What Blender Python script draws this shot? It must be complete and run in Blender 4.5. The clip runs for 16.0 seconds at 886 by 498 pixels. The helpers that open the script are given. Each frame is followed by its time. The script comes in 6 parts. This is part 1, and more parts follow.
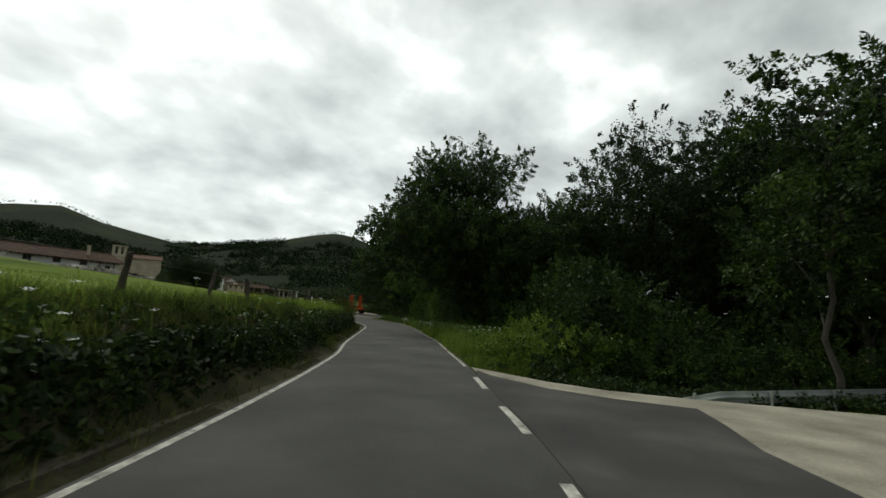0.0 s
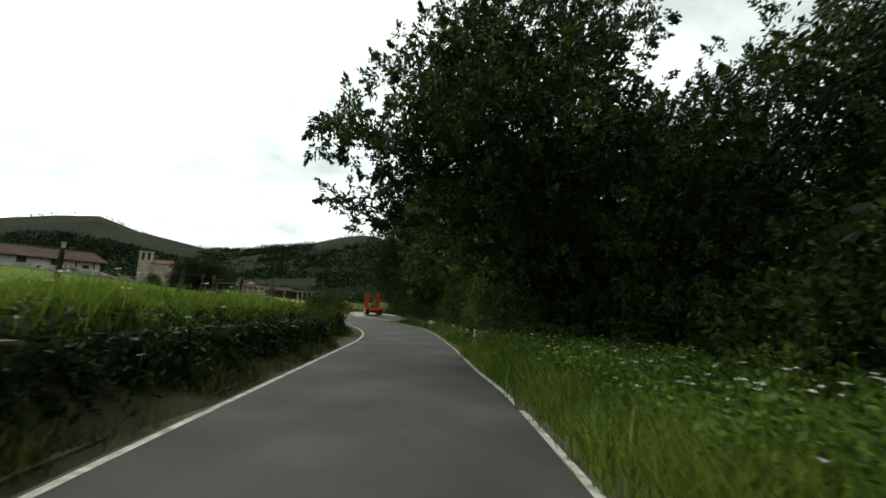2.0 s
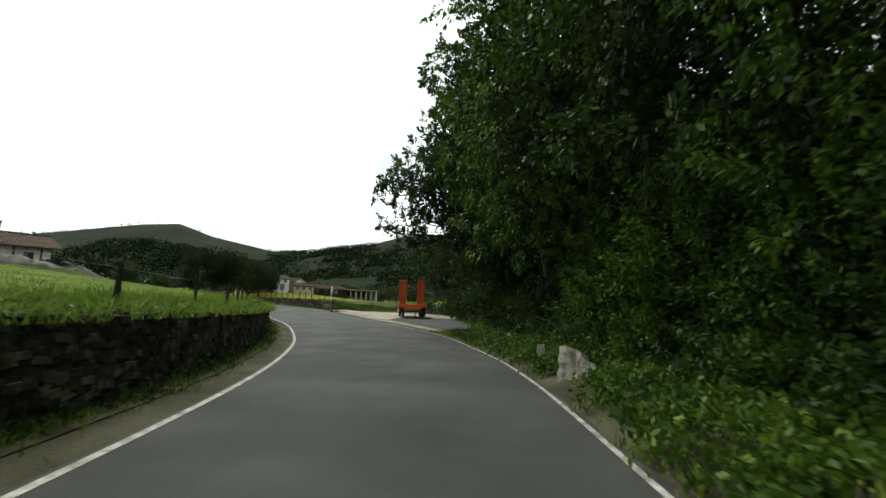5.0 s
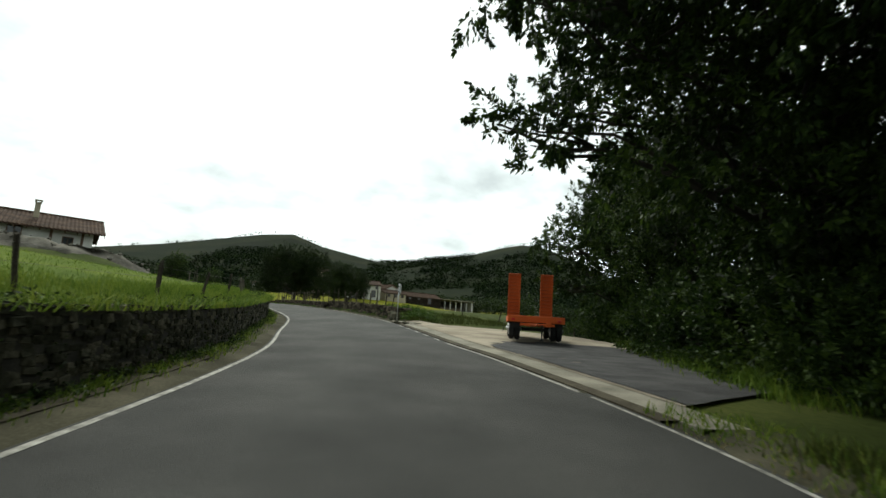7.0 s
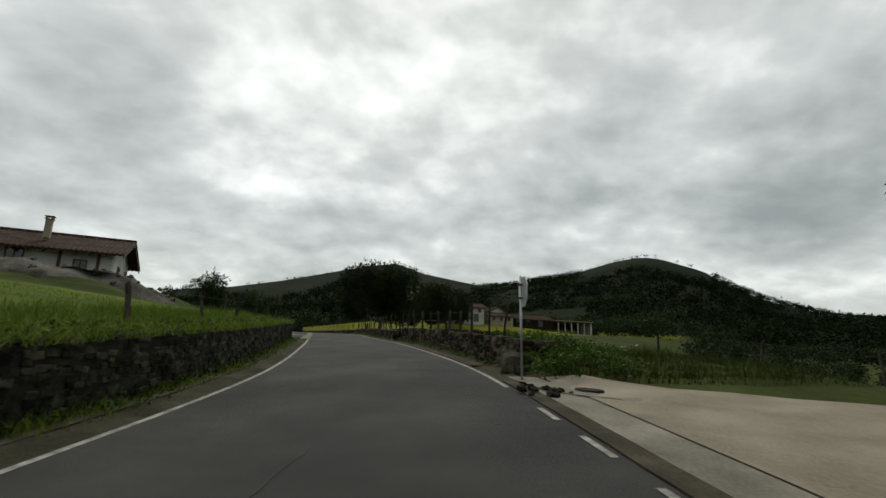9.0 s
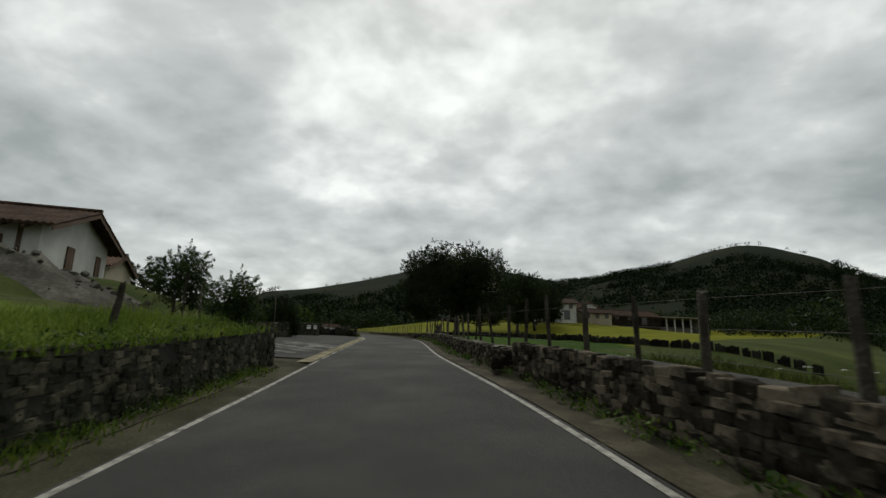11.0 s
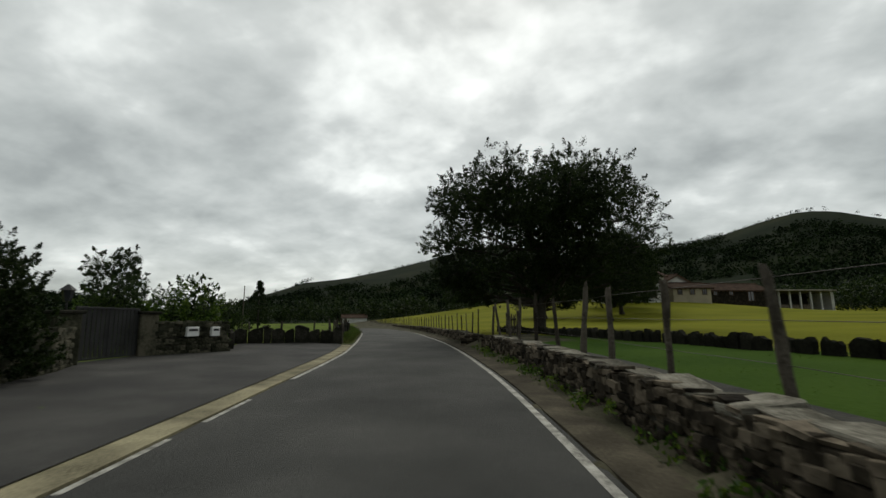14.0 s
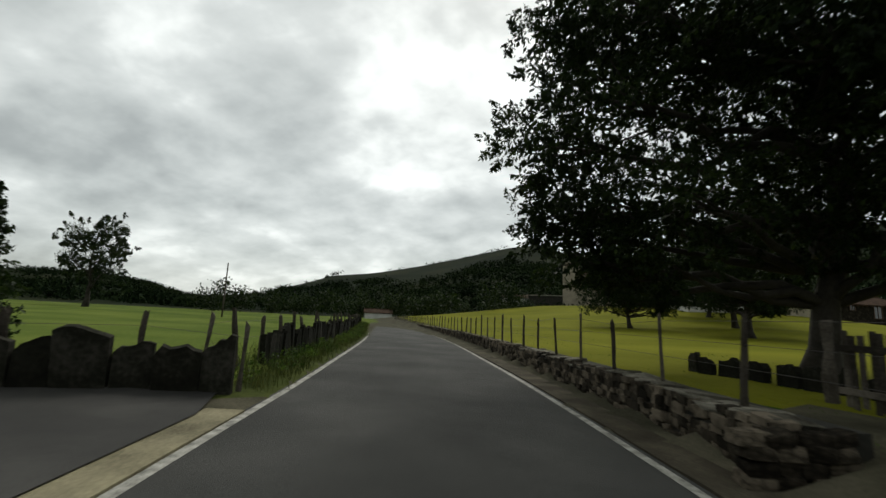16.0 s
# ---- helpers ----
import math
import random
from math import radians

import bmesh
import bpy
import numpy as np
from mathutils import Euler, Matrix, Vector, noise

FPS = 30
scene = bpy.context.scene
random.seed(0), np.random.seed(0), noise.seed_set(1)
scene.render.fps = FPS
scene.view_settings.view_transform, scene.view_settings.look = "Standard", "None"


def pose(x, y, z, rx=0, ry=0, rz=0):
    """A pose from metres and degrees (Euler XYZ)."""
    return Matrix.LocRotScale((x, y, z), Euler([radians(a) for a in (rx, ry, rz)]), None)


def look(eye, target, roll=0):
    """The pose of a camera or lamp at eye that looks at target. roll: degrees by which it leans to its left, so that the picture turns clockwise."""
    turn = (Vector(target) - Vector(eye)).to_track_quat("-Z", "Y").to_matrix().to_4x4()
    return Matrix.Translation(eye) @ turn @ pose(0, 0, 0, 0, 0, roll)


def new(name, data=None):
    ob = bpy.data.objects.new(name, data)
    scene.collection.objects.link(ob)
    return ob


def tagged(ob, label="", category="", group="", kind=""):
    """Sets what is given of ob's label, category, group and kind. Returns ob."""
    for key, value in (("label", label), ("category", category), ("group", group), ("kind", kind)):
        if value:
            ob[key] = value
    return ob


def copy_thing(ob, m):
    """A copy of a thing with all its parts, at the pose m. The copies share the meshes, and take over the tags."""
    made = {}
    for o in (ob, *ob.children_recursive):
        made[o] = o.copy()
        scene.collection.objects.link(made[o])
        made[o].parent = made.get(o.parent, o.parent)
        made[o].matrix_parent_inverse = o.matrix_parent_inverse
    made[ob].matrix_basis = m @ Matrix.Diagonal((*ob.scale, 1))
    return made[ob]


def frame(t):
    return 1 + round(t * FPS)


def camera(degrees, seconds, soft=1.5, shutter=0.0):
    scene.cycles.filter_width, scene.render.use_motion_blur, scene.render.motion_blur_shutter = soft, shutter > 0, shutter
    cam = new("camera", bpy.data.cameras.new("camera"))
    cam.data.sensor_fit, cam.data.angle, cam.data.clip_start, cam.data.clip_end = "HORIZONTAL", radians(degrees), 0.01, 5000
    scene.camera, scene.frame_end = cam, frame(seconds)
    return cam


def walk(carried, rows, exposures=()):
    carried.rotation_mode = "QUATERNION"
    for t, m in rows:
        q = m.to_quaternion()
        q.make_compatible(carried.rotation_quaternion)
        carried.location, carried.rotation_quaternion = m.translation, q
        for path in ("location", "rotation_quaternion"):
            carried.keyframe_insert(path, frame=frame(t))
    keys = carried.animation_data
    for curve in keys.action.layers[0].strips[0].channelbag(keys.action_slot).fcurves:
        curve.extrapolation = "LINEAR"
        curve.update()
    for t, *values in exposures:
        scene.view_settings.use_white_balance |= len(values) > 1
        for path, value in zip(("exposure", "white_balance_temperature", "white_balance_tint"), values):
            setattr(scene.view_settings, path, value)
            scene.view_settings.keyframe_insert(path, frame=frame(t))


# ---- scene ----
cam = camera(89.3, 16.0, 1.5, 0.15)
PATH = [
    (0, (0.591, -3.343, 1.402), (0.479, -1.367, 1.685), 2.9),
    (0.5, (0.384, -0.052, 1.308), (0.243, 1.926, 1.571), 3.7),
    (1, (-0.125, 3.798, 1.341), (-0.289, 5.776, 1.592), 2.6),
    (1.5, (-0.469, 7.607, 1.341), (-0.664, 9.578, 1.618), 1.6),
    (2, (-1.076, 12.165, 1.35), (-1.315, 14.132, 1.628), 1.7),
    (2.5, (-1.832, 16.858, 1.349), (-2.097, 18.822, 1.621), 1.2),
    (3, (-2.766, 21.651, 1.335), (-3.058, 23.613, 1.594), 1.4),
    (5.5, (-7.236, 42.206, 1.298), (-7.846, 44.09, 1.576), 1.1),
    (6, (-8.706, 46.073, 1.334), (-9.423, 47.918, 1.619), 1.5),
    (6.5, (-10.511, 49.916, 1.339), (-11.328, 51.719, 1.624), 2.6),
    (7, (-12.477, 53.777, 1.326), (-13.393, 55.529, 1.633), 3.6),
    (7.5, (-14.608, 57.525, 1.397), (-15.62, 59.223, 1.701), 3.7),
    (8, (-16.917, 61.203, 1.423), (-18.014, 62.836, 1.786), 3.5),
    (8.5, (-19.333, 64.531, 1.627), (-20.523, 66.094, 2.003), 2.5),
    (9, (-21.921, 67.691, 1.828), (-23.2, 69.178, 2.218), 1.7),
    (9.5, (-24.437, 70.69, 1.963), (-25.789, 72.112, 2.351), 1.2),
    (10, (-27.532, 73.44, 2.153), (-28.947, 74.796, 2.55), 1.4),
    (12.5, (-44.729, 86.109, 2.9), (-46.31, 87.286, 3.241), 0.1),
    (13, (-48.137, 88.59, 2.973), (-49.72, 89.766, 3.306), -0.8),
    (13.5, (-51.418, 90.825, 3.087), (-53.011, 91.993, 3.4), -0.3),
    (14, (-54.813, 93.145, 3.158), (-56.413, 94.302, 3.472), -0.7),
    (14.5, (-58.141, 95.447, 3.2), (-59.775, 96.556, 3.512), 0.0),
    (15, (-61.62, 97.531, 3.291), (-63.282, 98.6, 3.603), 0.7),
    (15.5, (-65.179, 99.551, 3.296), (-66.857, 100.595, 3.606), 1.6),
    (16, (-68.884, 101.395, 3.305), (-70.563, 102.437, 3.614), 2.5),
]
walk(cam, [(t, look(eye, target, roll)) for t, eye, target, roll in PATH],
     [(0.0, 0.15, 6600, 6), (1.0, 0.36, 6600, 5), (2.0, 0.66, 6550, 3), (3.0, 0.82, 6500, 2), (5.3, 0.92, 6500, 2), (6.5, 0.76, 6500, 3), (7.5, 0.4, 6550, 4), (8.0, 0.08, 6600, 6), (8.5, -0.12, 6600, 7),
      (9.0, -0.28, 6600, 8), (9.5, -0.4, 6600, 8), (12.5, -0.36, 6600, 8), (14.5, -0.30, 6600, 8), (15.3, -0.22, 6600, 8), (16.0, -0.12, 6600, 8)])

# -- light: overcast sky with a broad, weak sun behind the cloud --
SUN_AZ, SUN_EL = radians(48), radians(48)
SUN_WAY = (-math.sin(SUN_AZ) * math.cos(SUN_EL), math.cos(SUN_AZ) * math.cos(SUN_EL), math.sin(SUN_EL))
world = bpy.data.worlds.new("overcast_sky")
scene.world = world
world.use_nodes = True
wn, wl = world.node_tree.nodes, world.node_tree.links
wn.clear()


def wnode(kind, **props):
    n = wn.new(kind)
    for k, v in props.items():
        if k == "op":
            n.operation = v
        elif k == "sky":
            n.sky_type = v
        elif k == "blend":
            n.blend_type = v
    return n


def wmath(op, a, b=None):
    n = wnode("ShaderNodeMath", op=op)
    n.inputs[2].default_value = 0.5
    for i, v in enumerate((a, b)):
        if v is None:
            continue
        if isinstance(v, (int, float)):
            n.inputs[i].default_value = v
        else:
            wl.new(v, n.inputs[i])
    return n.outputs[0]


sky = wnode("ShaderNodeTexSky", sky="NISHITA")
sky.sun_disc = False
sky.sun_elevation, sky.sun_rotation = SUN_EL, -SUN_AZ
tc = wnode("ShaderNodeTexCoord")
sep = wnode("ShaderNodeSeparateXYZ")
wl.new(tc.outputs["Generated"], sep.inputs[0])
height = wmath("MAXIMUM", sep.outputs[2], 0.0)
flat = wmath("ADD", height, 0.36)
px, py = wmath("DIVIDE", sep.outputs[0], flat), wmath("DIVIDE", sep.outputs[1], flat)
# cloud bands lie across the valley
cx = wmath("ADD", wmath("MULTIPLY", px, 0.58), wmath("MULTIPLY", py, 0.70))
cy = wmath("ADD", wmath("MULTIPLY", px, -0.92), wmath("MULTIPLY", py, 0.76))
comb = wnode("ShaderNodeCombineXYZ")
wl.new(cx, comb.inputs[0])
wl.new(cy, comb.inputs[1])


def cloud_noise(scale, detail, stretch, turn, rough=0.55, warp=0.4):
    mp = wnode("ShaderNodeMapping")
    mp.inputs["Rotation"].default_value = (0, 0, radians(turn))
    mp.inputs["Scale"].default_value = (1.0, stretch, 1.0)
    wl.new(comb.outputs[0], mp.inputs[0])
    n = wnode("ShaderNodeTexNoise")
    n.inputs["Scale"].default_value = scale
    n.inputs["Detail"].default_value = detail
    n.inputs["Roughness"].default_value = rough
    n.inputs["Distortion"].default_value = warp
    wl.new(mp.outputs[0], n.inputs["Vector"])
    return n.outputs["Fac"]


big = cloud_noise(1.2, 3, 1.0, 0, 0.5, 0.2)
mid = cloud_noise(2.7, 5, 0.85, 12, 0.5, 0.15)
fine = cloud_noise(8.0, 4, 0.8, 24, 0.5, 0.15)
mixed = wmath("ADD", wmath("MULTIPLY", big, 0.36), wmath("ADD", wmath("MULTIPLY", mid, 0.48), wmath("MULTIPLY", fine, 0.16)))
mixed = wmath("ADD", wmath("MULTIPLY", mixed, 1.42), -0.205)
# the cloud glows round the hidden sun and is duller away from it
near_sun = wmath("ADD", wmath("MULTIPLY", sep.outputs[0], SUN_WAY[0]), wmath("ADD", wmath("MULTIPLY", sep.outputs[1], SUN_WAY[1]), wmath("MULTIPLY", sep.outputs[2], SUN_WAY[2])))
glow = wmath("POWER", wmath("MAXIMUM", wmath("MULTIPLY_ADD", near_sun, 0.5), 0.0), 5.0)
lift = wmath("ADD", mixed, wmath("MULTIPLY", glow, 0.20))
lift = wmath("ADD", lift, wmath("MULTIPLY", wmath("POWER", wmath("SUBTRACT", 1.0, height), 7.0), 0.05))
ramp = wnode("ShaderNodeValToRGB")
wl.new(lift, ramp.inputs[0])
els = ramp.color_ramp.elements
els[0].position, els[0].color = 0.38, (0.345, 0.368, 0.360, 1)
els[1].position, els[1].color = 0.78, (1.18, 1.22, 1.195, 1)
for p, c in ((0.47, (0.43, 0.458, 0.447, 1)), (0.55, (0.56, 0.594, 0.580, 1)), (0.65, (0.74, 0.776, 0.76, 1))):
    e = els.new(p)
    e.color = c
mixsky = wnode("ShaderNodeMixRGB", blend="ADD")
mixsky.inputs[0].default_value = 0.012
wl.new(ramp.outputs[0], mixsky.inputs[1])
wl.new(sky.outputs[0], mixsky.inputs[2])
bg = wnode("ShaderNodeBackground")
bg.inputs["Strength"].default_value = 1.0
wl.new(mixsky.outputs[0], bg.inputs["Color"])
wout = wnode("ShaderNodeOutputWorld")
wl.new(bg.outputs[0], wout.inputs["Surface"])

sun = new("sun", bpy.data.lights.new("sun", "SUN"))
sun.data.energy, sun.data.angle, sun.data.color = 1.75, radians(25), (1.0, 0.97, 0.92)
sun.matrix_world = look(tuple(90 * v for v in SUN_WAY), (0, 0, 0))


# -- materials --
def material(name, dark, light, scale=1.0, rough=0.85, bump=0.3, fine=40.0, metal=0.0, third=None, leaf=False, island=0.0, spec=0.3):
    """A two-scale mottled surface between two base colours, with fine relief."""
    m = bpy.data.materials.new(name)
    m.use_nodes = True
    nt = m.node_tree
    nodes, links = nt.nodes, nt.links
    bsdf = nodes["Principled BSDF"]
    geo = nodes.new("ShaderNodeTexCoord")
    n1 = nodes.new("ShaderNodeTexNoise")
    n1.inputs["Scale"].default_value, n1.inputs["Detail"].default_value = scale, 5
    n2 = nodes.new("ShaderNodeTexNoise")
    n2.inputs["Scale"].default_value, n2.inputs["Detail"].default_value = fine, 4
    for n in (n1, n2):
        links.new(geo.outputs["Object"], n.inputs["Vector"])
    add = nodes.new("ShaderNodeMath")
    add.operation = "MULTIPLY_ADD"
    links.new(n2.outputs["Fac"], add.inputs[0])
    add.inputs[1].default_value = 0.45
    links.new(n1.outputs["Fac"], add.inputs[2])
    last = add.outputs[0]
    if island:
        info = nodes.new("ShaderNodeNewGeometry")
        obi = nodes.new("ShaderNodeObjectInfo")
        s = nodes.new("ShaderNodeMath")
        links.new(info.outputs["Random Per Island"], s.inputs[0])
        links.new(obi.outputs["Random"], s.inputs[1])
        s2 = nodes.new("ShaderNodeMath")
        s2.operation = "FRACT"
        links.new(s.outputs[0], s2.inputs[0])
        k = nodes.new("ShaderNodeMath")
        k.operation = "MULTIPLY_ADD"
        links.new(s2.outputs[0], k.inputs[0])
        k.inputs[1].default_value = island
        links.new(last, k.inputs[2])
        k2 = nodes.new("ShaderNodeMath")
        k2.operation = "SUBTRACT"
        links.new(k.outputs[0], k2.inputs[0])
        k2.inputs[1].default_value = island / 2
        last = k2.outputs[0]
    r = nodes.new("ShaderNodeValToRGB")
    links.new(last, r.inputs[0])
    e = r.color_ramp.elements
    e[0].position, e[0].color = 0.45, (*dark, 1)
    e[1].position, e[1].color = 0.98, (*light, 1)
    if third:
        x = e.new(0.72)
        x.color = (*third, 1)
    links.new(r.outputs[0], bsdf.inputs["Base Color"])
    bsdf.inputs["Roughness"].default_value = rough
    bsdf.inputs["Metallic"].default_value = metal
    bsdf.inputs["Specular IOR Level"].default_value = spec
    if bump:
        b = nodes.new("ShaderNodeBump")
        b.inputs["Strength"].default_value, b.inputs["Distance"].default_value = bump, 0.02
        links.new(n2.outputs["Fac"], b.inputs["Height"])
        links.new(b.outputs[0], bsdf.inputs["Normal"])
    if leaf:
        tr = nodes.new("ShaderNodeBsdfTranslucent")
        links.new(r.outputs[0], tr.inputs["Color"])
        mx = nodes.new("ShaderNodeMixShader")
        mx.inputs[0].default_value = 0.3
        links.new(bsdf.outputs[0], mx.inputs[1])
        links.new(tr.outputs[0], mx.inputs[2])
        links.new(mx.outputs[0], nodes["Material Output"].inputs["Surface"])
    return m


ASPHALT = material("asphalt", (0.042, 0.0425, 0.039), (0.090, 0.089, 0.081), 0.5, 0.9, 0.9, 160, third=(0.062, 0.062, 0.057), spec=0.1)
ASPHALT_OLD = material("old_asphalt", (0.024, 0.024, 0.023), (0.068, 0.066, 0.06), 0.6, 0.9, 0.4, 60, third=(0.040, 0.039, 0.036), spec=0.12)
PAINT = material("road_paint", (0.075, 0.072, 0.062), (0.46, 0.45, 0.40), 6.0, 0.8, 0.2, 45, third=(0.27, 0.262, 0.23), spec=0.1)
PATCH = material("patched_concrete", (0.034, 0.033, 0.031), (0.25, 0.242, 0.215), 1.9, 0.9, 0.3, 14, third=(0.10, 0.097, 0.086), spec=0.1)
CONCRETE = material("concrete", (0.10, 0.094, 0.072), (0.29, 0.270, 0.212), 0.9, 0.92, 0.4, 26, third=(0.195, 0.182, 0.143), spec=0.1)
KERB = material("kerb_concrete", (0.030, 0.026, 0.018), (0.100, 0.088, 0.062), 1.5, 0.95, 0.5, 25, third=(0.055, 0.048, 0.034), spec=0.05)
GRAVEL = material("pale_gravel", (0.14, 0.117, 0.085), (0.37, 0.325, 0.25), 0.55, 0.95, 1.0, 30, third=(0.26, 0.225, 0.168), spec=0.1)
MILLINGS = material("dark_gravel", (0.012, 0.012, 0.012), (0.060, 0.059, 0.056), 1.2, 0.95, 0.8, 40)
# leaf litter, with the shade under the trees put into its colour
LITTER_SHADE = material("shade_dark_litter", (0.012, 0.012, 0.007), (0.045, 0.042, 0.022), 1.2, 0.95, 0.6, 18, spec=0.03)
DIRT = material("verge_dirt", (0.026, 0.025, 0.017), (0.095, 0.086, 0.06), 0.9, 0.95, 0.6, 25, third=(0.055, 0.052, 0.034), spec=0.03)
PASTURE = material("pasture", (0.044, 0.070, 0.011), (0.125, 0.150, 0.030), 0.16, 0.95, 0.8, 12, third=(0.075, 0.105, 0.018), spec=0.02)
LAWN = material("lawn", (0.020, 0.044, 0.006), (0.046, 0.080, 0.012), 0.25, 0.95, 0.8, 12, spec=0.02)
HAY = material("hay_meadow", (0.085, 0.092, 0.007), (0.150, 0.150, 0.014), 0.12, 0.95, 0.7, 10, spec=0.02)
HILL = material("hillside", (0.005, 0.009, 0.004), (0.020, 0.022, 0.009), 0.012, 0.95, 0.2, 0.22, third=(0.009, 0.014, 0.006), spec=0.02)
STONE = material("field_stone", (0.014, 0.012, 0.009), (0.150, 0.125, 0.092), 2.6, 0.95, 0.9, 16, third=(0.044, 0.037, 0.027), island=0.5, spec=0.04)
COPING = material("lichened_coping", (0.030, 0.028, 0.021), (0.26, 0.245, 0.20), 1.7, 0.95, 0.8, 12, third=(0.10, 0.093, 0.073), island=0.3, spec=0.04)
STONE_PALE = material("pale_rock", (0.11, 0.10, 0.078), (0.42, 0.39, 0.325), 2.6, 0.95, 0.9, 16, third=(0.25, 0.23, 0.185), spec=0.08)
STONE_MOSS = material("mossy_stone", (0.014, 0.015, 0.010), (0.105, 0.097, 0.070), 2.4, 0.95, 0.9, 14, third=(0.038, 0.039, 0.026), island=0.38, spec=0.04)
SLAB = material("slab_stone", (0.008, 0.008, 0.006), (0.050, 0.047, 0.038), 1.8, 0.95, 0.8, 14, third=(0.018, 0.018, 0.013), island=0.3, spec=0.04)
EARTH = material("wall_earth", (0.009, 0.009, 0.007), (0.042, 0.040, 0.030), 2.0, 1.0, 0.5, 20)
WOOD = material("weathered_wood", (0.022, 0.019, 0.015), (0.125, 0.110, 0.090), 2.0, 0.95, 0.8, 26, third=(0.055, 0.048, 0.038), island=0.35, spec=0.05)
WOOD_BROWN = material("brown_timber", (0.045, 0.026, 0.015), (0.12, 0.075, 0.045), 2.0, 0.8, 0.4, 25)
BARK = material("bark", (0.014, 0.012, 0.009), (0.055, 0.049, 0.039), 2.2, 0.95, 0.9, 14)
METAL = material("galvanised_steel", (0.30, 0.31, 0.31), (0.52, 0.53, 0.53), 1.5, 0.42, 0.1, 40, metal=0.85)
STEEL_DARK = material("dark_steel", (0.010, 0.010, 0.010), (0.03, 0.03, 0.03), 2.0, 0.65, 0.2, 40)
WIRE = material("rusty_wire", (0.05, 0.045, 0.04), (0.12, 0.11, 0.10), 3, 0.7, 0.1, 60, metal=0.6)
ORANGE = material("orange_paint", (0.40, 0.062, 0.010), (0.62, 0.115, 0.018), 1.2, 0.6, 0.15, 30)
ORANGE_WORN = material("worn_orange_paint", (0.20, 0.04, 0.012), (0.50, 0.10, 0.02), 2.2, 0.75, 0.3, 18)
RUBBER = material("rubber", (0.010, 0.010, 0.010), (0.03, 0.03, 0.03), 4, 0.85, 0.3, 40)
PLASTER = material("white_plaster", (0.34, 0.34, 0.315), (0.56, 0.56, 0.525), 0.6, 0.92, 0.2, 12)
PLASTER_OCHRE = material("ochre_stone_render", (0.20, 0.175, 0.125), (0.36, 0.32, 0.235), 0.35, 0.9, 0.2, 6)
TILE = material("terracotta_tiles", (0.034, 0.022, 0.016), (0.115, 0.072, 0.048), 1.2, 0.92, 0.5, 8, third=(0.062, 0.040, 0.028), island=0.3, spec=0.08)
GLASS = material("dark_window_glass", (0.02, 0.022, 0.025), (0.04, 0.044, 0.05), 1, 0.08, 0, 10, spec=0.6)
WHITE = material("white_enamel", (0.60, 0.60, 0.58), (0.80, 0.80, 0.78), 2, 0.5, 0.05, 30)
RED = material("red_lens", (0.35, 0.01, 0.008), (0.5, 0.02, 0.015), 3, 0.3, 0, 20)
LEAF = material("leaf", (0.008, 0.019, 0.003), (0.058, 0.092, 0.015), 0.5, 0.6, 0, 3.0, third=(0.021, 0.041, 0.007), leaf=True, island=0.5, spec=0.15)
LEAF_FRESH = material("fresh_leaf", (0.016, 0.042, 0.004), (0.108, 0.165, 0.018), 0.5, 0.6, 0, 3.0, third=(0.043, 0.086, 0.009), leaf=True, island=0.5, spec=0.15)
# dark-leaved trees and ivy; also the shade inside crowns, put into colour
LEAF_DARK_SHADE = material("dark_and_shade_leaf", (0.005, 0.011, 0.003), (0.030, 0.048, 0.010), 0.5, 0.6, 0, 3.0, third=(0.012, 0.023, 0.005), leaf=True, island=0.5, spec=0.12)
WOODS = material("woodland", (0.004, 0.009, 0.004), (0.022, 0.034, 0.011), 0.02, 0.95, 0, 0.6, third=(0.009, 0.017, 0.006), island=0.35, spec=0.03)
GRASS = material("grass_blades", (0.045, 0.085, 0.008), (0.180, 0.225, 0.034), 0.4, 0.8, 0, 3, third=(0.088, 0.145, 0.015), leaf=True, island=0.5, spec=0.2)
GRASS_DRY = material("dry_grass", (0.14, 0.12, 0.05), (0.30, 0.26, 0.13), 0.6, 0.9, 0, 3, leaf=True, island=0.4, spec=0.1)
GRASS_LAWN = material("lawn_blades", (0.028, 0.058, 0.008), (0.070, 0.112, 0.018), 0.4, 0.85, 0, 3, third=(0.044, 0.080, 0.011), leaf=True, island=0.4, spec=0.05)
GUTTER = material("stained_gutter_concrete", (0.07, 0.063, 0.040), (0.30, 0.270, 0.170), 1.3, 0.95, 0.4, 28, third=(0.185, 0.165, 0.105), spec=0.1)
# browner grass; the bank's shade is put into its darker colour
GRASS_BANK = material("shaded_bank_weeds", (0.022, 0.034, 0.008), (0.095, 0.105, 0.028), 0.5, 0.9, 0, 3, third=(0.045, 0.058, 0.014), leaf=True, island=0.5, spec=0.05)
RUBBLE = material("grey_rubble", (0.035, 0.033, 0.027), (0.17, 0.16, 0.135), 0.8, 0.95, 1.0, 7, third=(0.082, 0.077, 0.064), spec=0.03)
ROUGH = material("rough_grassland", (0.022, 0.032, 0.008), (0.075, 0.082, 0.022), 0.3, 0.95, 0.8, 8, third=(0.040, 0.052, 0.013), spec=0.03)
PETAL = material("white_petal", (0.55, 0.56, 0.50), (0.80, 0.80, 0.76), 3, 0.7, 0, 8)
PETAL_YELLOW = material("yellow_petal", (0.42, 0.36, 0.03), (0.62, 0.55, 0.06), 3, 0.7, 0, 8)

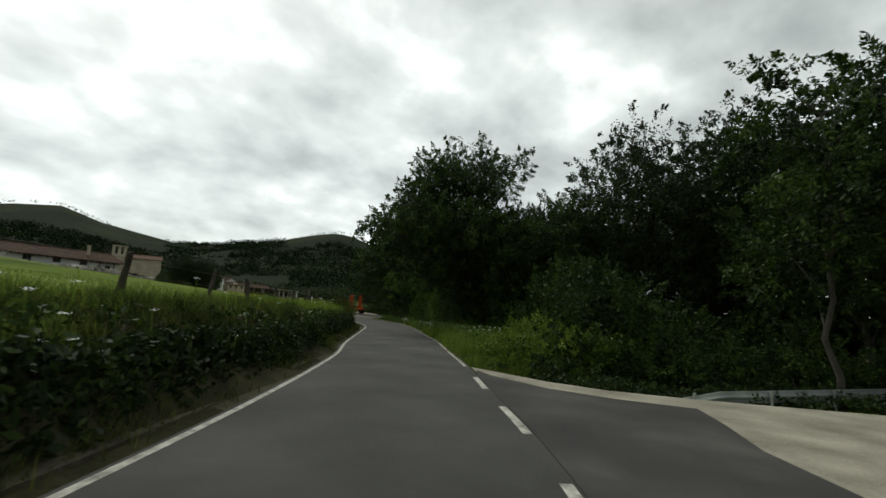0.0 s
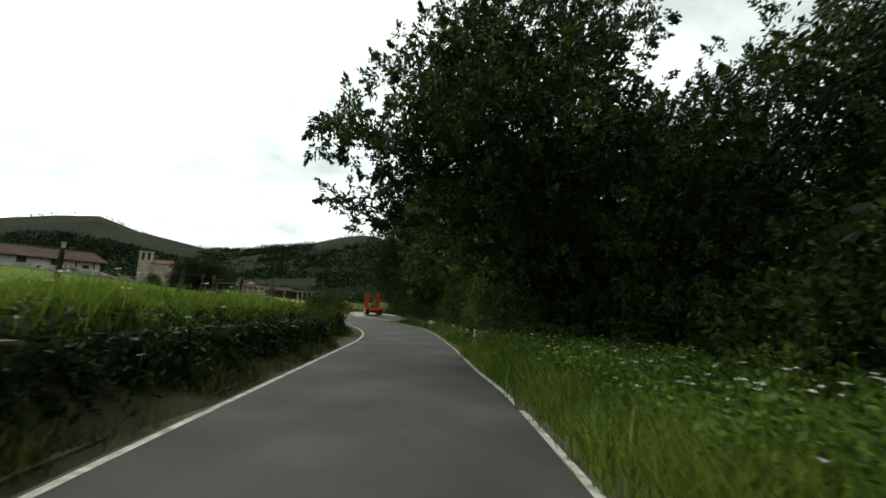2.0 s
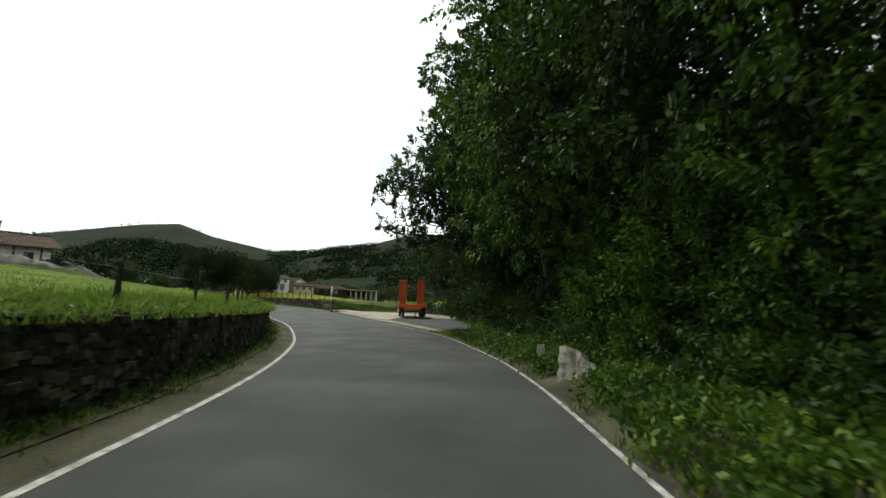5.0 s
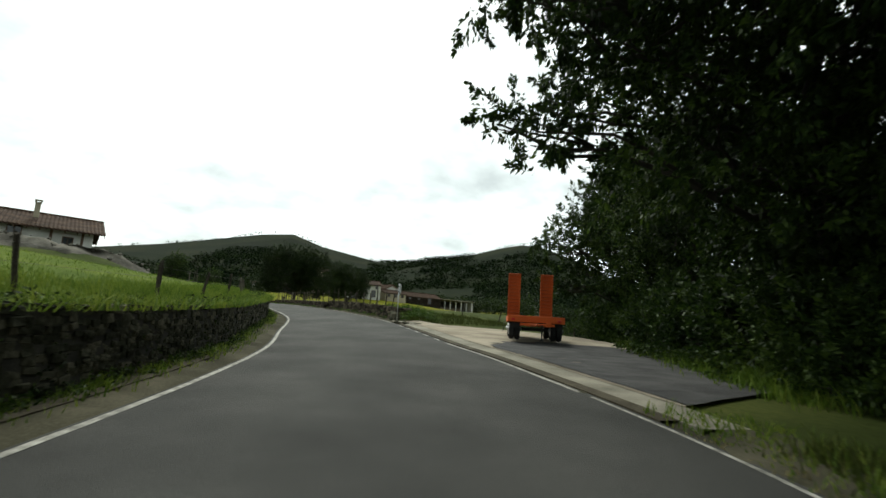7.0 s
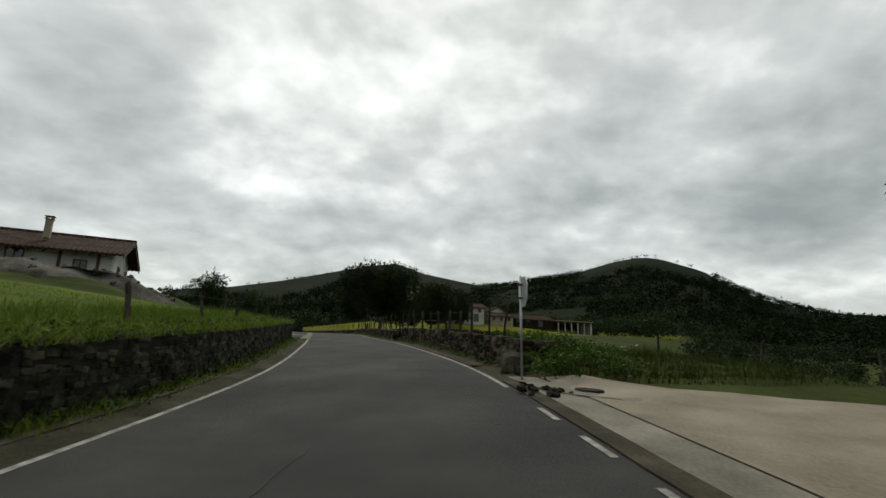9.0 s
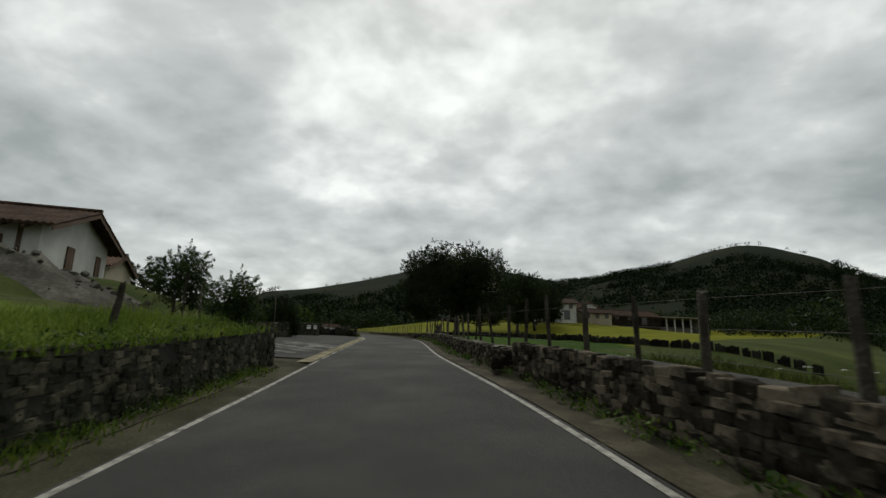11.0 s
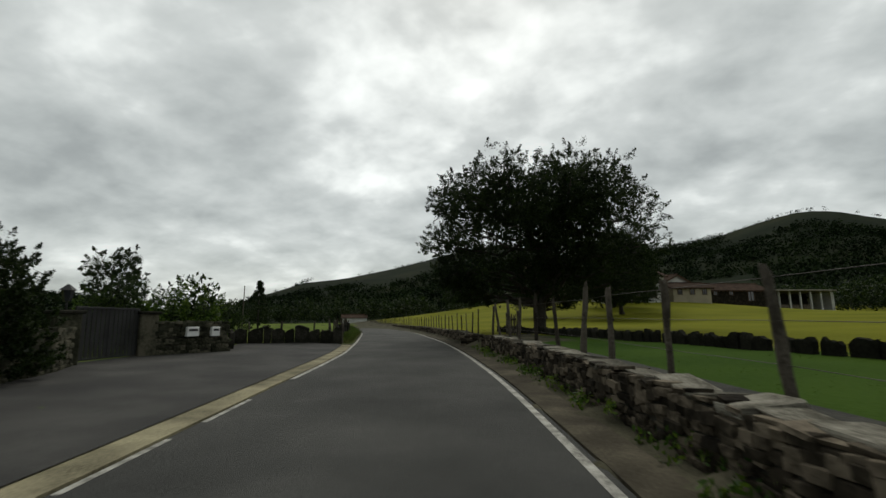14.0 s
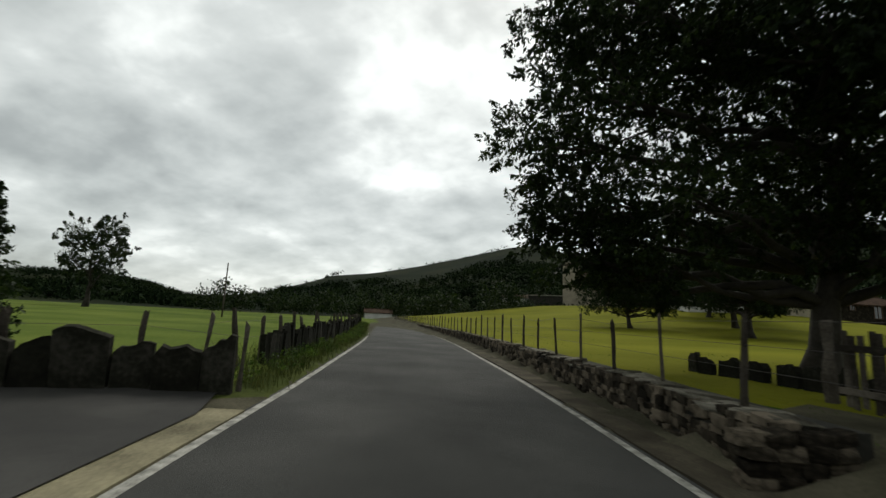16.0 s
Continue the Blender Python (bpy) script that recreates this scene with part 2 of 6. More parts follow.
# -- plan: the two edges of the road --
LEFT_EDGE = [(-1.7, -30), (-1.9, -8), (-2.2, 0), (-2.6, 5), (-3.3, 10.5), (-4.2, 14.8), (-5.1, 20), (-6.2, 26.5), (-7.4, 33),
             (-9.1, 39), (-11.5, 45.3), (-14.3, 50.8), (-17.4, 55.8), (-22.2, 62.4), (-26.8, 67.3), (-33.15, 73.8),
             (-42.5, 80.9), (-50.8, 86.7), (-57, 91), (-64, 95.7), (-70, 99.6), (-74.5, 102.1), (-81, 105.5),
             (-95, 112.4), (-115, 121), (-150, 136), (-200, 155), (-300, 190)]
RIGHT_EDGE = [(2.1, -30), (1.8, -8), (1.5, 1), (1.1, 5), (0.6, 9.5), (0.1, 13), (-0.8, 19.5), (-1.5, 23), (-2.5, 28.5),
              (-4, 36), (-5.5, 42.5), (-6.8, 47.5), (-8.5, 52.3), (-11.8, 59.2), (-16.2, 64.8), (-19.8, 68.4),
              (-24.05, 72.75), (-29.65, 77.85), (-37.9, 83.65), (-47.75, 89.8), (-55.5, 95.2), (-62.5, 100), (-71.5, 105.5),
              (-80.5, 110.4), (-94, 117.2), (-115, 126.5), (-150, 141.5), (-200, 161), (-300, 196)]


def curve(ctrl, step=0.4):
    """A smooth dense line through the control points."""
    p = np.array(ctrl, float)
    p = np.vstack([2 * p[0] - p[1], p, 2 * p[-1] - p[-2]])
    out = []
    for i in range(1, len(p) - 2):
        n = max(2, int(np.linalg.norm(p[i + 1] - p[i]) / step))
        t = np.linspace(0, 1, n, endpoint=False)[:, None]
        a, b, c, d = p[i - 1], p[i], p[i + 1], p[i + 2]
        out.append(0.5 * (2 * b + (c - a) * t + (2 * a - 5 * b + 4 * c - d) * t**2 + (3 * b - a - 3 * c + d) * t**3))
    out.append(p[-2][None])
    out = np.vstack(out)
    d = np.r_[0, np.cumsum(np.linalg.norm(np.diff(out, axis=0), axis=1))]
    s = np.arange(0, d[-1], step)
    return np.stack([np.interp(s, d, out[:, k]) for k in range(out.shape[1])], 1)


def normals(line):
    t = np.gradient(line, axis=0)
    t /= np.linalg.norm(t, axis=1)[:, None]
    return np.stack([-t[:, 1], t[:, 0]], 1)


LE, RE = curve(LEFT_EDGE), curve(RIGHT_EDGE)
LN, RN = normals(LE), normals(RE)
RISE_Y, RISE_Z = [0, 54, 61, 67.6, 73.4, 85.6, 93, 97, 102, 112, 400], [0, 0, 0.12, 0.42, 0.80, 1.55, 1.82, 1.93, 2.0, 2.05, 2.05]


def road_z(y):
    y = np.asarray(y, float)
    return (np.interp(y - 2.5, RISE_Y, RISE_Z) + np.interp(y, RISE_Y, RISE_Z) + np.interp(y + 2.5, RISE_Y, RISE_Z)) / 3


def beside(line, nrm, pts):
    """For points: the signed distance to the left of a line, and the index of the nearest place on it."""
    d, idx = np.empty(len(pts)), np.empty(len(pts), int)
    thin = slice(None, None, 2)
    ln = line[thin]
    for k in range(0, len(pts), 4000):
        q = pts[k:k + 4000]
        g = ((q[:, None] - ln[None]) ** 2).sum(-1)
        i = np.minimum(g.argmin(1) * 2, len(line) - 1)
        idx[k:k + 4000] = i
        v = q - line[i]
        side = (v * nrm[i]).sum(1)
        d[k:k + 4000] = np.where(np.abs(side) < 1.2, side, np.sign(side) * np.hypot(v[:, 0], v[:, 1]))
    return d, idx


def soft(x, a, b):
    t = np.clip((x - a) / (b - a), 0, 1)
    return t * t * (3 - 2 * t)


# crest of the hills round the valley: bearing to the left of +y in degrees, and height
CREST_AZ = [-180, -60, -20, -8, -2, 3.7, 8.5, 11.5, 14.6, 18.5, 22, 27, 30, 35, 38, 42.4, 46.2, 50.5, 55.8, 62, 68.8, 74.5, 79, 82, 85.5, 90, 100, 130, 180]
CREST_Z = [30, 30, 32, 40, 48, 75, 116, 131, 147, 134, 119, 108, 99, 92, 93, 115, 136, 121, 99, 82, 66, 40, 16, 6, 12, 33, 36, 32, 30]
CREST_FINE = np.arange(-180, 180.1, 0.5)
CREST_H = np.convolve(np.pad(np.interp(CREST_FINE, CREST_AZ, CREST_Z), 8, mode="edge"), np.exp(-0.5 * (np.arange(-8, 9) / 2.4) ** 2) / np.exp(-0.5 * (np.arange(-8, 9) / 2.4) ** 2).sum(), "valid")
CREST_H += np.array([1.6 * noise.noise((a * 0.45, 0.3, 1.1)) + 0.8 * noise.noise((a * 1.3, 0.3, 5.1)) for a in CREST_FINE])
HUB = np.array([-40.0, 70.0])


def vnoise(x, y, scale):
    return np.array([noise.noise((a * scale, b * scale, 3.7)) for a, b in zip(x, y)])


GARDEN_X, GARDEN_Y = [-90, -72, -69.4, -66, -63.2, -60.5, -57, -53.6, -51.5, -46], [94, 92.0, 92.0, 91.8, 89.5, 87.2, 84.8, 83.2, 82.4, 80.5]


def ground(x, y, rough=True):
    """The height of the ground, the signed distances to the road's edges, and the edges' y there."""
    pts = np.stack([x, y], 1)
    dl, il = beside(LE, LN, pts)
    dr, ir = beside(RE, RN, pts)
    dr = -dr
    yl, yr = LE[il, 1], RE[ir, 1]
    on_left = dl > dr
    z0 = road_z(np.where(on_left, yl, yr))
    z = z0 - 0.14
    # left: bank and field, then the forecourt, then the flat meadow
    lofty = 6.8 + 3.4 * soft(yl, 36, 52)
    field = 1.15 * soft(dl, 1.9, 2.3) + lofty * (1 - np.exp(-np.maximum(dl - 1.9, 0) / 78.0)) + 0.02
    bankish = 1.25 * soft(dl, 0.5, 1.7) + 6.8 * (1 - np.exp(-np.maximum(dl - 1.9, 0) / 78.0)) + 0.02
    field = np.where(yl < 28, bankish, field)
    gate = np.exp(-((yl - 31.5) / 2.6) ** 2)
    field = field * (1 - gate * (1 - soft(dl, 0.6, 7.0)))
    court = 0.02 + 0.036 * np.clip(dl, 0, 16)
    # beyond the garden wall the ground climbs to the farmhouse
    court = court + 2.9 * soft(np.interp(x, GARDEN_X, GARDEN_Y) - y, 0.4, 12.0)
    meadow = 0.06 + 0.25 * soft(dl, 0.8, 2.5) + 0.012 * np.maximum(dl, 0)
    k1, k2 = soft(yl, 83.8, 86.0), soft(yl, 102.3, 104.0)
    left = field * (1 - k1) + (court * (1 - k2) + meadow * k2) * k1
    # right: side drive, verge falling into the wood, gravel apron, walled fields
    lip = np.interp(x, [0.9, 1.5, 2.4, 3.6, 5.4, 8, 14], [9.4, 8.5, 7.3, 6.5, 6.0, 5.5, 5.0])
    drive = -0.03 - 0.8 * soft(y - lip, 0.1, 1.8)
    verge = 0.05 + 0.16 * soft(dr, 0.2, 1.0) - 1.2 * soft(dr, 3.4, 8.0)
    apron = 0.03 - 1.0 * soft(dr, 9.5, 16.0)
    wallf = 0.03 + 0.40 * soft(dr, 1.2, 1.5) + 0.012 * np.clip(dr - 2, 0, 200)
    wallf = wallf - 6.5 * soft(x + 39.5 + 0.16 * (y - 86), 0, 26) * soft(y, 84, 96)
    a1, a2, a3 = soft(yr, 9.5, 12.5), soft(yr, 57.5, 61.5), soft(yr, 75.0, 78.5)
    right = ((drive * (1 - a1) + verge * a1) * (1 - a2) + apron * a2) * (1 - a3) + wallf * a3
    # beyond the apron and the sign the field falls away into the wooded valley
    right = right - 8.0 * soft(dr - np.interp(yr, [75, 79], [8.5, 3.0]), 0, 38) * soft(yr, 58, 66) * (1 - soft(yr, 83.0, 91.0))
    z = z + np.where((dl > 0) & on_left, left + 0.12, 0) + np.where((dr > 0) & ~on_left, right + 0.12, 0)
    rel = pts - HUB
    r, az = np.hypot(rel[:, 0], rel[:, 1]), np.degrees(np.arctan2(-rel[:, 0], rel[:, 1]))
    crest = np.interp(az, CREST_FINE, CREST_H)
    rise = np.clip((r - 230) / 570, 0, 1) ** 1.25
    far = r > 200
    hill = np.zeros(len(pts))
    hill[far] = np.where(r[far] < 800, crest[far] * rise[far], crest[far] * (1 - 0.25 * soft(r[far], 830, 1500)))
    if rough and far.any():
        hill[far] += vnoise(x[far], y[far], 0.012) * 9 * np.clip((r[far] - 230) / 300, 0, 1) * (1 - soft(r[far], 650, 790))
    hill += 3.6 * np.exp(-(((x + 112) / 26) ** 2 + ((y - 184) / 34) ** 2)) + 6.0 * np.exp(-(((x + 165) / 40) ** 2 + ((y - 210) / 40) ** 2))
    z = z * (1 - 0.5 * soft(r, 500, 1500)) + hill
    return z, dl, dr, yl, yr


def ground_at(x, y):
    return float(ground(np.array([float(x)]), np.array([float(y)]))[0][0])


# -- building helpers --
def solid(name, verts, faces, mat=None, smooth=False):
    me = bpy.data.meshes.new(name)
    v = np.asarray(verts, np.float32).reshape(-1, 3)
    me.from_pydata(v.tolist(), [], [tuple(int(i) for i in f) for f in faces])
    if mat:
        me.materials.append(mat)
    if smooth:
        me.polygons.foreach_set("use_smooth", [True] * len(me.polygons))
    me.update()
    return me


def quads(name, v, mat):
    """A mesh of loose quads from an array (n, 4, 3)."""
    n = len(v)
    me = bpy.data.meshes.new(name)
    me.vertices.add(n * 4)
    me.loops.add(n * 4)
    me.polygons.add(n)
    me.vertices.foreach_set("co", np.ascontiguousarray(v, np.float32).ravel())
    me.loops.foreach_set("vertex_index", np.arange(n * 4, dtype=np.int32))
    me.polygons.foreach_set("loop_start", np.arange(0, n * 4, 4, dtype=np.int32))
    me.polygons.foreach_set("loop_total", np.full(n, 4, np.int32))
    me.materials.append(mat)
    me.update()
    me.validate()
    return me


def thing(name, label, category, at=(0, 0, 0), turn=0.0, group="", kind=""):
    ob = new(name)
    ob.matrix_world = pose(*at, 0, 0, turn)
    return tagged(ob, label, category, group, kind)


def part(name, me, mat, parent, label=""):
    """Links a mesh or bmesh as one mesh object under a thing or part."""
    if isinstance(me, bmesh.types.BMesh):
        data = bpy.data.meshes.new(name)
        me.to_mesh(data)
        me.free()
        me = data
    if mat and not me.materials:
        me.materials.append(mat)
    ob = new(name, me)
    ob.parent = parent
    return tagged(ob, label)


def boxes(items, bevel=0.0):
    """A bmesh of boxes: (centre, size) or (centre, size, turn about z in degrees, lean about x)."""
    bm = bmesh.new()
    for it in items:
        c, s = it[0], it[1]
        m = pose(*c, it[3] if len(it) > 3 else 0, 0, it[2] if len(it) > 2 else 0) @ Matrix.Diagonal((*s, 1))
        bmesh.ops.create_cube(bm, size=1.0, matrix=m)
    if bevel:
        bmesh.ops.bevel(bm, geom=bm.edges[:], offset=bevel, segments=1, affect="EDGES")
    return bm


def tube_arrays(pts, radii, sides=7):
    p, r = np.array(pts, float), np.array(radii, float)
    t = np.gradient(p, axis=0)
    t /= np.linalg.norm(t, axis=1)[:, None] + 1e-9
    up = np.array([0.31, 0.17, 0.93]) if abs(t[0][2]) < 0.8 else np.array([0.97, 0.1, 0.2])
    u = np.cross(t, up)
    u /= np.linalg.norm(u, axis=1)[:, None]
    w = np.cross(t, u)
    a = np.linspace(0, 2 * np.pi, sides, endpoint=False)
    v = p[:, None] + r[:, None, None] * (np.cos(a)[None, :, None] * u[:, None] + np.sin(a)[None, :, None] * w[:, None])
    faces = []
    for i in range(len(p) - 1):
        for j in range(sides):
            k = (j + 1) % sides
            faces.append((i * sides + j, i * sides + k, (i + 1) * sides + k, (i + 1) * sides + j))
    faces.append(tuple(range(sides))[::-1])
    faces.append(tuple((len(p) - 1) * sides + j for j in range(sides)))
    return v.reshape(-1, 3), faces


def tubes(name, runs, mat, sides=7):
    vs, fs, n = [], [], 0
    for pts, radii in runs:
        v, f = tube_arrays(pts, radii, sides)
        vs.append(v)
        fs += [tuple(i + n for i in g) for g in f]
        n += len(v)
    return solid(name, np.vstack(vs), fs, mat, True)


def ribbon(line, nrm, a, b, lift, za=None, zb=None):
    """Strip between offsets a and b to the left of a line, lying on the road's grade."""
    z = road_z(line[:, 1]) + lift
    va = np.c_[line + nrm * a, z + (za or 0)]
    vb = np.c_[line + nrm * b, z + (zb or 0)]
    n = len(line)
    v = np.empty((2 * n, 3))
    v[0::2], v[1::2] = va, vb
    f = [(2 * i, 2 * i + 1, 2 * i + 3, 2 * i + 2) for i in range(n - 1)]
    if a > b:
        f = [g[::-1] for g in f]
    return v, f


def between(line, y0, y1):
    k = np.where((line[:, 1] >= y0) & (line[:, 1] <= y1))[0]
    return slice(k[0], k[-1] + 1)


# -- ground: one sheet to the horizon --
def axis_steps(a, b, step, grow=1.16, reach=2600.0):
    core = np.arange(a, b + step, step)
    out, d, s = [], 0.0, step
    while d < reach:
        s *= grow
        d += s
        out.append(d)
    out = np.array(out)
    return np.r_[(core[0] - out)[::-1], core, core[-1] + out]


SLAB_X, SLAB_Y = (-74.6, -67, -58, -50.5), (107.0, 108.2, 104.4, 101.2)
gx, gy = axis_steps(-126, 30, 0.7), axis_steps(-14, 140, 0.7)
GX, GY = np.meshgrid(gx, gy)
gz, gdl, gdr, gyl, gyr = ground(GX.ravel(), GY.ravel())
gz = gz + np.array([0.05 * noise.noise((a * 0.7, b * 0.7, 0)) for a, b in zip(GX.ravel(), GY.ravel())]) * (np.maximum(gdl, gdr) > 2.2)
nx, ny = len(gx), len(gy)
gi = np.arange(nx * ny).reshape(ny, nx)
gf = np.stack([gi[:-1, :-1], gi[:-1, 1:], gi[1:, 1:], gi[1:, :-1]], -1).reshape(-1, 4)
ground_me = bpy.data.meshes.new("ground")
ground_me.from_pydata(np.c_[GX.ravel(), GY.ravel(), gz].tolist(), [], gf.tolist())
for m in (PASTURE, DIRT, HAY, HILL, LAWN, LITTER_SHADE, ROUGH):
    ground_me.materials.append(m)
c = gf[:, 0]
fr = np.hypot(GX.ravel()[c] - HUB[0], GY.ravel()[c] - HUB[1])
slot = np.zeros(len(gf), int)
slot[(gdr[c] > gdl[c]) & (gyr[c] > 78)] = 4
slot[(gdr[c] > 8.4) & (gyr[c] > 89)] = 2
slot[(gdr[c] > 0.9) & (gdr[c] > gdl[c]) & (GX.ravel()[c] < -50) & (GY.ravel()[c] > np.interp(GX.ravel()[c], SLAB_X, SLAB_Y))] = 2
slot[(gdl[c] > 0) & (gyl[c] > 103)] = 0
slot[(gdl[c] > 0.3) & (gdl[c] < 1.5) & (gyl[c] > 102.8) & (gyl[c] < 126)] = 6
near_edge = ((gdl[c] < np.where(gyl[c] < 82, 1.9, np.where(gyl[c] < 103, 1.6, 0.4))) & (gdl[c] > -1)) | ((gdr[c] < 0.9) & (gdr[c] > -1)) | ((gdl[c] <= 0) & (gdr[c] <= 0))
slot[near_edge] = 1
# slot 5 on the wood floor and hollow: their shade is painted
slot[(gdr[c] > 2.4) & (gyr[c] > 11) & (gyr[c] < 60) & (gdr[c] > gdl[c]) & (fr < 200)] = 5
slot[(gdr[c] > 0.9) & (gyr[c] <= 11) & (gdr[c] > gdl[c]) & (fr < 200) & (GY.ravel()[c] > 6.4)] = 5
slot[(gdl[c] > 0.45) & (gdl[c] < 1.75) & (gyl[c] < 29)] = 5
slot[(gdr[c] > 0.9) & (gyr[c] > 74) & (gdr[c] > 5) & (GX.ravel()[c] > -42.5 - 0.16 * (GY.ravel()[c] - 86)) & (gdr[c] > gdl[c]) & (fr < 235)] = 6
slot[(gdr[c] > 0.9) & (gyr[c] > 74) & (gyr[c] < 82) & (gdr[c] > gdl[c]) & (fr < 235)] = 6
slot[(gdr[c] > 0.5) & (gdr[c] < 9) & (gyr[c] > 54) & (gyr[c] < 63) & (gdr[c] > gdl[c])] = 6
slot[(np.interp(GX.ravel()[c], GARDEN_X, GARDEN_Y) - GY.ravel()[c] > 0.3) & (gyl[c] > 82.5) & (gdl[c] > gdr[c]) & (GX.ravel()[c] > -100) & (gdl[c] < 60)] = 6
slot[(gdr[c] > 0.5) & (gdr[c] < 3.4) & (gyr[c] > 102.6) & (gyr[c] < 106.2) & (gdr[c] > gdl[c])] = 1
slot[(gdl[c] > 0.3) & (gdl[c] < 4) & (gyl[c] > 83.5) & (gyl[c] < 87) & (gdl[c] > gdr[c])] = 1
slot[fr > 235] = 3
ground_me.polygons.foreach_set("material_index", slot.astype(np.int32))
ground_me.polygons.foreach_set("use_smooth", [True] * len(gf))
tagged(new("ground", ground_me), "green pasture, dirt verges and hillsides of the valley", "ground", kind="structure")

# -- road, its paint, kerbs and paved aprons --
n_road = 900
ls = np.linspace(0, len(LE) - 1.001, n_road)
lx = np.stack([np.interp(ls, np.arange(len(LE)), LE[:, k]) for k in (0, 1)], 1)
g = ((lx[:, None] - RE[None]) ** 2).sum(-1).argmin(1)
g = np.maximum.accumulate(g)
rx = RE[g]
cols = 7
rv = []
for k in range(cols):
    w = k / (cols - 1)
    p = (lx - LN[ls.astype(int)] * -0.12) * (1 - w) + (rx - RN[g] * 0.12) * w
    rv.append(np.c_[p, road_z(p[:, 1]) + 0.04 * (1 - (2 * w - 1) ** 2)])
rv = np.stack(rv, 1).reshape(-1, 3)
rf = [(i * cols + k, i * cols + k + 1, (i + 1) * cols + k + 1, (i + 1) * cols + k) for i in range(n_road - 1) for k in range(cols - 1)]
road = tagged(new("road", solid("road", rv, rf, ASPHALT, True)), "grey asphalt country lane winding through the valley", "road", kind="structure")


def marking(name, line, nrm, y0, y1, a, b, lift, mat, label, dash=0.0, gap=0.0):
    s = between(line, y0, y1)
    ln, nr = line[s], nrm[s]
    if not dash:
        v, f = ribbon(ln, nr, a, b, lift)
    else:
        v, f, n = [], [], 0
        on, off_ = int(dash / 0.4), int(gap / 0.4)
        i = 0
        while i + on < len(ln):
            vv, ff = ribbon(ln[i:i + on + 1], nr[i:i + on + 1], a, b, lift)
            v.append(vv)
            f += [tuple(q + n for q in t) for t in ff]
            n += len(vv)
            i += on + off_
        v = np.vstack(v)
    return tagged(new(name, solid(name, v, f, mat)), label, "road marking", kind="structure")


marking("edge_line", LE, LN, -14, 84.5, -0.05, 0.05, 0.010, PAINT, "worn white painted edge line on the asphalt")
marking("edge_line", LE, LN, 84.5, 96, -0.04, 0.04, 0.010, PAINT, "broken white edge line along the forecourt", 1.6, 1.2)
marking("edge_line", LE, LN, 96.4, 180, -0.06, 0.06, 0.010, PAINT, "worn white painted edge line on the asphalt")
marking("edge_line", RE, RN, -14, 8.6, -0.06, 0.06, 0.010, PAINT, "broken white edge line at the side drive", 1.6, 1.6)
marking("edge_line", RE, RN, 9, 26, -0.045, 0.045, 0.010, PAINT, "faded white edge line beside the tall grass")
marking("edge_line", RE, RN, 26, 62, -0.035, 0.035, 0.010, PAINT, "faded white edge line below the trees")
marking("edge_line", RE, RN, 62, 68.4, -0.05, 0.05, 0.010, PAINT, "worn white edge line beside the gravel apron")
marking("edge_line", RE, RN, 68.8, 75.0, -0.045, 0.045, 0.010, PAINT, "broken white edge line along the gravel apron", 0.8, 0.8)
marking("edge_line", RE, RN, 75.4, 180, -0.05, 0.05, 0.010, PAINT, "worn white painted edge line on the asphalt")


# tar-sealed cracks along the lane
for k, run in enumerate(([(-20.2, 63.5), (-20.6, 64.1), (-21.3, 64.7), (-21.9, 65.5), (-22.6, 66.1)], [(-24.0, 66.0), (-24.6, 68.0), (-25.6, 69.8), (-27.0, 71.6)])):
    cl = curve(run, 0.25)
    cl = cl + np.array([[0.07 * noise.noise((p[0] * 3, p[1] * 3, k)), 0.07 * noise.noise((p[0] * 3, p[1] * 3, k + 9))] for p in cl])
    cv, cf = ribbon(cl, normals(cl), -0.008, 0.008, 0.046)
    tagged(new("sealed_crack", solid("sealed_crack", cv, cf, MILLINGS)), "dark tar-sealed crack running along the asphalt", "crack", kind="structure")


def strip(name, line, nrm, y0, y1, a, b, h, mat, label, drop=0.12, category="kerb"):
    """A raised strip with sides, from offset a to b."""
    s = between(line, y0, y1)
    ln, nr = line[s], nrm[s]
    z = road_z(ln[:, 1])
    jig = 0.02 * np.array([noise.noise((p[0] * 1.3, p[1] * 1.3, 2)) for p in ln])[:, None]
    rings = [np.c_[ln + nr * a, z - drop], np.c_[ln + nr * (a + jig), z + h], np.c_[ln + nr * (b + jig), z + h * 1.1 + 0.005], np.c_[ln + nr * b, z - drop]]
    v = np.stack(rings, 1).reshape(-1, 3)
    f = []
    for i in range(len(ln) - 1):
        for k in range(3):
            q = (i * 4 + k, i * 4 + k + 1, (i + 1) * 4 + k + 1, (i + 1) * 4 + k)
            f.append(q if b > a else q[::-1])
    return tagged(new(name, solid(name, v, f, mat)), label, category, kind="structure")


strip("gutter", LE, LN, 85.0, 102.6, 0.07, 0.56, 0.03, GUTTER, "pale concrete gutter strip between forecourt and lane", category="gutter")
strip("gutter", RE, RN, 78, 150, -0.14, -0.62, 0.015, KERB, "brown dusty concrete gutter below the stone wall", category="gutter")
strip("kerb", RE, RN, 60.5, 76, -0.12, -0.42, 0.03, KERB, "low dirty concrete kerb along the gravel apron")
strip("kerb", RE, RN, 60.0, 75.6, -0.42, -1.15, 0.035, CONCRETE, "broad pale concrete edging of the gravel apron")
strip("kerb", LE, LN, -14, 30, 0.4, 0.6, 0.02, KERB, "low earthy concrete kerb below the overgrown bank")
strip("kerb", LE, LN, 34, 84, 0.72, 0.9, 0.02, KERB, "low earthy concrete kerb below the retaining wall")


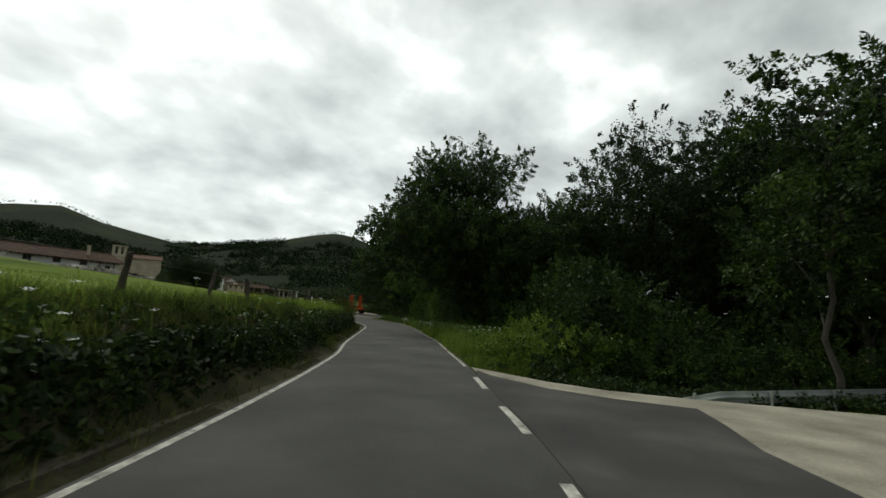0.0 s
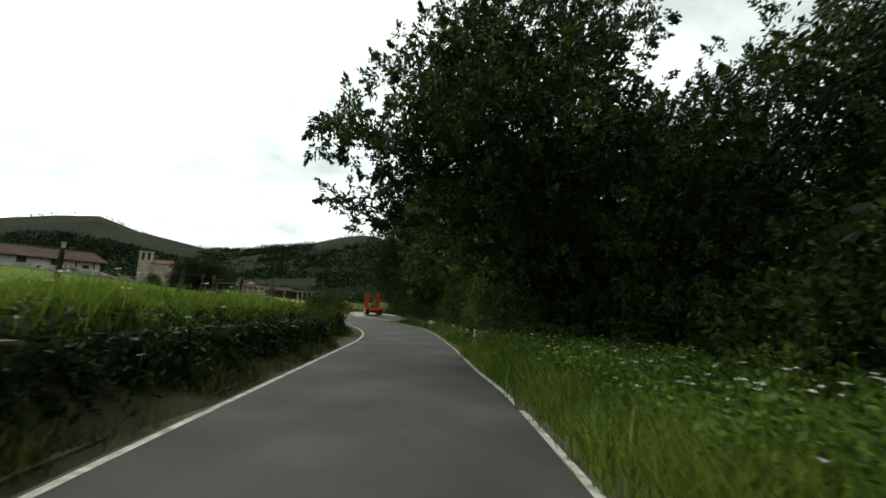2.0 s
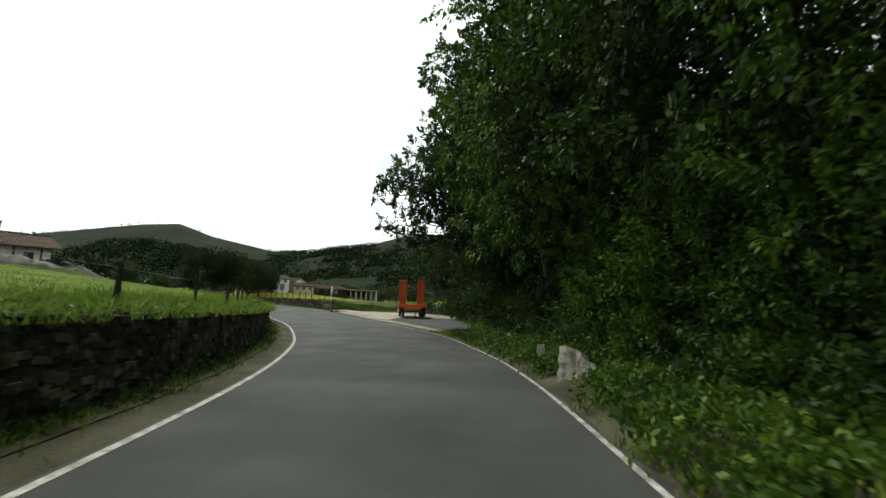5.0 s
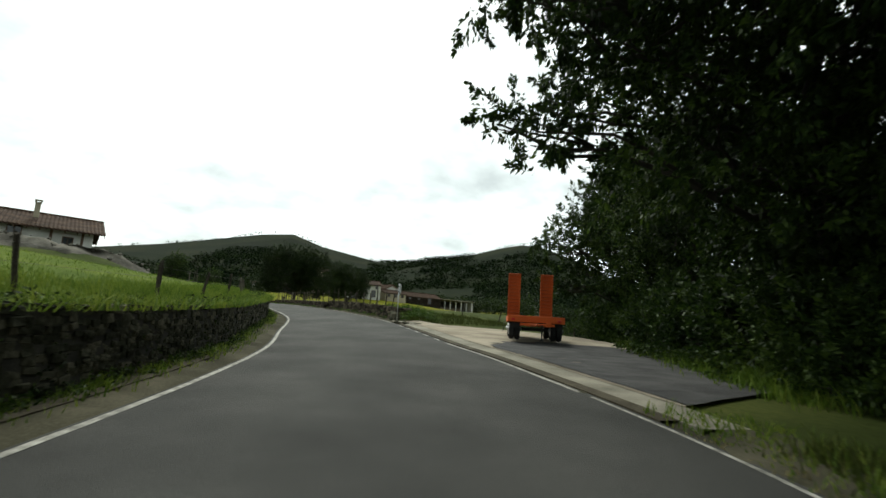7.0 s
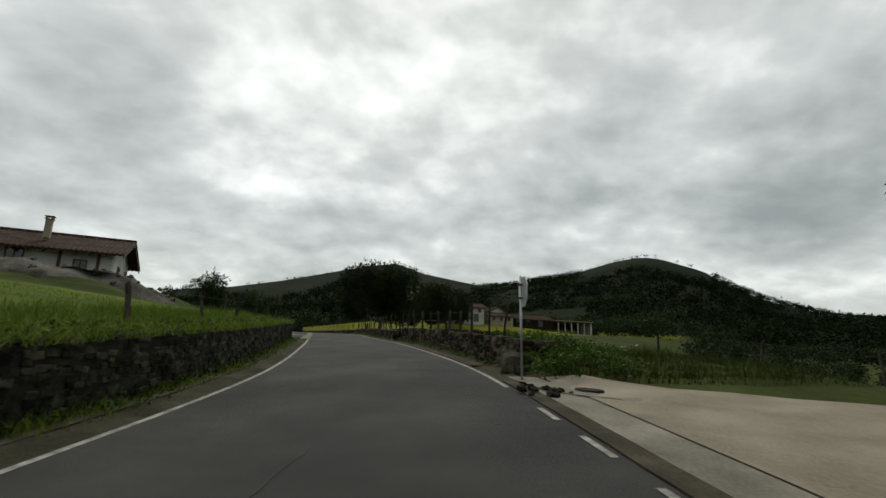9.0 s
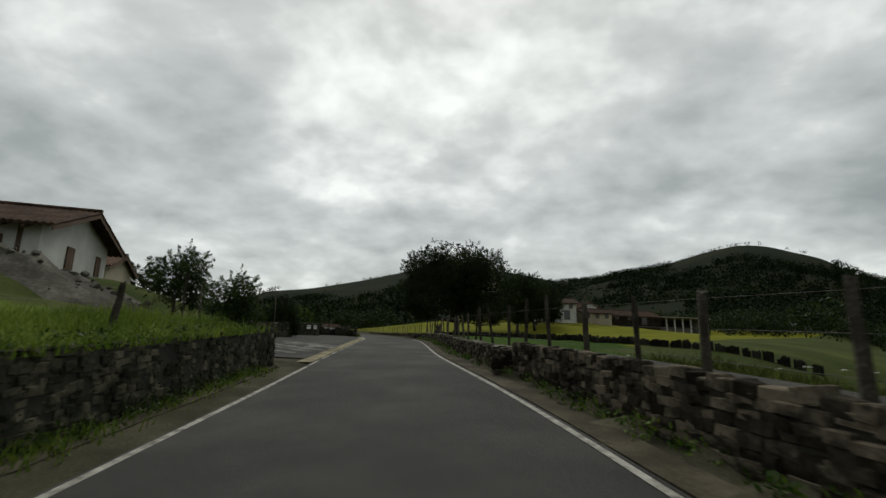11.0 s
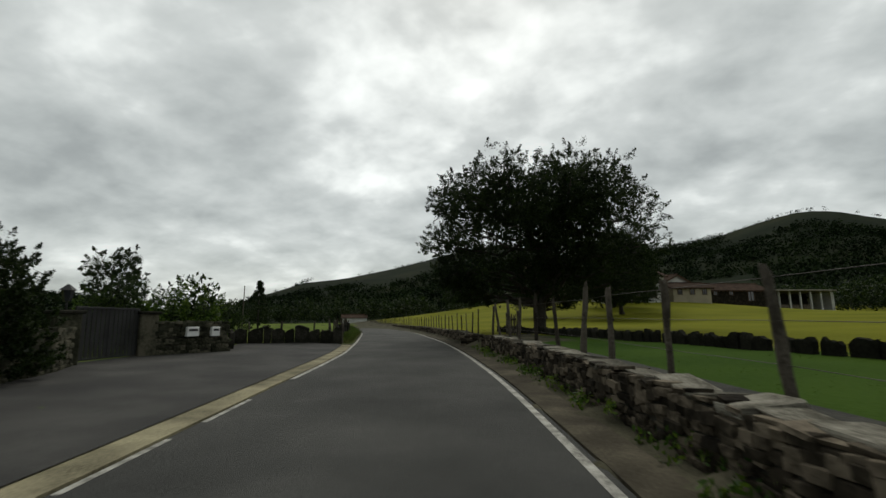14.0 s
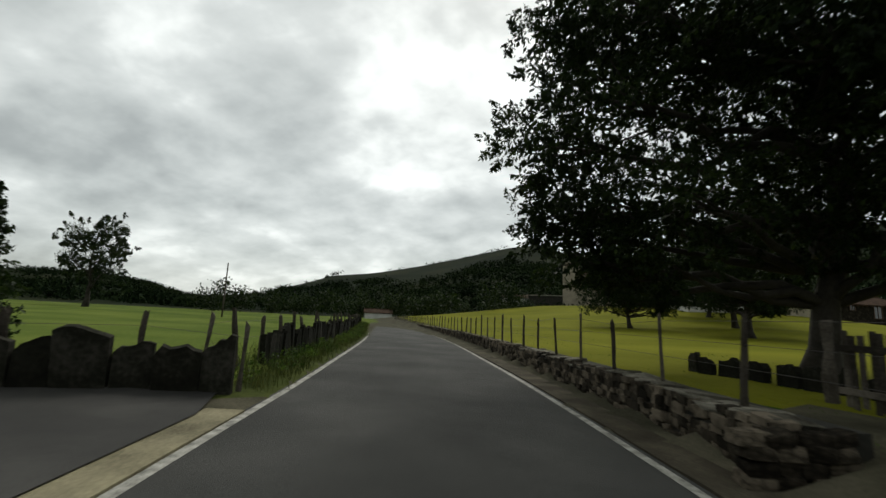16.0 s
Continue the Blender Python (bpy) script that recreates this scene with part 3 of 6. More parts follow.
def sheet(name, outline, lift, mat, label, category, step=1.0):
    """A thin paved or gravelled area inside an outline, lying on the grade."""
    bm = bmesh.new()
    ring = [bm.verts.new((x, y, 0)) for x, y in outline]
    bm.faces.new(ring)
    bmesh.ops.triangulate(bm, faces=bm.faces[:])
    for _ in range(4):
        long = [e for e in bm.edges if e.calc_length() > step * 1.6]
        if not long:
            break
        bmesh.ops.subdivide_edges(bm, edges=long, cuts=1, use_grid_fill=True)
        bmesh.ops.triangulate(bm, faces=bm.faces[:])
    co = np.array([v.co[:2] for v in bm.verts])
    z, *_ = ground(co[:, 0], co[:, 1])
    for v, h in zip(bm.verts, z):
        v.co.z = h + lift
    for f in bm.faces:
        if f.normal.z < 0:
            f.normal_flip()
    me = bpy.data.meshes.new(name)
    bm.to_mesh(me)
    bm.free()
    me.materials.append(mat)
    return tagged(new(name, me), label, category, kind="structure")


def along(line, nrm, y0, y1, off, every=4):
    s = between(line, y0, y1)
    return [tuple(p) for p in (line[s] + nrm[s] * off)[::every]]


court = along(LE, LN, 85.8, 102.4, 0.5) + [(-77.0, 102.4), (-77.4, 97.8), (-73.6, 96.6), (-72.3, 94.2), (-69.9, 92.2), (-67.7, 91.6), (-65.9, 90.6), (-63.9, 88.8), (-61.1, 86.4), (-57.5, 84.0), (-54.0, 82.7), (-52.4, 82.9), (-50.2, 84.6)]
sheet("forecourt", court, 0.035, ASPHALT_OLD, "dark weathered asphalt forecourt with pale patches", "forecourt")
pale = [[(-57.6, 90.0), (-59.7, 88.9), (-59.9, 88.3), (-58.6, 88.1), (-57.6, 87.6), (-57.0, 87.8), (-57.9, 88.4), (-56.6, 88.5), (-55.5, 87.7), (-55.0, 88.1), (-55.5, 88.6), (-54.4, 88.7), (-55.4, 89.5), (-56.3, 90.0)],
        [(-59.5, 86.3), (-58.2, 86.6), (-56.2, 86.8), (-54.6, 86.9), (-53.4, 87.2), (-53.2, 87.7), (-53.8, 87.9), (-55.3, 87.6), (-57.0, 87.2), (-58.2, 87.0)],
        [(-57.7, 85.6), (-56.4, 85.9), (-55.2, 86.0), (-54.3, 86.2), (-52.6, 86.6), (-52.5, 86.9), (-54.3, 86.7), (-55.4, 86.6), (-56.7, 86.3)],
        [(-53.9, 84.9), (-53.0, 85.1), (-51.8, 85.8), (-52.3, 86.0), (-53.4, 85.6)]]
for o in pale:
    o = curve(o + [o[0]], 0.22)[:-1]
    o = [(x + 0.16 * noise.noise((x * 2.2, y * 2.2, 3)) + 0.07 * noise.noise((x * 7, y * 7, 3)), y + 0.12 * noise.noise((x * 2.2, y * 2.2, 8)) + 0.06 * noise.noise((x * 7, y * 7, 8))) for x, y in o]
    sheet("concrete_patch", o, 0.045, PATCH, "worn pale concrete patch in the forecourt asphalt", "patch", 0.8)
apron_line = along(RE, RN, 61.0, 76.8, -1.1)
sheet("gravel_apron", apron_line + [(-25.4, 77.6), (-21.6, 78.6), (-17.0, 79.5), (-13.2, 74.0), (-10.4, 66.0)], 0.05, GRAVEL, "pale crushed-stone apron beside the lane", "gravel")
sheet("dark_gravel", along(RE, RN, 61.2, 67.4, -1.2) + [(-18.35, 69.0), (-18.1, 69.5), (-18.7, 69.8), (-18.2, 70.3), (-18.6, 70.9), (-18.0, 71.6), (-17.0, 72.9), (-15.2, 73.9), (-13.4, 73.6), (-12.4, 70.0), (-10.5, 65.8)], 0.07, MILLINGS, "dark asphalt millings round and in front of the parked trailer", "gravel", 0.5)
sheet("side_drive", along(RE, RN, -12, 9.0, -0.1) + [(0.95, 8.5), (1.25, 7.6), (2.3, 6.1), (3.4, 5.3), (4.6, 4.8), (4.4, 3.6), (4.1, 2.3), (4.0, -12)], 0.062, ASPHALT_OLD, "grey asphalt mouth of a side drive", "drive")
sheet("concrete_drive", [(0.8, 9.1), (0.9, 8.3), (1.15, 7.4), (2.1, 5.9), (3.2, 5.1), (4.3, 4.6), (4.2, 3.5), (3.9, 2.3), (3.8, -12), (13, -12), (13, 4.8), (8.0, 5.3), (5.2, 5.8), (3.6, 6.3), (2.5, 7.1), (1.5, 8.3)], 0.055, CONCRETE, "pale concrete strip and ramp of the side drive", "drive")


# -- vegetation --
def leaf_quads(centres, rng, size, spread, per, flat=0.6):
    """Leaves scattered round clump centres: an array of bent quads."""
    n = len(centres) * per
    c = np.repeat(centres, per, 0)
    d = rng.normal(size=(n, 3))
    d /= np.linalg.norm(d, axis=1)[:, None]
    c = c + d * (spread * rng.random((n, 1)) ** 0.5) * np.array([1, 1, flat])
    a = rng.normal(size=(n, 3)) + np.array([0, 0, -0.25])
    a /= np.linalg.norm(a, axis=1)[:, None]
    b = np.cross(a, rng.normal(size=(n, 3)))
    b /= np.linalg.norm(b, axis=1)[:, None]
    s = size * (0.6 + 0.8 * rng.random((n, 1)))
    return np.stack([c - a * s, c + b * s * 0.45, c + a * s, c - b * s * 0.45], 1)


def sprig_quads(centres, ways, rng, size, length, per, width=0.2):
    """Leafy shoots: leaves set along pointed twigs that grow from the centres."""
    n = len(centres) * per
    c, w = np.repeat(centres, per, 0), np.repeat(ways, per, 0)
    ln = np.repeat(length * (0.5 + 0.9 * rng.random((len(centres), 1))), per, 0)
    u = rng.random((n, 1))
    d = rng.normal(size=(n, 3))
    d /= np.linalg.norm(d, axis=1)[:, None]
    c = c + w * ln * (u - 0.25) + d * ln * width * (1.15 - u) * rng.random((n, 1)) ** 0.5
    a = w * 0.7 + d * 0.8 + np.array([0, 0, -0.35]) + rng.normal(size=(n, 3)) * 0.35
    a /= np.linalg.norm(a, axis=1)[:, None]
    b = np.cross(a, rng.normal(size=(n, 3)))
    b /= np.linalg.norm(b, axis=1)[:, None]
    s = size * (0.6 + 0.8 * rng.random((n, 1)))
    return np.stack([c - a * s, c + b * s * 0.42, c + a * s, c - b * s * 0.42], 1)


def limb(a, b, r0, r1, rng, n=6, bend=0.12):
    t = np.linspace(0, 1, n)[:, None]
    p = a + (b - a) * t
    L = np.linalg.norm(b - a)
    p[1:-1] += rng.normal(size=(n - 2, 3)) * bend * L * 0.35
    return p, np.linspace(r0, r1, n)


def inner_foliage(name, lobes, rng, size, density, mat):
    """The dense inside of the boughs: large overlapping sprays, shade put into their darker leaf colour."""
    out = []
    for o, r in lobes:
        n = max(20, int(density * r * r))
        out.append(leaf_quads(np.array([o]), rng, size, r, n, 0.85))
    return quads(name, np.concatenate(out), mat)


def make_tree(name, label, seed, height, radius, base, leaf=0.15, clumps=330, per=48, mat=None, trunk_r=0.2, lean=(0, 0), lumps=9, spread=0.75, group="", boughs=()):
    """A broad-leaved tree: tapered trunk with limbs, and an uneven crown of many leaves gathered in boughs."""
    rng = np.random.default_rng(seed)
    top = np.array([lean[0], lean[1], height])
    mid = base + (height - base) * 0.55
    # boughs: overlapping lobes of different size
    lob = []
    for i in range(lumps):
        a = 2 * np.pi * (i / lumps + 0.1 * rng.random()) * 2.4
        up = (i + 0.5) / lumps
        rr = radius * (0.62 * np.sin(np.pi * (0.12 + 0.80 * up)) ** 0.7) * (0.75 + 0.45 * rng.random())
        z = base + (height - base) * (0.10 + 0.78 * up)
        lob.append((np.array([np.cos(a) * rr + lean[0] * up, np.sin(a) * rr + lean[1] * up, z]), radius * (0.30 + 0.22 * rng.random())))
    lob += [(np.array(q[:3], float), q[3]) for q in boughs]
    lob.append((np.array([lean[0] * 0.6, lean[1] * 0.6, mid]), radius * 0.62))
    weights = np.array([r**2 for _, r in lob])
    pick = rng.choice(len(lob), clumps, p=weights / weights.sum())
    d = rng.normal(size=(clumps, 3))
    d /= np.linalg.norm(d, axis=1)[:, None]
    o, r = np.array([lob[k][0] for k in pick]), np.array([lob[k][1] for k in pick])
    cs = o + d * (r * (0.45 + 0.68 * rng.random(clumps) ** 0.6))[:, None] * np.array([1, 1, 0.9])
    cs[:, 2] = np.maximum(cs[:, 2], base * 0.75 + 0.3 * rng.random(len(cs)))
    ways = d + np.array([0, 0, 0.1]) + 0.6 * rng.normal(size=(clumps, 3))
    ways /= np.linalg.norm(ways, axis=1)[:, None]
    tree = thing(name, label, "tree", group=group)
    runs = [limb(np.zeros(3) - np.array([0, 0, 0.25]), np.array([lean[0] * 0.7, lean[1] * 0.7, height * 0.72]), trunk_r, trunk_r * 0.16, rng, 9, 0.03)]
    runs[0][1][0] *= 1.45
    spine = runs[0][0]
    for o, r in lob[:-1]:
        h = min(max(o[2] - r * 0.9, base * 0.55), height * 0.7)
        k = np.argmin(abs(spine[:, 2] - h))
        runs.append(limb(spine[k], o, trunk_r * 0.42, trunk_r * 0.08, rng, 6, 0.10))
        for _ in range(3):
            e = o + rng.normal(size=3).clip(-1, 1) * r * 0.4
            runs.append(limb(o + (spine[k] - o) * 0.3, e, trunk_r * 0.15, 0.012, rng, 4, 0.12))
    part("trunk", tubes("trunk", runs, BARK), None, tree)
    part("crown", quads("crown", sprig_quads(cs, ways, rng, leaf, spread * 0.95, per, 0.45), mat or LEAF), None, tree)
    # shade within the crown is painted by darker leaves
    part("inner_crown", inner_foliage("inner_crown", [(o, r * 0.74) for o, r in lob], rng, 0.10, 250, LEAF_DARK_SHADE), None, tree)
    return tree


def put(tree, x, y, turn=0.0, scale=1.0, z=None, tall=1.0):
    m = Matrix.Translation((x, y, ground_at(x, y) if z is None else z)) @ pose(0, 0, 0, 0, 0, turn) @ Matrix.Diagonal((scale, scale, scale * tall, 1))
    tree.matrix_world = m
    return tree


def again(tree, x, y, turn, scale=1.0, z=None, tall=1.0, label=""):
    t = copy_thing(tree, Matrix.Identity(4))
    put(t, x, y, turn, scale, z, tall)
    return tagged(t, label)


tree_a = put(make_tree("roadside_tree", "dark green ash tree with a ragged crown behind the lane", 11, 10.4, 4.6, 2.0, 0.062, 900, 76, LEAF, 0.17, lean=(-0.4, -0.4), spread=0.6), 6.0, 25.0, 0)
tree_b = put(make_tree("roadside_tree", "broad dark oak crown above a shaded hollow", 12, 13.5, 6.6, 1.2, 0.075, 1200, 60, LEAF_DARK_SHADE, 0.26, lumps=14, spread=0.65), 12.2, 24.5, 80, 1.0, None, 1.12)
tree_c = put(make_tree("slender_tree", "slender young walnut tree behind the guard rail", 13, 12.0, 3.2, 2.6, 0.08, 420, 60, LEAF, 0.10, spread=0.6), 10.9, 9.9, 0)
tree_d = put(make_tree("roadside_tree", "fresh green maple leaning over the lane", 14, 12.3, 5.2, 2.4, 0.066, 1000, 76, LEAF_FRESH, 0.2, lean=(-1.0, 0), lumps=12, spread=0.6), 2.6, 36.0, 0)
tree_e = put(make_tree("roadside_tree", "tall oak whose boughs hang far over the lane", 15, 13.2, 5.6, 3.2, 0.074, 2300, 70, LEAF, 0.22, lean=(-0.4, -0.4), lumps=15, spread=0.6,
                       boughs=((-6.0, -2.8, 4.3, 0.8), (-6.8, -2.9, 4.5, 0.6), (-5.5, -1.6, 5.1, 0.9), (-6.5, -4.0, 6.4, 0.9), (-5.7, -5.2, 6.0, 0.9), (-6.0, -2.4, 7.2, 1.0), (-5.5, 0.5, 7.0, 1.2), (-4.4, -3.2, 5.7, 1.3), (-3.6, -2.4, 7.0, 1.6), (-4.4, -1.0, 8.2, 1.6), (-3.4, 0.6, 10.0, 1.8), (-2.8, -1.6, 4.6, 2.2), (-0.6, -1.0, 3.2, 2.3), (0.6, 0.6, 3.2, 2.0), (-3.8, -4.4, 7.8, 1.6), (-2.8, -5.8, 6.8, 1.5), (-0.5, -5.0, 6.4, 1.8), (2.5, -3.0, 6.0, 2.2), (3.8, 0.5, 7.5, 2.2), (-1.4, 0.4, 11.4, 1.8), (0.6, -1.5, 12.6, 1.2), (3.2, -1.0, 12.0, 1.2), (-2.8, -1.8, 11.2, 1.3))), 0.7, 28.6, 0)
tree_f = put(make_tree("roadside_tree", "tall dark ash tree at the end of the wood", 16, 13.5, 4.8, 4.6, 0.064, 900, 76, LEAF, 0.2, lean=(-1.2, 0), spread=0.6), -6.6, 58.0, 20, 1.1)
woods = [
    (tree_b, 18.5, 17.5, 200, 1.0, 1.0), (tree_b, 14.2, 20.5, 290, 0.95, 1.08), (tree_a, 9.5, 31.0, 130, 1.1, 1.0), (tree_b, 19.0, 32.0, 40, 1.0, 1.0), (tree_a, 15.0, 13.5, 300, 0.95, 1.0),
    (tree_d, -0.2, 43.0, 10, 1.0, 1.0), (tree_a, -1.6, 48.0, 20, 1.3, 1.1), (tree_d, -4.8, 53.0, 20, 1.12, 1.12), (tree_b, 8.0, 41.0, 300, 0.95, 1.0),
    (tree_b, 5.0, 52.0, 10, 1.0, 1.0), (tree_a, -5.4, 61.0, 30, 1.35, 1.2), (tree_b, -1.0, 63.0, 140, 1.0, 1.0), (tree_e, -9.2, 67.2, 6, 1.08, 1.2),
    (tree_b, -4.5, 73.0, 220, 1.0, 1.0), (tree_a, -11.6, 77.0, 40, 1.1, 1.1), (tree_e, -12.6, 84.2, -8, 1.0, 1.16), (tree_b, -5.0, 86.0, 330, 0.9, 1.0),
    (tree_b, 28.0, 24.0, 100, 1.05, 1.0), (tree_b, 14.0, 47.0, 250, 1.05, 1.0), (tree_b, 30.0, 8.0, 30, 1.0, 1.0), (tree_a, 22.0, 5.0, 10, 1.0, 1.0),
]
for src, x, y, turn, s, tall in woods:
    again(src, x, y, turn, s, tall=tall)


def make_bush(name, label, seed, height, radius, mat, clumps=120, per=40, leaf=0.07, spread=0.35):
    rng = np.random.default_rng(seed)
    d = rng.normal(size=(clumps, 3))
    d /= np.linalg.norm(d, axis=1)[:, None]
    d[:, 2] = abs(d[:, 2])
    r = 0.45 + 0.55 * rng.random((clumps, 1)) ** 0.5
    cs = d * r * np.array([radius, radius, height * 0.9]) * (0.85 + 0.3 * rng.random((clumps, 1)))
    cs[:, 2] += 0.12
    ways = d + np.array([0, 0, 0.5]) + 0.5 * rng.normal(size=(clumps, 3))
    ways /= np.linalg.norm(ways, axis=1)[:, None]
    bush = thing(name, label, "bush")
    runs = []
    for _ in range(9):
        e = cs[rng.integers(clumps)] * 0.85
        runs.append(limb(np.array([rng.normal() * 0.1, rng.normal() * 0.1, -0.1]), e, 0.03, 0.006, rng, 5, 0.1))
    part("stem", tubes("stem", runs, BARK, 5), None, bush)
    part("foliage", quads("foliage", sprig_quads(cs, ways, rng, leaf * 0.9, spread * 1.2, per, 0.45), mat), None, bush)
    # darker leaves stand in for shade in the heart of the bush
    part("inner_foliage", inner_foliage("inner_foliage", [(np.array([0, 0, height * k]), min(radius, height * 0.5) * 0.82) for k in (0.36, 0.66)], rng, leaf * 2.0, 170, LEAF_DARK_SHADE), None, bush)
    return bush


bush_a = put(make_bush("hedge_bush", "dense dark hedge bush of the wood's edge", 31, 2.6, 1.7, LEAF, 190, 60, 0.06, 0.42), 1.5, 29.5)
bush_b = put(make_bush("hedge_bush", "hazel bush at the wood's edge", 32, 3.4, 1.8, LEAF, 230, 60, 0.06, 0.45), 0.2, 35.0)
bush_d = put(make_bush("hazel_clump", "tall fresh green hazel clump along the shaded lane", 35, 4.6, 1.9, LEAF_FRESH, 330, 60, 0.06, 0.55), -1.0, 40.0)
for x, y, turn, s_ in ((0.3, 37.0, 90, 0.9), (-2.2, 44.2, 30, 1.0), (-3.0, 47.6, 200, 1.15), (-4.0, 50.6, 120, 1.1), (-4.4, 54.2, 300, 1.0), (-1.2, 33.4, 150, 0.75), (-5.0, 57.0, 20, 0.9)):
    again(bush_d, x, y, turn, s_)
rng = np.random.default_rng(5)
for k, y in enumerate(np.arange(27, 60, 2.1)):
    i = between(RE, y, y + 0.9)
    p = RE[i][0] - RN[i][0] * (2.9 + 0.8 * rng.random() + 3.6 * float(soft(np.array(y), 49.0, 57.0)))
    again((bush_a, bush_b)[k % 2], p[0], p[1], rng.random() * 360, 0.85 + 0.4 * rng.random())
for k, y in enumerate(np.arange(12, 62, 2.2)):
    i = between(RE, y, y + 0.9)
    p = RE[i][0] - RN[i][0] * (5.2 + 2.0 * rng.random() + 1.5 * float(soft(np.array(y), 49.0, 57.0)))
    again((bush_a, bush_b)[(k + 1) % 2], p[0], p[1], rng.random() * 360, 1.1 + 0.5 * rng.random())
for x, y, s in ((6.8, 11.2, 0.8), (8.6, 12.6, 1.0), (11.5, 12.0, 1.0), (14.5, 10.5, 1.1), (17.5, 9.5, 1.2), (9.6, 16.5, 1.3), (13.0, 16.0, 1.3), (21, 10, 1.4), (6.0, 17.5, 1.1), (-8.2, 65.2, 1.2), (-6.9, 56.6, 1.0), (-9.0, 66.8, 1.5), (-10.0, 68.8, 1.5), (-11.2, 70.8, 1.4), (-12.6, 72.8, 1.1), (-10.6, 75.0, 1.2), (-12.6, 79.2, 1.0), (-15.5, 82.0, 0.9), (-6.5, 66, 1.2), (-8, 76, 1.3), (-14.6, 81.4, 1.5), (-12.6, 78.6, 1.6), (-11.4, 82.6, 1.7), (-17.0, 84.6, 1.2), (15.5, 18.5, 1.7), (18.5, 21.5, 1.7), (20.5, 15.0, 1.7), (16.0, 23.0, 1.7)):
    again(bush_a, x, y, rng.random() * 360, s)
bush_c = put(make_bush("verge_bush", "bright green bramble mound in the tall verge grass", 33, 1.25, 1.5, GRASS, 170, 46, 0.055, 0.32), 3.4, 14.4)
again(bush_c, 2.4, 12.0, 80, 0.7)
again(bush_c, 4.6, 12.4, 150, 1.0)
again(bush_c, 4.4, 17.2, 150, 1.0)
again(bush_c, 3.0, 19.6, 10, 0.6)
again(bush_c, 4.0, 24.0, 50, 0.9)
tall_weeds = put(make_bush("tall_weeds", "bright yellow-green flowering weeds above the verge grass", 36, 1.7, 0.9, LEAF_FRESH, 90, 40, 0.045, 0.4), 5.2, 18.6)
for x, y, turn, s_ in ((5.9, 20.4, 40, 0.9), (4.6, 16.0, 100, 0.8), (6.2, 17.2, 200, 0.85), (4.6, 21.8, 300, 0.9), (3.6, 22.8, 10, 0.7)):
    again(tall_weeds, x, y, turn, s_)
bank_bush = put(make_bush("bank_bush", "overgrown bramble on the stone bank", 34, 1.25, 1.3, GRASS_BANK, 190, 44, 0.045, 0.32), -9.8, 34.2, 0, 0.85)
again(bank_bush, -10.6, 36.6, 60, 1.05)
again(bank_bush, -9.4, 32.6, 160, 0.8)
again(bank_bush, -11.3, 38.4, 160, 0.9)


def grass_stuff(name, label, spots, rng, h, w, mat, lean=0.35, kind="stuff"):
    """Upright blades, two quads each, at given spots (n, 3)."""
    n = len(spots)
    a = rng.random(n) * 2 * np.pi
    side = np.c_[np.cos(a), np.sin(a), np.zeros(n)] * (w * (0.6 + 0.8 * rng.random((n, 1))))
    tuft = np.array([noise.noise((p[0] * 1.4, p[1] * 1.4, 7.7)) for p in spots.tolist()])[:, None]
    hh = h * (0.35 + 0.9 * rng.random((n, 1))) * (1.0 + 0.9 * tuft)
    b = rng.random(n) * 2 * np.pi
    bend = np.c_[np.cos(b), np.sin(b), np.zeros(n)] * hh * (lean + 0.5) * rng.random((n, 1))
    up = np.c_[np.zeros((n, 2)), hh]
    m = spots + up * 0.55 + bend * 0.35
    t = spots + up + bend
    q1 = np.stack([spots - side, spots + side, m + side * 0.7, m - side * 0.7], 1)
    q2 = np.stack([m - side * 0.7, m + side * 0.7, t + side * 0.1, t - side * 0.1], 1)
    ob = new(name, quads(name, np.concatenate([q1, q2]), mat))
    return tagged(ob, label, "grass", kind=kind)


# bare spots round the standing stones of the verge
ROCK = (-5.85, 46.95)
MARKERS = ((-1.7, 28.4, 0.45, 0.75, 20), (-1.6, 29.5, 0.25, 0.4, 70), (-1.75, 30.5, 0.3, 0.5, 10), (-2.3, 32.4, 0.28, 0.55, 60), (-2.7, 33.9, 0.25, 0.6, 0), (-3.5, 38.8, 0.3, 0.55, 30), (-6.6, 49.2, 0.3, 0.5, 80), (-7.9, 53.8, 0.3, 0.4, 45))
BARE = np.array([(*ROCK, 0.75), (ROCK[0] - 0.5, ROCK[1] - 0.9, 0.8)] + [(m[0] - 0.1, m[1] - 0.15, 0.38) for m in MARKERS])


def scatter(line, nrm, y0, y1, a, b, count, rng, side):
    s = between(line, y0, y1)
    i = rng.integers(s.start, s.stop, count)
    d = a + (b - a) * rng.random(count) ** 1.3
    p = line[i] + nrm[i] * (d * side)[:, None] + rng.normal(size=(count, 2)) * 0.15
    p = p[(np.hypot(p[:, None, 0] - BARE[None, :, 0], p[:, None, 1] - BARE[None, :, 1]) > BARE[None, :, 2]).all(1)]
    z = ground(p[:, 0], p[:, 1], False)[0]
    return np.c_[p, z - 0.03]


rng = np.random.default_rng(77)
grass_stuff("tall_grass", "tall flowering verge grass below the trees", scatter(RE, RN, 9.5, 27, 0.25, 4.5, 36000, rng, -1), rng, 0.36, 0.008, GRASS)
grass_stuff("tall_grass", "browner grass and seed heads in the verge", scatter(RE, RN, 9.5, 29, 0.2, 5.0, 5000, rng, -1), rng, 0.5, 0.006, GRASS_BANK)
grass_stuff("tall_grass", "rough grass along the shaded verge", scatter(RE, RN, 26, 61, 0.3, 1.6, 9000, rng, -1), rng, 0.16, 0.012, GRASS)
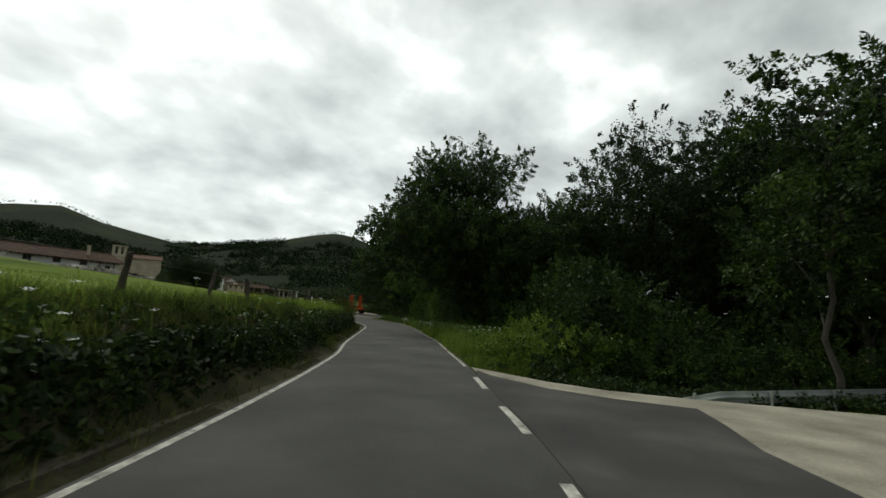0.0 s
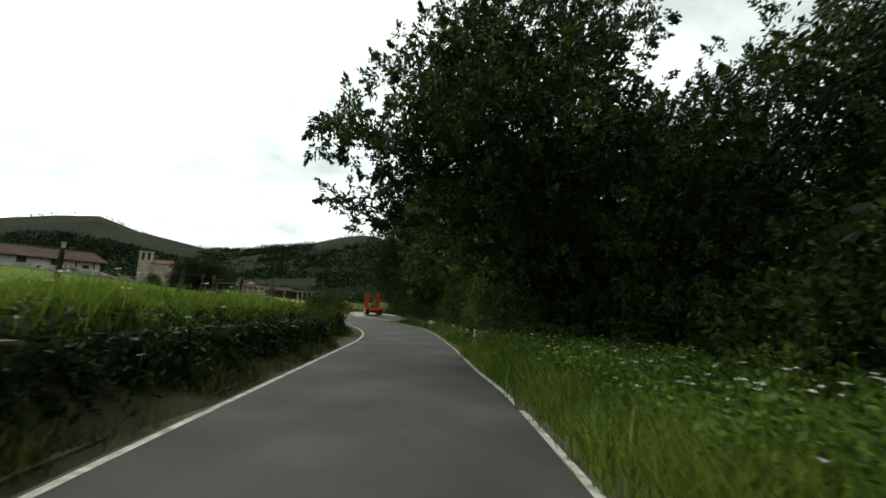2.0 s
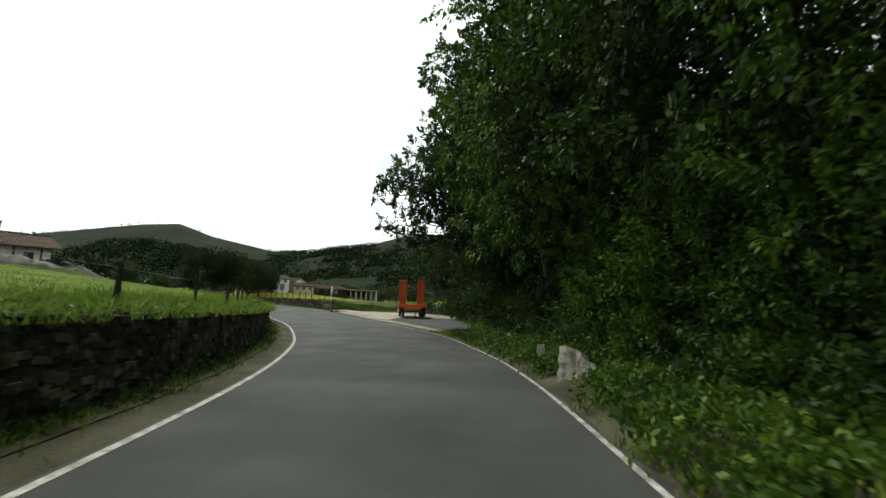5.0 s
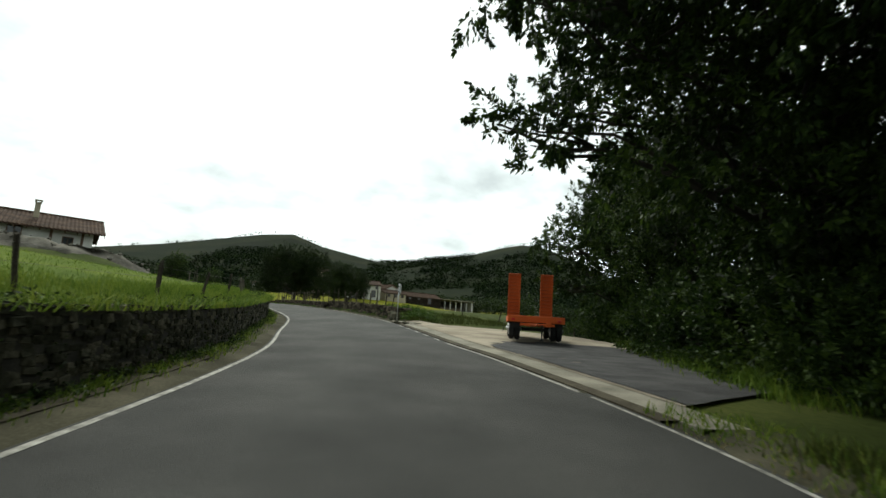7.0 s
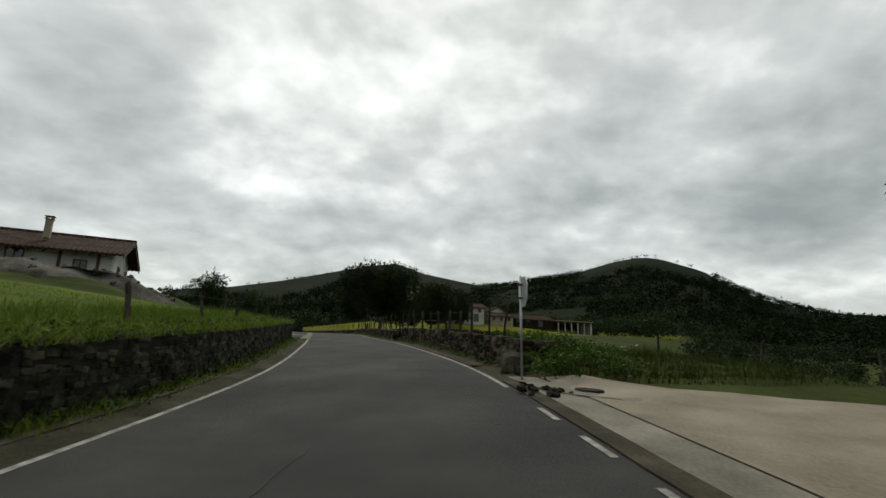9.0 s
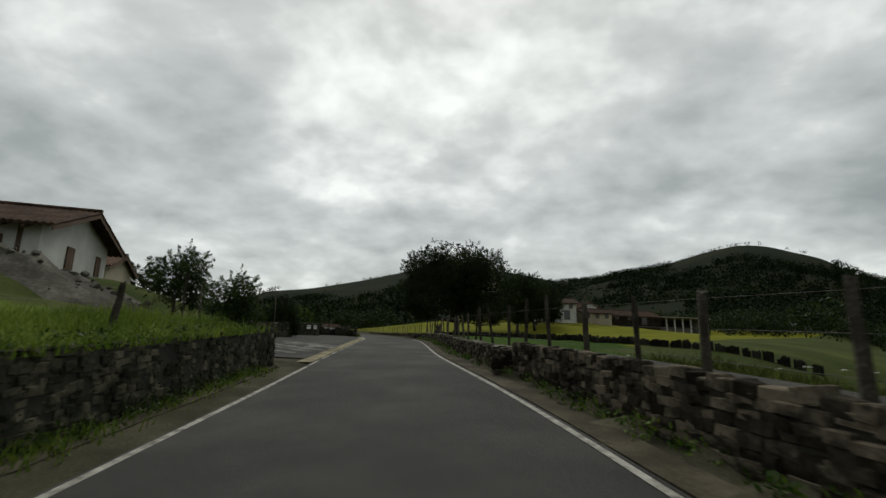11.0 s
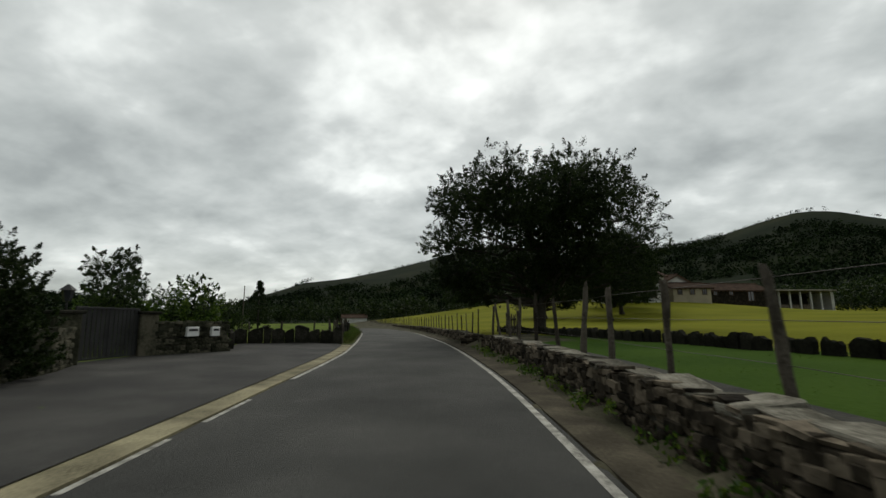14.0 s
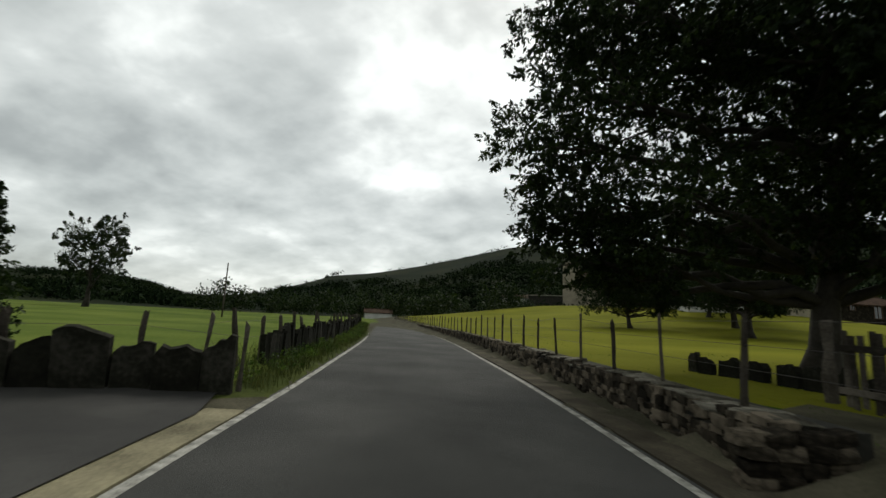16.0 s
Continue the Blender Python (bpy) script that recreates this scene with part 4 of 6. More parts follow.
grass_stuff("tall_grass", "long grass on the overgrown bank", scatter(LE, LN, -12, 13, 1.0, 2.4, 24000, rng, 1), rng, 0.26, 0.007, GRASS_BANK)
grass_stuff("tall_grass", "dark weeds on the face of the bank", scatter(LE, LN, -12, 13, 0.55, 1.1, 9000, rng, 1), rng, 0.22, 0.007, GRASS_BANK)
grass_stuff("tall_grass", "pale long grass on the crown of the bank", scatter(LE, LN, -12, 13, 1.7, 4.2, 16000, rng, 1), rng, 0.22, 0.006, GRASS)
grass_stuff("tall_grass", "grass along the top of the stone bank", scatter(LE, LN, 12, 28.6, 1.5, 3.4, 14000, rng, 1), rng, 0.34, 0.012, GRASS)
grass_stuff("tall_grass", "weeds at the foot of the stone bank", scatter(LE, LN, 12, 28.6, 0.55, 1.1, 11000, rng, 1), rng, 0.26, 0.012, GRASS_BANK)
grass_stuff("tall_grass", "long grass along the top of the retaining wall", scatter(LE, LN, 28, 84.5, 1.9, 4.4, 42000, rng, 1), rng, 0.26, 0.0065, GRASS)
grass_stuff("pasture_grass", "short pasture grass on the rising field", scatter(LE, LN, -5, 80, 3.5, 26, 42000, rng, 1), rng, 0.11, 0.011, GRASS)
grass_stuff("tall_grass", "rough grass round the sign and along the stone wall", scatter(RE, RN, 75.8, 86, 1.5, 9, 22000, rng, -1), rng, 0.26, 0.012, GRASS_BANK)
grass_stuff("lawn_grass", "short mown grass behind the stone wall", scatter(RE, RN, 86, 120, 1.5, 8, 24000, rng, -1), rng, 0.032, 0.010, GRASS_LAWN)
grass_stuff("tall_grass", "weeds along the slab fence", scatter(LE, LN, 103.3, 125, 0.35, 2.0, 16000, rng, 1), rng, 0.30, 0.006, GRASS_BANK)
ov = scatter(LE, LN, 35, 84, 1.12, 1.6, 9000, rng, 1)
ov[:, 2] = road_z(ov[:, 1]) + 1.08
grass_stuff("overhanging_grass", "grass and moss spilling over the top of the retaining wall", ov, rng, 0.26, 0.012, GRASS, 1.5)
grass_stuff("tall_grass", "rough grass between the wood and the millings", scatter(RE, RN, 54, 59.4, 0.6, 6.0, 9000, rng, -1), rng, 0.2, 0.012, GRASS_BANK)
grass_stuff("verge_weeds", "short weeds below the retaining wall", scatter(LE, LN, 34, 84, 0.8, 1.4, 15000, rng, 1), rng, 0.15, 0.010, GRASS)
grass_stuff("dry_grass", "dry yellowed grass tufts at the asphalt's edge", scatter(RE, RN, 10, 60, 0.1, 0.7, 2200, rng, -1), rng, 0.10, 0.010, GRASS_DRY)
grass_stuff("apron_grass", "grass at the far edge of the gravel apron", np.c_[(g2 := np.c_[-10.2 - 3.4 * (u := rng.random(5000)), 64.5 + 11 * u] + rng.normal(size=(5000, 2)) * 0.5), ground(g2[:, 0], g2[:, 1], False)[0]], rng, 0.35, 0.012, GRASS)


def umbels(name, label, spots, rng, h, r, mat):
    """Flat-topped flower heads, one object, and their thin stems, another."""
    heads, stems = [], []
    for p in spots:
        hh = h * (0.6 + 0.6 * rng.random())
        top = p + np.array([rng.normal() * 0.08, rng.normal() * 0.08, hh])
        s = np.array([0.005, 0.003, 0])
        stems.append([p - s, p + s, top + s, top - s])
        for _ in range(26):
            o = top + np.array([rng.normal() * r * 0.5, rng.normal() * r * 0.5, rng.normal() * r * 0.12])
            a, k = rng.random() * 6.28, r * 0.15
            u, v = np.array([np.cos(a), np.sin(a), 0.25]) * k, np.array([-np.sin(a), np.cos(a), 0.25]) * k
            heads.append([o - u, o - v, o + u, o + v])
    tagged(new("flower_stems", quads("flower_stems", np.array(stems), GRASS)), "thin green stems of the wild flowers", "flowers", kind="stuff")
    return tagged(new(name, quads(name, np.array(heads), mat)), label, "flowers", kind="stuff")


umbels("wild_carrot", "white umbel flowers in the tall verge grass", scatter(RE, RN, 11, 26, 0.9, 5.2, 260, rng, -1), rng, 0.62, 0.045, PETAL)
umbels("wild_carrot", "white umbel flowers on the overgrown bank", scatter(LE, LN, 0, 40, 0.9, 2.2, 70, rng, 1), rng, 0.55, 0.06, PETAL)
umbels("yellow_flowers", "yellow flower heads in the verge", scatter(RE, RN, 13, 21, 3.0, 5.0, 60, rng, -1), rng, 1.05, 0.035, PETAL_YELLOW)
umbels("wild_carrot", "white umbel flowers round the road sign", scatter(RE, RN, 76, 84, 1.5, 5, 26, rng, -1), rng, 0.4, 0.05, PETAL)


def low_cover(name, label, spots, rng, h, per, leaf, mat, spread=0.22):
    """Leafy weeds: small heaped sprays close to the ground."""
    c = spots + np.c_[np.zeros((len(spots), 2)), h * (0.2 + 0.8 * rng.random(len(spots)))]
    return tagged(new(name, quads(name, leaf_quads(c, rng, leaf, spread, per, 0.7), mat)), label, "plants", kind="stuff")


low_cover("verge_brambles", "low nettles and brambles below the wood's edge", scatter(RE, RN, 28, 57, 0.35, 3.0, 2000, rng, -1), rng, 0.36, 26, 0.05, LEAF_FRESH)
low_cover("verge_brambles", "shaded ivy and brambles at the foot of the hedge", scatter(RE, RN, 24, 56, 1.5, 3.6, 1400, rng, -1), rng, 0.9, 26, 0.055, LEAF)
low_cover("verge_weeds", "broad-leaved weeds in the tall verge grass", scatter(RE, RN, 10.5, 28, 0.8, 4.6, 1500, rng, -1), rng, 0.6, 18, 0.045, LEAF_FRESH)
low_cover("wall_weeds", "weeds growing at the foot of the field wall", scatter(RE, RN, 77.2, 104, 0.75, 0.95, 330, rng, -1), rng, 0.22, 22, 0.035, LEAF_FRESH, 0.16)
low_cover("wall_weeds", "brambles sprawling over the end of the field wall", scatter(RE, RN, 75.8, 79.5, 1.0, 3.4, 260, rng, -1), rng, 0.6, 26, 0.045, LEAF_FRESH)
low_cover("wall_weeds", "weeds at the foot of the retaining wall", scatter(LE, LN, 34, 84, 0.95, 1.25, 700, rng, 1), rng, 0.2, 20, 0.035, LEAF, 0.15)
low_cover("fence_weeds", "docks and nettles at the foot of the slab fence", scatter(LE, LN, 103.2, 124, 0.45, 1.3, 420, rng, 1), rng, 0.3, 24, 0.035, LEAF_FRESH, 0.16)
low_cover("hollow_scrub", "dark scrub in the shaded hollow beyond the side drive", np.c_[(g3 := np.c_[2.6 + 13 * rng.random(700), 7.5 + 4.5 * rng.random(700)]), ground(g3[:, 0], g3[:, 1], False)[0]], rng, 0.7, 30, 0.06, LEAF_DARK_SHADE)


# bank cover: ivy and brambles hanging over the bank and wall
def cover(name, label, line, nrm, y0, y1, off, z0, z1, count, rng, mat, leaf=0.06, kind="stuff"):
    s = between(line, y0, y1)
    i = rng.integers(s.start, s.stop, count)
    p = line[i] + nrm[i] * (off + 0.25 * rng.random(count))[:, None]
    z = road_z(line[i, 1]) + z0 + (z1 - z0) * rng.random(count)
    p = p + nrm[i] * ((z - road_z(line[i, 1])) * 0.35)[:, None]
    return tagged(new(name, quads(name, leaf_quads(np.c_[p, z], rng, leaf, 0.22, 14), mat)), label, "plants", kind=kind)


cover("bank_ivy", "dark ivy and brambles covering the bank", LE, LN, -12, 29, 0.58, 0.05, 0.95, 2600, rng, LEAF_DARK_SHADE)
cover("bank_bramble", "green brambles along the top of the bank", LE, LN, -12, 29, 0.9, 0.8, 1.3, 420, rng, LEAF)
cover("wall_ivy", "ivy patches on the retaining wall", LE, LN, 33, 84, 1.02, 0.7, 1.25, 1500, rng, LEAF, 0.04)
cover("wall_ivy", "dark creepers over the face of the stone bank", LE, LN, 12, 29, 0.95, 0.1, 1.0, 1300, rng, LEAF_DARK_SHADE, 0.05)
cover("wall_moss", "tufts of moss and creepers on the retaining wall", LE, LN, 33, 84, 0.98, 0.1, 1.0, 500, rng, LEAF_DARK_SHADE, 0.03)


# -- stone walls --
def stone_mesh(seed):
    """One irregular dressed stone about one metre on each side, to be scaled."""
    r = np.random.default_rng(seed)
    bm = bmesh.new()
    bmesh.ops.create_cube(bm, size=1.0)
    bmesh.ops.bevel(bm, geom=bm.edges[:], offset=0.09, segments=1, affect="EDGES")
    for v in bm.verts:
        v.co += Vector(r.normal(size=3) * 0.04)
    me = bpy.data.meshes.new("stone")
    bm.to_mesh(me)
    bm.free()
    me.materials.append(STONE)
    return me


STONES = [stone_mesh(s) for s in range(10)]
MOSSY = []
for me in STONES:
    me = me.copy()
    me.materials[0] = STONE_MOSS
    MOSSY.append(me)
CAPS = []
for me in STONES[:4]:
    me = me.copy()
    me.materials[0] = COPING
    CAPS.append(me)
STONE_V = [np.array([v.co[:] for v in m.vertices]) for m in STONES]
STONE_F = [[tuple(p.vertices) for p in m.polygons] for m in STONES]


def masonry(wall, line, zbase, height, depth, rng, course=0.19, length=0.34, near=lambda p: True, limit=260, front=-1.0, both=False, meshes=None, mat=None):
    """Rubble courses on a wall's face: the stretch passed nearest as stones of their own, the rest joined."""
    seg = np.r_[0, np.cumsum(np.linalg.norm(np.diff(line, axis=0), axis=1))]
    nrm = normals(line)
    made, vs, fs, n = 0, [], [], 0
    todo = []
    z = 0.0
    while z < height:
        ch = min(course * (0.75 + 0.5 * rng.random()), height - z + 0.03)
        s = -rng.random() * length
        while s < seg[-1]:
            ln = length * (0.55 + 0.95 * rng.random())
            todo.append((s + ln / 2, z + ch / 2, ln, ch))
            s += ln
        z += ch
    order = []
    for s, zc, ln, ch in todo:
        s = min(max(s, 0), seg[-1])
        p = np.array([np.interp(s, seg, line[:, 0]), np.interp(s, seg, line[:, 1])])
        i = min(np.searchsorted(seg, s), len(line) - 1)
        order.append((p, nrm[i], zc, ln, ch, zbase(p, s)))
    for p, nv, zc, ln, ch, zb in order:
        faces = [front] + ([-front] if both else [])
        for sd in faces:
            k = int(rng.integers(10))
            q = p + nv * sd * (depth / 2 - 0.09 + 0.014 * rng.normal())
            ang = math.degrees(math.atan2(-nv[0], nv[1])) + rng.normal() * 2
            m = pose(q[0], q[1], zb + zc + rng.normal() * 0.018, rng.normal() * 2, rng.normal() * 5, ang) @ Matrix.Diagonal((ln * 1.05, 0.2, ch * (0.9 + 0.4 * rng.random()), 1))
            if made < limit and near(p) and sd == front:
                ob = new("stone", (meshes or STONES)[k])
                ob.parent = wall
                ob.matrix_world = m
                made += 1
            else:
                mm = np.array(m)
                vs.append(STONE_V[k] @ mm[:3, :3].T + mm[:3, 3])
                fs += [tuple(i + n for i in f) for f in STONE_F[k]]
                n += len(STONE_V[k])
    if vs:
        rest = part("stonework", solid("stonework", np.vstack(vs), fs, mat or STONE), None, wall)
        tagged(rest, kind="stuff")


def wall_core(name, line, a, b, z0, z1, label, zf):
    nrm = normals(line)
    zl = np.array([zf(p) for p in line])
    rings = [np.c_[line + nrm * a, zl + z0], np.c_[line + nrm * a, zl + z1], np.c_[line + nrm * b, zl + z1], np.c_[line + nrm * b, zl + z0]]
    v = np.stack(rings, 1).reshape(-1, 3)
    f = [(i * 4 + k, i * 4 + k + 1, i * 4 + 4 + k + 1, i * 4 + 4 + k) for i in range(len(line) - 1) for k in range(3)]
    f += [(0, 1, 2, 3), tuple(len(v) - 4 + k for k in (3, 2, 1, 0))]
    return tagged(new(name, solid(name, v, f, EARTH)), label, "wall", kind="structure")


rng = np.random.default_rng(21)
grade = lambda p: float(road_z(p[1]))
s = between(LE, 34.5, 84.2)
retain = LE[s] + LN[s] * 1.42
ends = [retain[-1] + np.array([-0.5, 0.55]), retain[-1] + np.array([-1.2, 0.8]), retain[-1] + np.array([-2.4, 0.6]), retain[-1] + np.array([-4.0, 0.2])]
retain = np.vstack([retain, np.array(ends)])
w1 = wall_core("wall_retaining", retain, -0.25, 0.85, -0.3, 1.1, "dark mossy rubble retaining wall below the field", grade)
masonry(w1, retain, lambda p, s: grade(p), 1.12, 0.5, rng, 0.105, 0.19, lambda p: 57 < p[1] < 64, 290, -1, meshes=MOSSY, mat=STONE_MOSS)
s = between(LE, 12.0, 29.0)
low = LE[s] + LN[s] * 1.25
w1b = wall_core("wall_bank", low, -0.22, 0.6, -0.3, 0.92, "overgrown dark stone bank beside the lane", grade)
masonry(w1b, low, lambda p, s: grade(p), 0.93, 0.46, rng, 0.11, 0.2, lambda p: 20 < p[1] < 29, 160, -1, meshes=MOSSY, mat=STONE_MOSS)
s = between(RE, 76.9, 86.5)
swall = RE[s] - RN[s] * 1.15
w2a = wall_core("wall_roadside", swall, -0.75, 0.22, -0.3, 0.70, "taller rubble end of the dry field wall", grade)
masonry(w2a, swall, lambda p, s: grade(p), 0.76, 0.5, rng, 0.12, 0.21, lambda p: True, 190, 1)
e0, t0 = swall[0], (swall[1] - swall[0]) / np.linalg.norm(swall[1] - swall[0])
for zc in (0.08, 0.24, 0.40, 0.55, 0.68):
    for off in (-0.6, -0.3, 0.02):
        c = e0 - t0 * (0.06 + 0.03 * rng.random()) + np.array([-t0[1], t0[0]]) * (off + 0.05 * rng.normal())
        ob = new("stone", STONES[int(rng.integers(10))])
        ob.parent = w2a
        ob.matrix_world = pose(c[0], c[1], grade(e0) + zc, rng.normal() * 4, rng.normal() * 4, math.degrees(math.atan2(t0[1], t0[0])) + 90 + rng.normal() * 6) @ Matrix.Diagonal((0.36, 0.26, 0.17, 1))
for y0, y1, cap, wh in ((86.4, 103.7, 290, 0.56), (105.2, 128, 60, 0.48)):
    s = between(RE, y0, y1)
    rwall = RE[s] - RN[s] * 1.12
    w2 = wall_core("wall_roadside", rwall, -0.6, 0.22, -0.3, wh - 0.03, "dry rubble field wall with a mossy flat coping", grade)
    masonry(w2, rwall, lambda p, s: grade(p), wh, 0.5, rng, 0.10, 0.18, lambda p: 89 < p[1] < 112, cap, 1)
    k = 0
    while k < len(rwall) - 3:
        ln = int(rng.integers(1, 3))
        p, q = rwall[k], rwall[min(k + ln, len(rwall) - 1)]
        c, d = (p + q) / 2, q - p
        L = np.linalg.norm(d)
        m = pose(c[0], c[1], grade(c) + wh + 0.01 + 0.012 * rng.normal(), rng.normal() * 3, rng.normal() * 3, math.degrees(math.atan2(d[1], d[0])) + rng.normal() * 5)
        ob = new("coping_stone", CAPS[int(rng.integers(4))])
        ob.parent = w2
        ob.matrix_world = m @ Matrix.Diagonal((L * 1.04, 0.34 + 0.16 * rng.random(), 0.05 + 0.05 * rng.random(), 1))
        k += ln
    for e, t in ((rwall[0], rwall[0] - rwall[1]), (rwall[-1], rwall[-1] - rwall[-2])):
        t = t / np.linalg.norm(t)
        for zc in np.arange(0.06, wh, 0.115):
            for off in (-0.52, -0.27, -0.02, 0.2):
                c = e + t * (0.05 + 0.04 * rng.random()) + np.array([t[1], -t[0]]) * (off + 0.04 * rng.normal()) * (1 if e is rwall[0] else -1)
                ob = new("stone", STONES[int(rng.integers(10))])
                ob.parent = w2
                ob.matrix_world = pose(c[0], c[1], grade(e) + zc, rng.normal() * 5, rng.normal() * 5, math.degrees(math.atan2(t[1], t[0])) + 90 + rng.normal() * 7) @ Matrix.Diagonal((0.27, 0.22, 0.125, 1))
# end of the wall by the sign: a heap of large boulders
boulder_me = []
for sd in range(4):
    r = np.random.default_rng(90 + sd)
    bm = bmesh.new()
    bmesh.ops.create_cube(bm, size=0.9)
    bmesh.ops.subdivide_edges(bm, edges=bm.edges[:], cuts=2, use_grid_fill=True)
    for v in bm.verts:
        k = Vector(v.co)
        v.co *= 0.62 / max(0.45, k.length) * 0.5 + 0.5
        v.co += Vector(r.normal(size=3)) * 0.045
        if k.z > 0.1:
            v.co.x *= 0.82 - 0.25 * (sd % 2)
            v.co.z += 0.25 * k.x * (1 if sd % 2 else -1)
    me = bpy.data.meshes.new("boulder")
    bm.to_mesh(me)
    bm.free()
    boulder_me.append(me)


def boulder(name, label, x, y, size, mat, turn=0.0, tilt=0.0, z=None):
    k = int(abs(x * 13 + y * 7)) % 4
    me = boulder_me[k].copy()
    me.materials.append(mat)
    ob = tagged(new(name, me), label, "rock")
    ob.matrix_world = pose(x, y, (ground_at(x, y) if z is None else z) + size[2] * 0.28, tilt, 0, turn) @ Matrix.Diagonal((*size, 1))
    return ob


for x, y, sz in ((-28.0, 77.5, (0.6, 0.5, 0.7)), (-28.3, 78.3, (0.45, 0.45, 0.5)), (-27.6, 77.3, (0.35, 0.35, 0.3))):
    boulder("boulder", "rounded grey boulder at the end of the field wall", x, y, sz, STONE_MOSS, x * 40)
# a broken limestone slab leaning in the weeds
prof = [(-0.36, -0.2), (-0.40, 0.30), (-0.37, 0.60), (-0.22, 0.66), (-0.05, 0.57), (0.10, 0.50), (0.20, 0.36), (0.36, 0.33), (0.44, 0.18), (0.40, -0.2)]
r = np.random.default_rng(3)
m_ = len(prof)
rock_v = [(x + 0.02 * r.normal(), -0.12 + 0.04 * r.normal(), z) for x, z in prof] + [(x * 0.8, 0.14 + 0.04 * r.normal(), z * 0.9) for x, z in prof] + [(0.0, -0.17, 0.2)]
rock_f = [(i, (i + 1) % m_, 2 * m_) for i in range(m_)] + [tuple(range(2 * m_ - 1, m_ - 1, -1))] + [(i, m_ + i, m_ + (i + 1) % m_, (i + 1) % m_) for i in range(m_)]
bm = bmesh.new()
bm.from_mesh(solid("rock_blank", rock_v, rock_f))
bmesh.ops.triangulate(bm, faces=bm.faces[:])
bmesh.ops.subdivide_edges(bm, edges=bm.edges[:], cuts=3, use_grid_fill=True)
for v in bm.verts:
    v.co += Vector((noise.noise(v.co * 7), noise.noise(v.co * 7 + Vector((9, 0, 0))), noise.noise(v.co * 7 + Vector((0, 9, 0))))) * 0.035
    v.co += Vector(r.normal(size=3)) * 0.006
rock_me = bpy.data.meshes.new("boulder")
bm.to_mesh(rock_me)
bm.free()
rock_me.materials.append(STONE_PALE)
rock = tagged(new("boulder", rock_me), "broad pale limestone slab leaning in the weeds below the wood", "rock")
rock.matrix_world = pose(*ROCK, ground_at(*ROCK) - 0.02, -8, 0, -28) @ Matrix.Diagonal((0.92, 0.95, 0.84, 1))
for x, y, w_, h_, a_ in MARKERS:
    boulder("marker_stone", "upright pale limestone stone in the weeds of the verge", x, y, (w_, 0.2, h_), STONE_PALE, a_)


def slab_row(name, label, line, rng, h=0.85, width=0.8, gaps=0.06, parts_cap=120):
    """Upright rough slabs set edge to edge in the ground."""
    row = thing(name, label, "slab fence", kind="structure")
    seg = np.r_[0, np.cumsum(np.linalg.norm(np.diff(line, axis=0), axis=1))]
    s = 0.0
    while s < seg[-1] and parts_cap:
        w = width * (0.6 + 0.7 * rng.random())
        c = s + w / 2
        p = np.array([np.interp(c, seg, line[:, 0]), np.interp(c, seg, line[:, 1])])
        q = np.array([np.interp(c + 0.3, seg, line[:, 0]), np.interp(c + 0.3, seg, line[:, 1])])
        ang = math.atan2(*(q - p)[::-1])
        hh = h * (0.82 + 0.28 * rng.random())
        n = 7
        xs = np.linspace(-w / 2, w / 2, n)
        tops = hh * (1 - 0.10 * (abs(xs) / (w / 2)) ** 3 + rng.normal() * 0.12 * xs / w) + rng.normal(size=n) * 0.035
        prof = [(-w / 2 * 0.96, -0.3)] + list(zip(xs * (1 - 0.05 * rng.random()), tops)) + [(w / 2 * 0.96, -0.3)]
        t = 0.05 + 0.03 * rng.random()
        m = len(prof)
        v = [(x, -t, z) for x, z in prof] + [(x * 0.985, t, z * 0.99) for x, z in prof]
        f = [tuple(range(m)), tuple(range(2 * m - 1, m - 1, -1))] + [(i, m + i, m + (i + 1) % m, (i + 1) % m) for i in range(m)]
        ob = part("slab", solid("slab", v, f, SLAB), None, row)
        ob.matrix_world = pose(p[0], p[1], ground_at(*p), rng.normal() * 4, 0, math.degrees(ang) + rng.normal() * 3)
        s += w + gaps * rng.random()
        parts_cap -= 1
    return row


rng = np.random.default_rng(8)
slab_row("slab_fence", "dark upright stone slabs between lawn and hay meadow", curve([(-38, 99.0), (-44, 98.8), (-50.5, 101.2), (-58, 104.4), (-67, 108.2), (-74.6, 111.2)]), rng, 0.33, 0.38, 0.2, 170)
slab_row("slab_fence", "tall dark upright stone slabs at the forecourt's edge", curve([(-76.6, 102.5), (-77.0, 100.5), (-77.6, 97.6)]), rng, 0.78, 0.55, 0.0)
s = between(LE, 104.6, 124)
slab_row("slab_fence", "weathered upright stone slabs along the lane", (LE[s] + LN[s] * 1.25)[::3], rng, 0.78, 0.42, 0.03)
slab_row("slab_fence", "low dark stone slabs below the hedge", curve([(-77.6, 97.6), (-75.8, 97.2), (-73.8, 96.8)]), rng, 0.7, 0.6, 0.01)


# -- fences --
def post_mesh(seed, h, r, split=False):
    rg = np.random.default_rng(seed)
    t = np.linspace(0, 1, 6)[:, None]
    p = np.c_[rg.normal() * 0.03 * t**2, rg.normal() * 0.03 * t, -0.3 + (h + 0.3) * t]
    v, f = tube_arrays(p, r * (1 - 0.15 * t[:, 0]), 6)
    v += rg.normal(size=v.shape) * r * 0.16
    if split:
        v[-6:, 2] += rg.normal(size=6) * 0.05
    return solid("post", v, f, WOOD)


